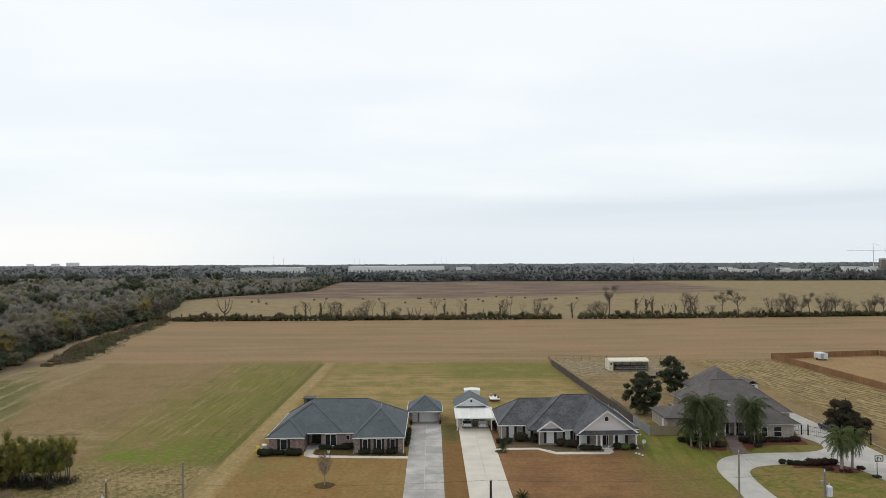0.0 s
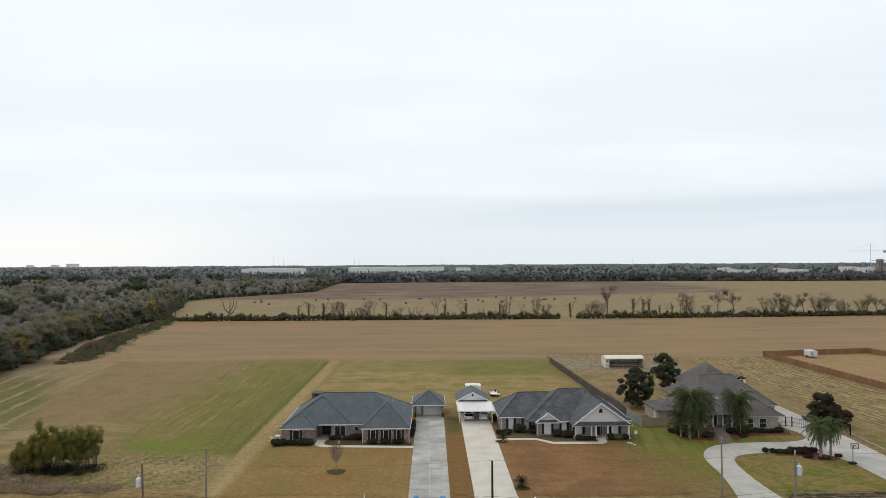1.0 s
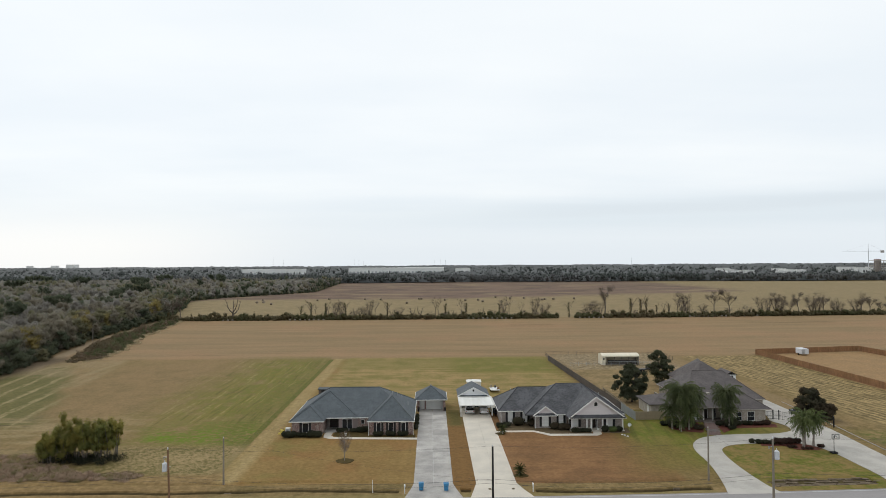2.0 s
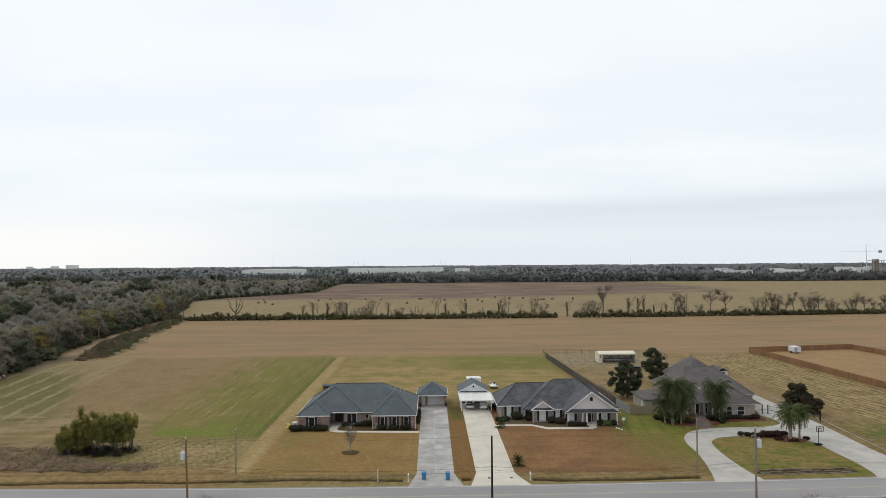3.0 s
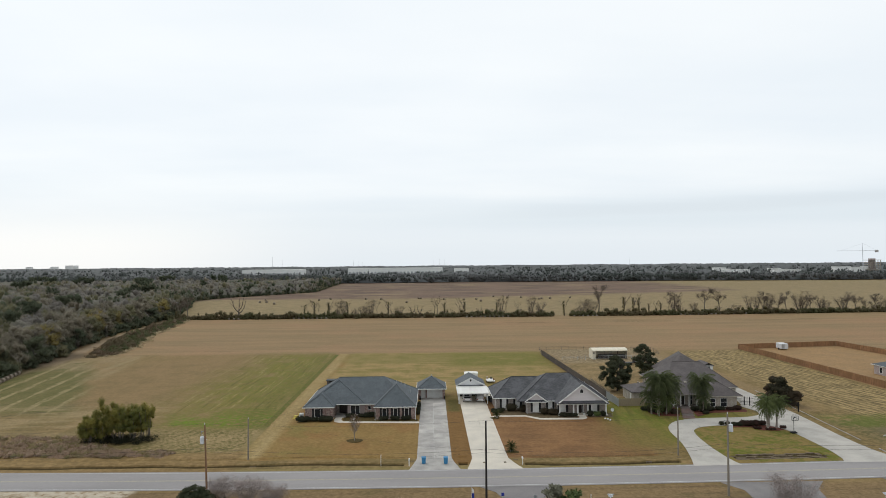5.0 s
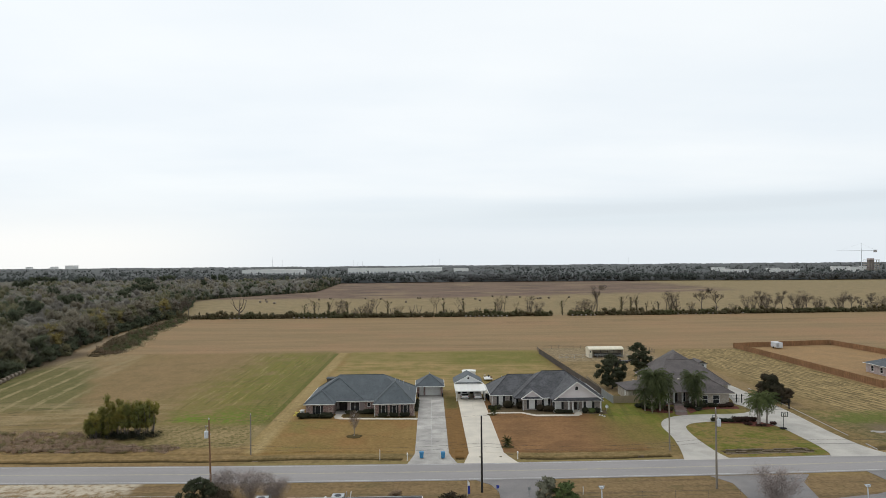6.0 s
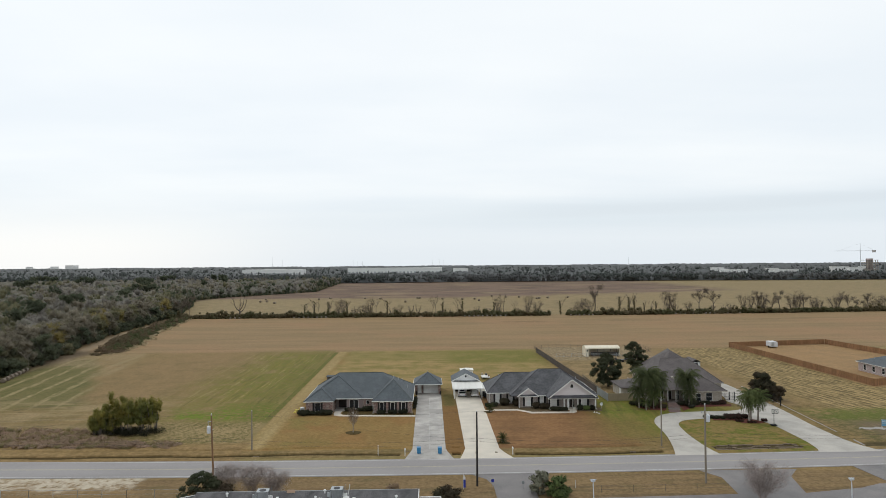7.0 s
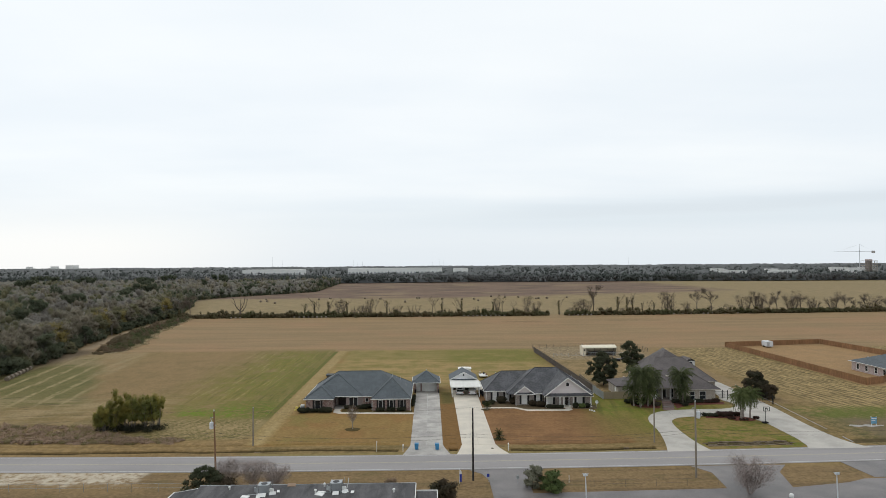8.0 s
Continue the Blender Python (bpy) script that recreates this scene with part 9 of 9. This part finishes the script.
def sheet_mesh(name, grid, mat, up=0.0):
    """A smooth sheet from rows of points."""
    m, n = grid.shape[:2]
    i, j = np.meshgrid(np.arange(n - 1), np.arange(m - 1))
    q = (j * n + i).ravel()
    f = np.stack([q, q + 1, q + n + 1, q + n], 1).astype(np.int32)
    me = bpy.data.meshes.new(name)
    me.vertices.add(m * n)
    me.vertices.foreach_set("co", grid.astype(np.float32).ravel())
    me.loops.add(f.size)
    me.loops.foreach_set("vertex_index", f.ravel())
    me.polygons.add(len(f))
    me.polygons.foreach_set("loop_start", np.arange(0, f.size, 4, dtype=np.int32))
    me.polygons.foreach_set("use_smooth", np.ones(len(f), dtype=bool))
    me.update(calc_edges=True)
    me.materials.append(M[mat])
    return me


WOOD_Y = np.arange(60, 1101, 4.0)
WOOD_X = np.array([wood_edge(v) for v in WOOD_Y])


def left_canopy(x, y):
    """Height of the left-hand wood over the ground."""
    inn = np.interp(y, WOOD_Y, WOOD_X) - x
    ramp = np.interp(inn, (4.0, 5.0, 9.0, 20.0, 40.0), (-0.3, 1.5, 5.0, 9.0, 11.0))
    return ramp * (0.20 + 0.86 * crown_height(x, y, 8.5, 3.0, 0.5)) + 1.6 * crown_height(x, y, 3.1, 8.0, 0.3) * np.clip(inn / 9 - 0.4, 0, 1) - 4.2 * np.clip(inn / 25, 0, 1)


def far_canopy(x, y):
    y0 = 990 - np.maximum(0, x - 250) * 0.11 + 5 * np.sin(x * 0.02)
    inn = y - y0
    ramp = np.interp(inn, (-0.1, 0.0, 5.0, 14.0), (-0.3, 1.0, 11.0, 13.0))
    return ramp * (0.22 + 0.9 * crown_height(x, y, 13.0, 5.0, 0.35)) + 1.5 * np.sin(x * 0.011 + 1) * np.clip(inn / 20, 0, 1) - 6.0 * np.clip(inn / 12, 0, 1)


TONES = ("tone_mauve", "tone_tan", "tone_olive", "tone_ochre", "tone_green")
TONE_WORDS = ("bare mauve-grey crowns", "bare tan-grey crowns", "thin olive crowns", "yellow-ochre crowns", "dark evergreen crowns")


def wood_tree(height, width, seed, tone, label, base=0.35, crowns=15, k=70, size=0.52, r=0.13, bark="bark"):
    """A tree of the wood's edge: trunk and limbs, and a crown of several rounded heads of twigs."""
    rng, nr = random.Random(seed), np.random.default_rng(seed)
    g, tips = limbs(rng, height * 0.92, 0.7, base, 2, 4, r)
    t = thing("woodland_tree", (0, 0, -60), label, "tree", "woodland edge trees")
    child("trunk", mesh_of("trunk", g, bark), t)
    cs, rs = [], []
    for j in range(crowns):
        a, u = rng.uniform(0, 2 * math.pi), (j + rng.random()) / crowns
        z = height * (base + (0.86 - base) * u)
        rad = width * 0.5 * math.sqrt(max(0.04, 1 - (1.35 * u - 0.5) ** 2)) * rng.uniform(0.3, 0.95)
        w = width * rng.uniform(0.16, 0.27)
        cs.append((rad * math.cos(a), rad * math.sin(a), z))
        rs.append((w, w, w * rng.uniform(0.7, 1.0)))
    child("crown", cloud_mesh("crown", sprays(nr, np.array(cs), np.array(rs), k, size, 0.20, 0.6, 0.55), tone), t)
    child("inner_crown", core_mesh("inner_crown", nr, np.array(cs), np.array(rs), tone, 0.6, 1), t)
    return t


def build_woods():
    nr = np.random.default_rng(77)
    rng = random.Random(78)
    # trees along the near edge of the wood: things of their own
    protos = [wood_tree(10.5, 6.5, 600, "tone_tan", "leafless tan-grey tree at the edge of the wood"),
              wood_tree(11.5, 6.0, 601, "tone_tan", "leafless tan-grey tree at the edge of the wood", 0.42),
              wood_tree(9.5, 6.0, 602, "tone_tan", "leafless tan-grey tree at the edge of the wood", 0.38, 13, 70),
              wood_tree(10.0, 6.5, 603, "tone_olive", "thin olive-leaved tree at the edge of the wood", 0.3),
              wood_tree(9.5, 6.5, 604, "tone_ochre", "yellow-ochre leafy tree at the edge of the wood", 0.35),
              wood_tree(8.5, 6.0, 605, "tone_green", "dark evergreen tree at the edge of the wood", 0.2, bark="bark_dark"),
              wood_tree(4.2, 5.6, 606, "tone_green", "dark tangled scrub at the edge of the wood", 0.05, 15, 70, bark="bark_dark"),
              wood_tree(4.0, 5.0, 607, "tone_olive", "low olive scrub at the edge of the wood", 0.05, 14, 70, bark="bark_dark")]
    y = 120.0
    while y < 385:
        for row in range(3):
            x = wood_edge(y) - 1.0 - row * 4.6 - rng.uniform(0, 3)
            patch = math.sin(y * 0.085 + row) + 0.6 * math.sin(y * 0.21 + 2.0)
            if row == 0:
                k = rng.choice((6, 6, 6, 7, 5, 0 if patch > 0 else 6))
            else:
                k = rng.choice((0, 1, 2, 1, 3, 4) if patch > 0.35 else ((3, 3, 1, 2, 5) if patch > -0.5 else (0, 0, 1, 2, 5)))
            s = rng.uniform(0.78, 1.18)
            t = copy_thing(protos[k], pose(x, y + rng.uniform(-2, 2), 0, 0, 0, rng.uniform(0, 360)))
            t.scale = (s, s, s * rng.uniform(0.9, 1.15))
        y += 3.3
    for x, y, k, s in ((-150.5, 261, 4, 1.15), (-153.5, 266, 4, 1.2), (-148.0, 255, 3, 1.1), (-152, 222, 4, 1.1), (-149, 218, 4, 1.0), (-157, 226, 4, 1.0)):
        t = copy_thing(protos[k], pose(x, y, 0, 0, 0, x * 37 % 360))
        t.scale = (s, s, s)
    for p in protos:
        for o in (*p.children_recursive, p):
            bpy.data.objects.remove(o)
    # pale dead stems that show against the dark foot of the wood
    for k, (dx, y) in enumerate(((0.5, 172), (-0.6, 176), (-1.2, 186), (0.4, 263), (-1.0, 268), (-0.5, 322))):
        g, tips = limbs(random.Random(640 + k), rng.uniform(5, 8), 0.55, 0.45, 2, 3, 0.10)
        t = thing("dead_tree", (wood_edge(y) + dx, y, 0), "pale bare dead stem at the edge of the wood", "tree", "dead stems")
        child("trunk", mesh_of("trunk", g, "palm_bark"), t)
    # scrub on the bank between the track and the tan field: brown by the track, green towards the field, bleached grass at its foot
    cs, rs, kind = [], [], []
    for _ in range(1500):
        yy = rng.uniform(203, 356)
        if rng.random() > 0.12 + (yy - 203) / 26:
            continue
        x0 = wood_edge(yy) + float(np.interp(yy, (203, 225, 260, 356), (9.0, 7.0, 6.0, 5.0)))
        x1 = float(np.interp(yy, (203, 225, 250, 272, 338, 356), (-116.5, -117.0, -123.5, -129.6, -140.5, -146.0))) + 1.2 * math.sin(yy * 0.33) + 0.8 * math.sin(yy * 0.9 + 1)
        v = rng.random()
        x = x0 + (x1 - x0) * v
        h = (0.55 + 1.0 * math.sin(math.pi * min(max(v, 0.05), 0.9)) * min(1, 0.4 + (yy - 203) / 60)) * (rng.uniform(0.35, 1.0) if rng.random() < 0.7 else rng.uniform(1.0, 1.9)) * (0.85 + 0.4 * math.sin(yy * 0.21 + v * 4))
        kd = 2 if v > 0.88 else (1 if v < 0.34 + 0.16 * math.sin(yy * 0.11) or yy < 216 or rng.random() < 0.22 or math.sin(yy * 0.47 + v * 9) > 0.75 else 0)
        h *= (0.4 if kd == 2 else 1.0) * min(1.0, 0.25 + (yy - 203) / 22)
        cs.append((x, yy, h * 0.25))
        rs.append((rng.uniform(0.9, 1.8), rng.uniform(0.9, 1.8), h))
        kind.append(kd)
    cs, rs, kind = np.array(cs), np.array(rs), np.array(kind)
    for k, (mat, lab) in enumerate((("scrub_green", "low dark green scrub on the field bank"), ("scrub_brown", "low brown bramble scrub on the field bank"), ("straw", "pale bleached grass along the field bank"))):
        thicket("bank_scrub", nr, cs[kind == k], rs[kind == k], 60 if k < 2 else 40, 0.40, mat, lab, "scrub", 0.25, 0.75, foot=True)

    # the body of the wood: a closed sheet, its dark brown painted for the shade between crowns, and rounded crowns of
    # twigs standing out of it, each of one tone
    ys = np.concatenate([np.arange(96, 400, 2.0), np.arange(400, 1000, 5.0)])
    back = np.concatenate([np.arange(0, 60, 1.6), np.arange(60, 140, 3.0), np.geomspace(140, 900, 70)])
    gx = np.interp(ys, WOOD_Y, WOOD_X)[:, None] - 4.0 - back[None]
    gy = np.repeat(ys[:, None], len(back), 1)
    gz = left_canopy(gx.ravel(), gy.ravel()).reshape(gx.shape)
    tagged(new("woodland", sheet_mesh("woodland", np.stack([gx, gy, gz], 2)[:, ::-1], "crown_gap_shade")), "dark brown sheet below the woodland crowns, coloured as shade", "woodland", kind="stuff")
    crowns = []
    yy = 108.0
    while yy < 985:
        step = 5.6 + 0.0072 * yy
        inn = 6.0 if yy < 380 else 1.5
        deepest = min(0.72 * (yy + 40) + 45 + wood_edge(yy), 420)
        while inn < deepest:
            xx = wood_edge(yy) - inn + rng.uniform(-1.5, 1.5)
            y1 = yy + rng.uniform(-2.2, 2.2)
            w = step * rng.uniform(0.45, 0.85)
            top = float(left_canopy(np.array([xx]), np.array([y1]))[0]) + rng.uniform(1.8, 7.0)
            if yy > 380 and inn < 16:
                top = rng.uniform(8.5, 15)
                w *= 0.7
            tall = w * rng.uniform(0.75, 1.35) if not (yy > 380 and inn < 10) else top * 0.5
            field = math.sin(xx * 0.045 + 1.7 * math.sin(y1 * 0.023)) + 0.7 * math.sin(y1 * 0.061 + xx * 0.027)
            u = 0.2 + 0.6 * rng.random() + 0.34 * field
            # more mauve-grey crowns beyond 330 m, haze put into the choice of tones
            if yy < 330:
                tone = 0 if u < 0.14 else (1 if u < 0.48 else (2 if u < 0.92 else (3 if u < 0.97 else 4)))
            else:
                tone = 0 if u < 0.36 else (1 if u < 0.62 else (2 if u < 0.86 else 4))
                if inn < 16:
                    tone = rng.choice((2, 4, 4, 1, 0))
            if rng.random() < 0.02:
                tone = 4
            crowns.append((xx, y1, top - tall, w, tall, tone))
            inn += step * rng.uniform(0.8, 1.25)
        if yy > 375:
            for dy in np.arange(0, step, 2.4):
                crowns.append((wood_edge(yy + dy) + rng.uniform(-2.5, 0.5), yy + dy, rng.uniform(0.8, 1.6), rng.uniform(1.8, 3.2), rng.uniform(1.6, 3.2), rng.choice((2, 4, 4, 4))))
        yy += step
    for xx, y1, w in ((-265, 560, 6.5), (-259, 563, 5.0), (-272, 557, 5.0), (-221, 357, 4.6), (-216, 360, 3.6), (-235, 633, 3.4), (-416, 618, 6.0), (-408, 620, 5.0), (-351, 810, 5.5), (-174, 240, 3.6), (-196, 292, 3.4), (-200, 296, 3.8), (-204, 299, 3.0), (-300, 640, 6.0), (-330, 700, 6.5), (-318, 696, 5.0), (-420, 760, 7.0), (-432, 764, 6.0), (-500, 820, 7.0), (-290, 860, 6.5), (-302, 858, 5.5), (-380, 900, 7.0), (-560, 880, 7.0), (-548, 884, 6.0), (-240, 470, 4.4), (-310, 500, 5.0), (-255, 760, 5.0)):
        for _ in range(7):
            crowns.append((xx + rng.uniform(-0.8, 0.8) * w, y1 + rng.uniform(-0.8, 0.8) * w, rng.uniform(10.0, 14.0) + (2.0 if y1 > 600 else 0.0), w * 0.62, w * 0.42, 4))
    crowns = np.array(crowns)
    for lo, hi, m, n, size, fine in ((0, 255, 7, 120, 0.44, 1), (255, 430, 6, 64, 0.56, 1), (430, 2000, 5, 26, 0.85, 1)):
        for k, mat in enumerate(TONES):
            c = crowns[(crowns[:, 1] >= lo) & (crowns[:, 1] < hi) & (crowns[:, 5] == k)]
            if len(c):
                cs, rs = heads(nr, c, m, 1.3)
                thicket("woodland", nr, cs, rs, n, size, mat, TONE_WORDS[k] + " of the winter woodland", "woodland", 0.2, 0.5, fine, core=0.5)
    # the far wood, closed to the horizon; distance haze is painted into its greyed colours
    ys = np.concatenate([np.arange(0, 24, 3.0), np.arange(24, 160, 8.0), np.arange(160, 600, 18.0), np.arange(600, 1700, 45.0), np.arange(1700, 3900, 110.0)])
    us = np.linspace(-0.86, 0.86, 520)
    gx = us[None] * (990 + ys[:, None])
    gy = 990 + ys[:, None] - np.maximum(0, gx - 250) * 0.11 + 5 * np.sin(gx * 0.02)
    gz = far_canopy(gx.ravel(), gy.ravel()).reshape(gx.shape)
    tagged(new("distant_woodland", sheet_mesh("distant_woodland", np.stack([gx, gy, gz], 2), "canopy_far")), "distant woodland reaching the horizon, greyed for haze", "woodland", kind="stuff")
    crowns = []
    for _ in range(6400):
        u = rng.random()
        d = rng.uniform(-5, 2) if u < 0.14 else (2.0 + 90 * rng.random() ** 1.5 if u < 0.36 else 2000 * rng.random() ** 1.5)
        xx = rng.uniform(-0.8, 0.8) * (990 + d)
        yy = 990 + d - max(0, xx - 250) * 0.11 + 5 * math.sin(xx * 0.02)
        w = rng.uniform(3.0, 6.0) * (1 + d / 1500)
        top = rng.uniform(10.0, 14.5)
        deep = w * rng.uniform(0.8, 1.3) if d > 12 else top * 0.5
        crowns.append((xx, yy, top - deep, w, deep, 0 if math.sin(xx * 0.013 + 2 * math.sin(d * 0.01)) + rng.uniform(-0.8, 0.8) > -0.1 else 1))
    crowns = np.array(crowns)
    for k, (mat, lab) in enumerate((("far_grey", "bare crowns of the distant woodland, greyed for haze"), ("far_green", "green crowns of the distant woodland, greyed for haze"))):
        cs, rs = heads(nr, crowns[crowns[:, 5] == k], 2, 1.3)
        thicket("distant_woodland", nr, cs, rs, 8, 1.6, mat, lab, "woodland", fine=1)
    dark = []
    for _ in range(90):
        yy = 1000 + 1200 * rng.random() ** 2
        xx = rng.uniform(-0.75, 0.75) * yy
        w = rng.uniform(6.0, 12.0)
        dark.append((xx, yy, float(far_canopy(np.array([xx]), np.array([yy]))[0]) + rng.uniform(0.0, 1.6), w, w * 0.35))
    cs, rs = heads(nr, np.array(dark), 7, 1.2)
    thicket("distant_woodland", nr, cs, rs, 14, 1.2, "wood_pine", "dark taller trees of the distant woodland, greyed for haze", "woodland")


# ---------------------------------------------------------------- far buildings
def far_block(name, x0, x1, y0, y1, z0, z1, label, mat="white", bays=0):
    b = thing(name, ((x0 + x1) / 2, y0, 0), label, "building")
    part("wall", Geo().box(x0, x1, y0, y1, 0, z1), mat, b)
    part("roof", Geo().box(x0 - 0.5, x1 + 0.5, y0 - 0.5, y1 + 0.5, z1, z1 + 0.6), "metal_roof", b)
    if bays:
        w = (x1 - x0) / bays
        for k in range(bays):
            part("bay_door", Geo().box(x0 + k * w + w * 0.25, x0 + k * w + w * 0.75, y0 - 0.15, y0 - 0.02, 0, z1 * 0.55), "galv", b)
    return b


def build_far():
    far_block("warehouse", -452, -310, 1500, 1560, 0, 17, "long white warehouse among distant trees", bays=20)
    far_block("warehouse", -206, 30, 1560, 1640, 0, 18, "very long low white warehouse among distant trees", bays=26)
    far_block("warehouse", 60, 96, 1560, 1600, 0, 16, "white warehouse among distant trees", bays=5)
    # white walls here carry the distance haze in their colour
    far_block("office_block", -2520, -2462, 4400, 4460, 0, 29, "distant office block on the horizon, painted pale for haze", "white")
    far_block("office_block", -2622, -2588, 4400, 4440, 0, 22, "distant office block on the horizon, painted pale for haze", "white")
    far_block("office_block", -2790, -2765, 4400, 4440, 0, 21, "distant office block on the horizon, painted pale for haze", "white")
    rng = random.Random(31)
    for k in range(16):
        x, y = rng.uniform(560, 1150), rng.uniform(1090, 1500)
        w = rng.uniform(12, 40)
        far_block("house", x, x + w, y, y + 12, 0, rng.uniform(11, 15), "pale low house among distant trees")
    for x, y, h in ((-700, 2800, 62), (-655, 2800, 46), (-330, 2700, 44), (-310, 2700, 42), (-290, 2700, 38), (40, 2700, 46), (60, 2700, 42), (830, 2600, 46), (12, 2700, 40)):
        solo("radio_mast", Geo().tube([(x, y, 0), (x, y, h)], [0.45, 0.3], 5), "galv", "thin steel radio mast on the horizon", "mast", "radio masts", origin=(x, y, 0))
    # the crane's pale grey stands for haze over the distance
    c = thing("tower_crane", (917, 1300, 0), "tall tower crane beside a half-built block", "crane")
    part("tower", Geo().tube([(917, 1300, 0), (917, 1300, 50)], [0.7, 0.7], 4), "transformer", c)
    part("cathead", Geo().tube([(917, 1300, 50), (917, 1300, 65)], [0.6, 0.3], 4), "transformer", c)
    part("jib", Geo().tube([(862, 1300, 49.5), (917, 1300, 49.5)], [0.3, 0.5], 4), "transformer", c)
    part("counter_jib", Geo().tube([(917, 1300, 49.5), (950, 1300, 49.5)], [0.5, 0.45], 4), "transformer", c)
    part("counterweight", Geo().box(944, 950, 1298.5, 1301.5, 46, 51), "concrete", c)
    part("tie_bar", Geo().tube([(870, 1300, 50), (917, 1300, 65), (948, 1300, 50)], [0.12] * 3, 4), "transformer", c)
    # slabs and columns lightened to tan, again with haze in the colour
    b = thing("building_shell", (945, 1310, 0), "half-built brown concrete block below the crane", "building")
    for k in range(6):
        part("floor_slab", Geo().box(934, 958, 1302, 1322, 5 * k + 4, 5 * k + 5), "brick_tan", b)
    for x in (935, 940, 946, 952, 957):
        part("column", Geo().box(x - 0.5, x + 0.5, 1303, 1304, 0, 30), "brick_tan", b)
    part("core", Geo().box(941, 950, 1308, 1318, 0, 33), "brick_pink", b)


build_garden()
build_willows()
build_near_plants()
build_hedgerow()
build_woods()
build_far()
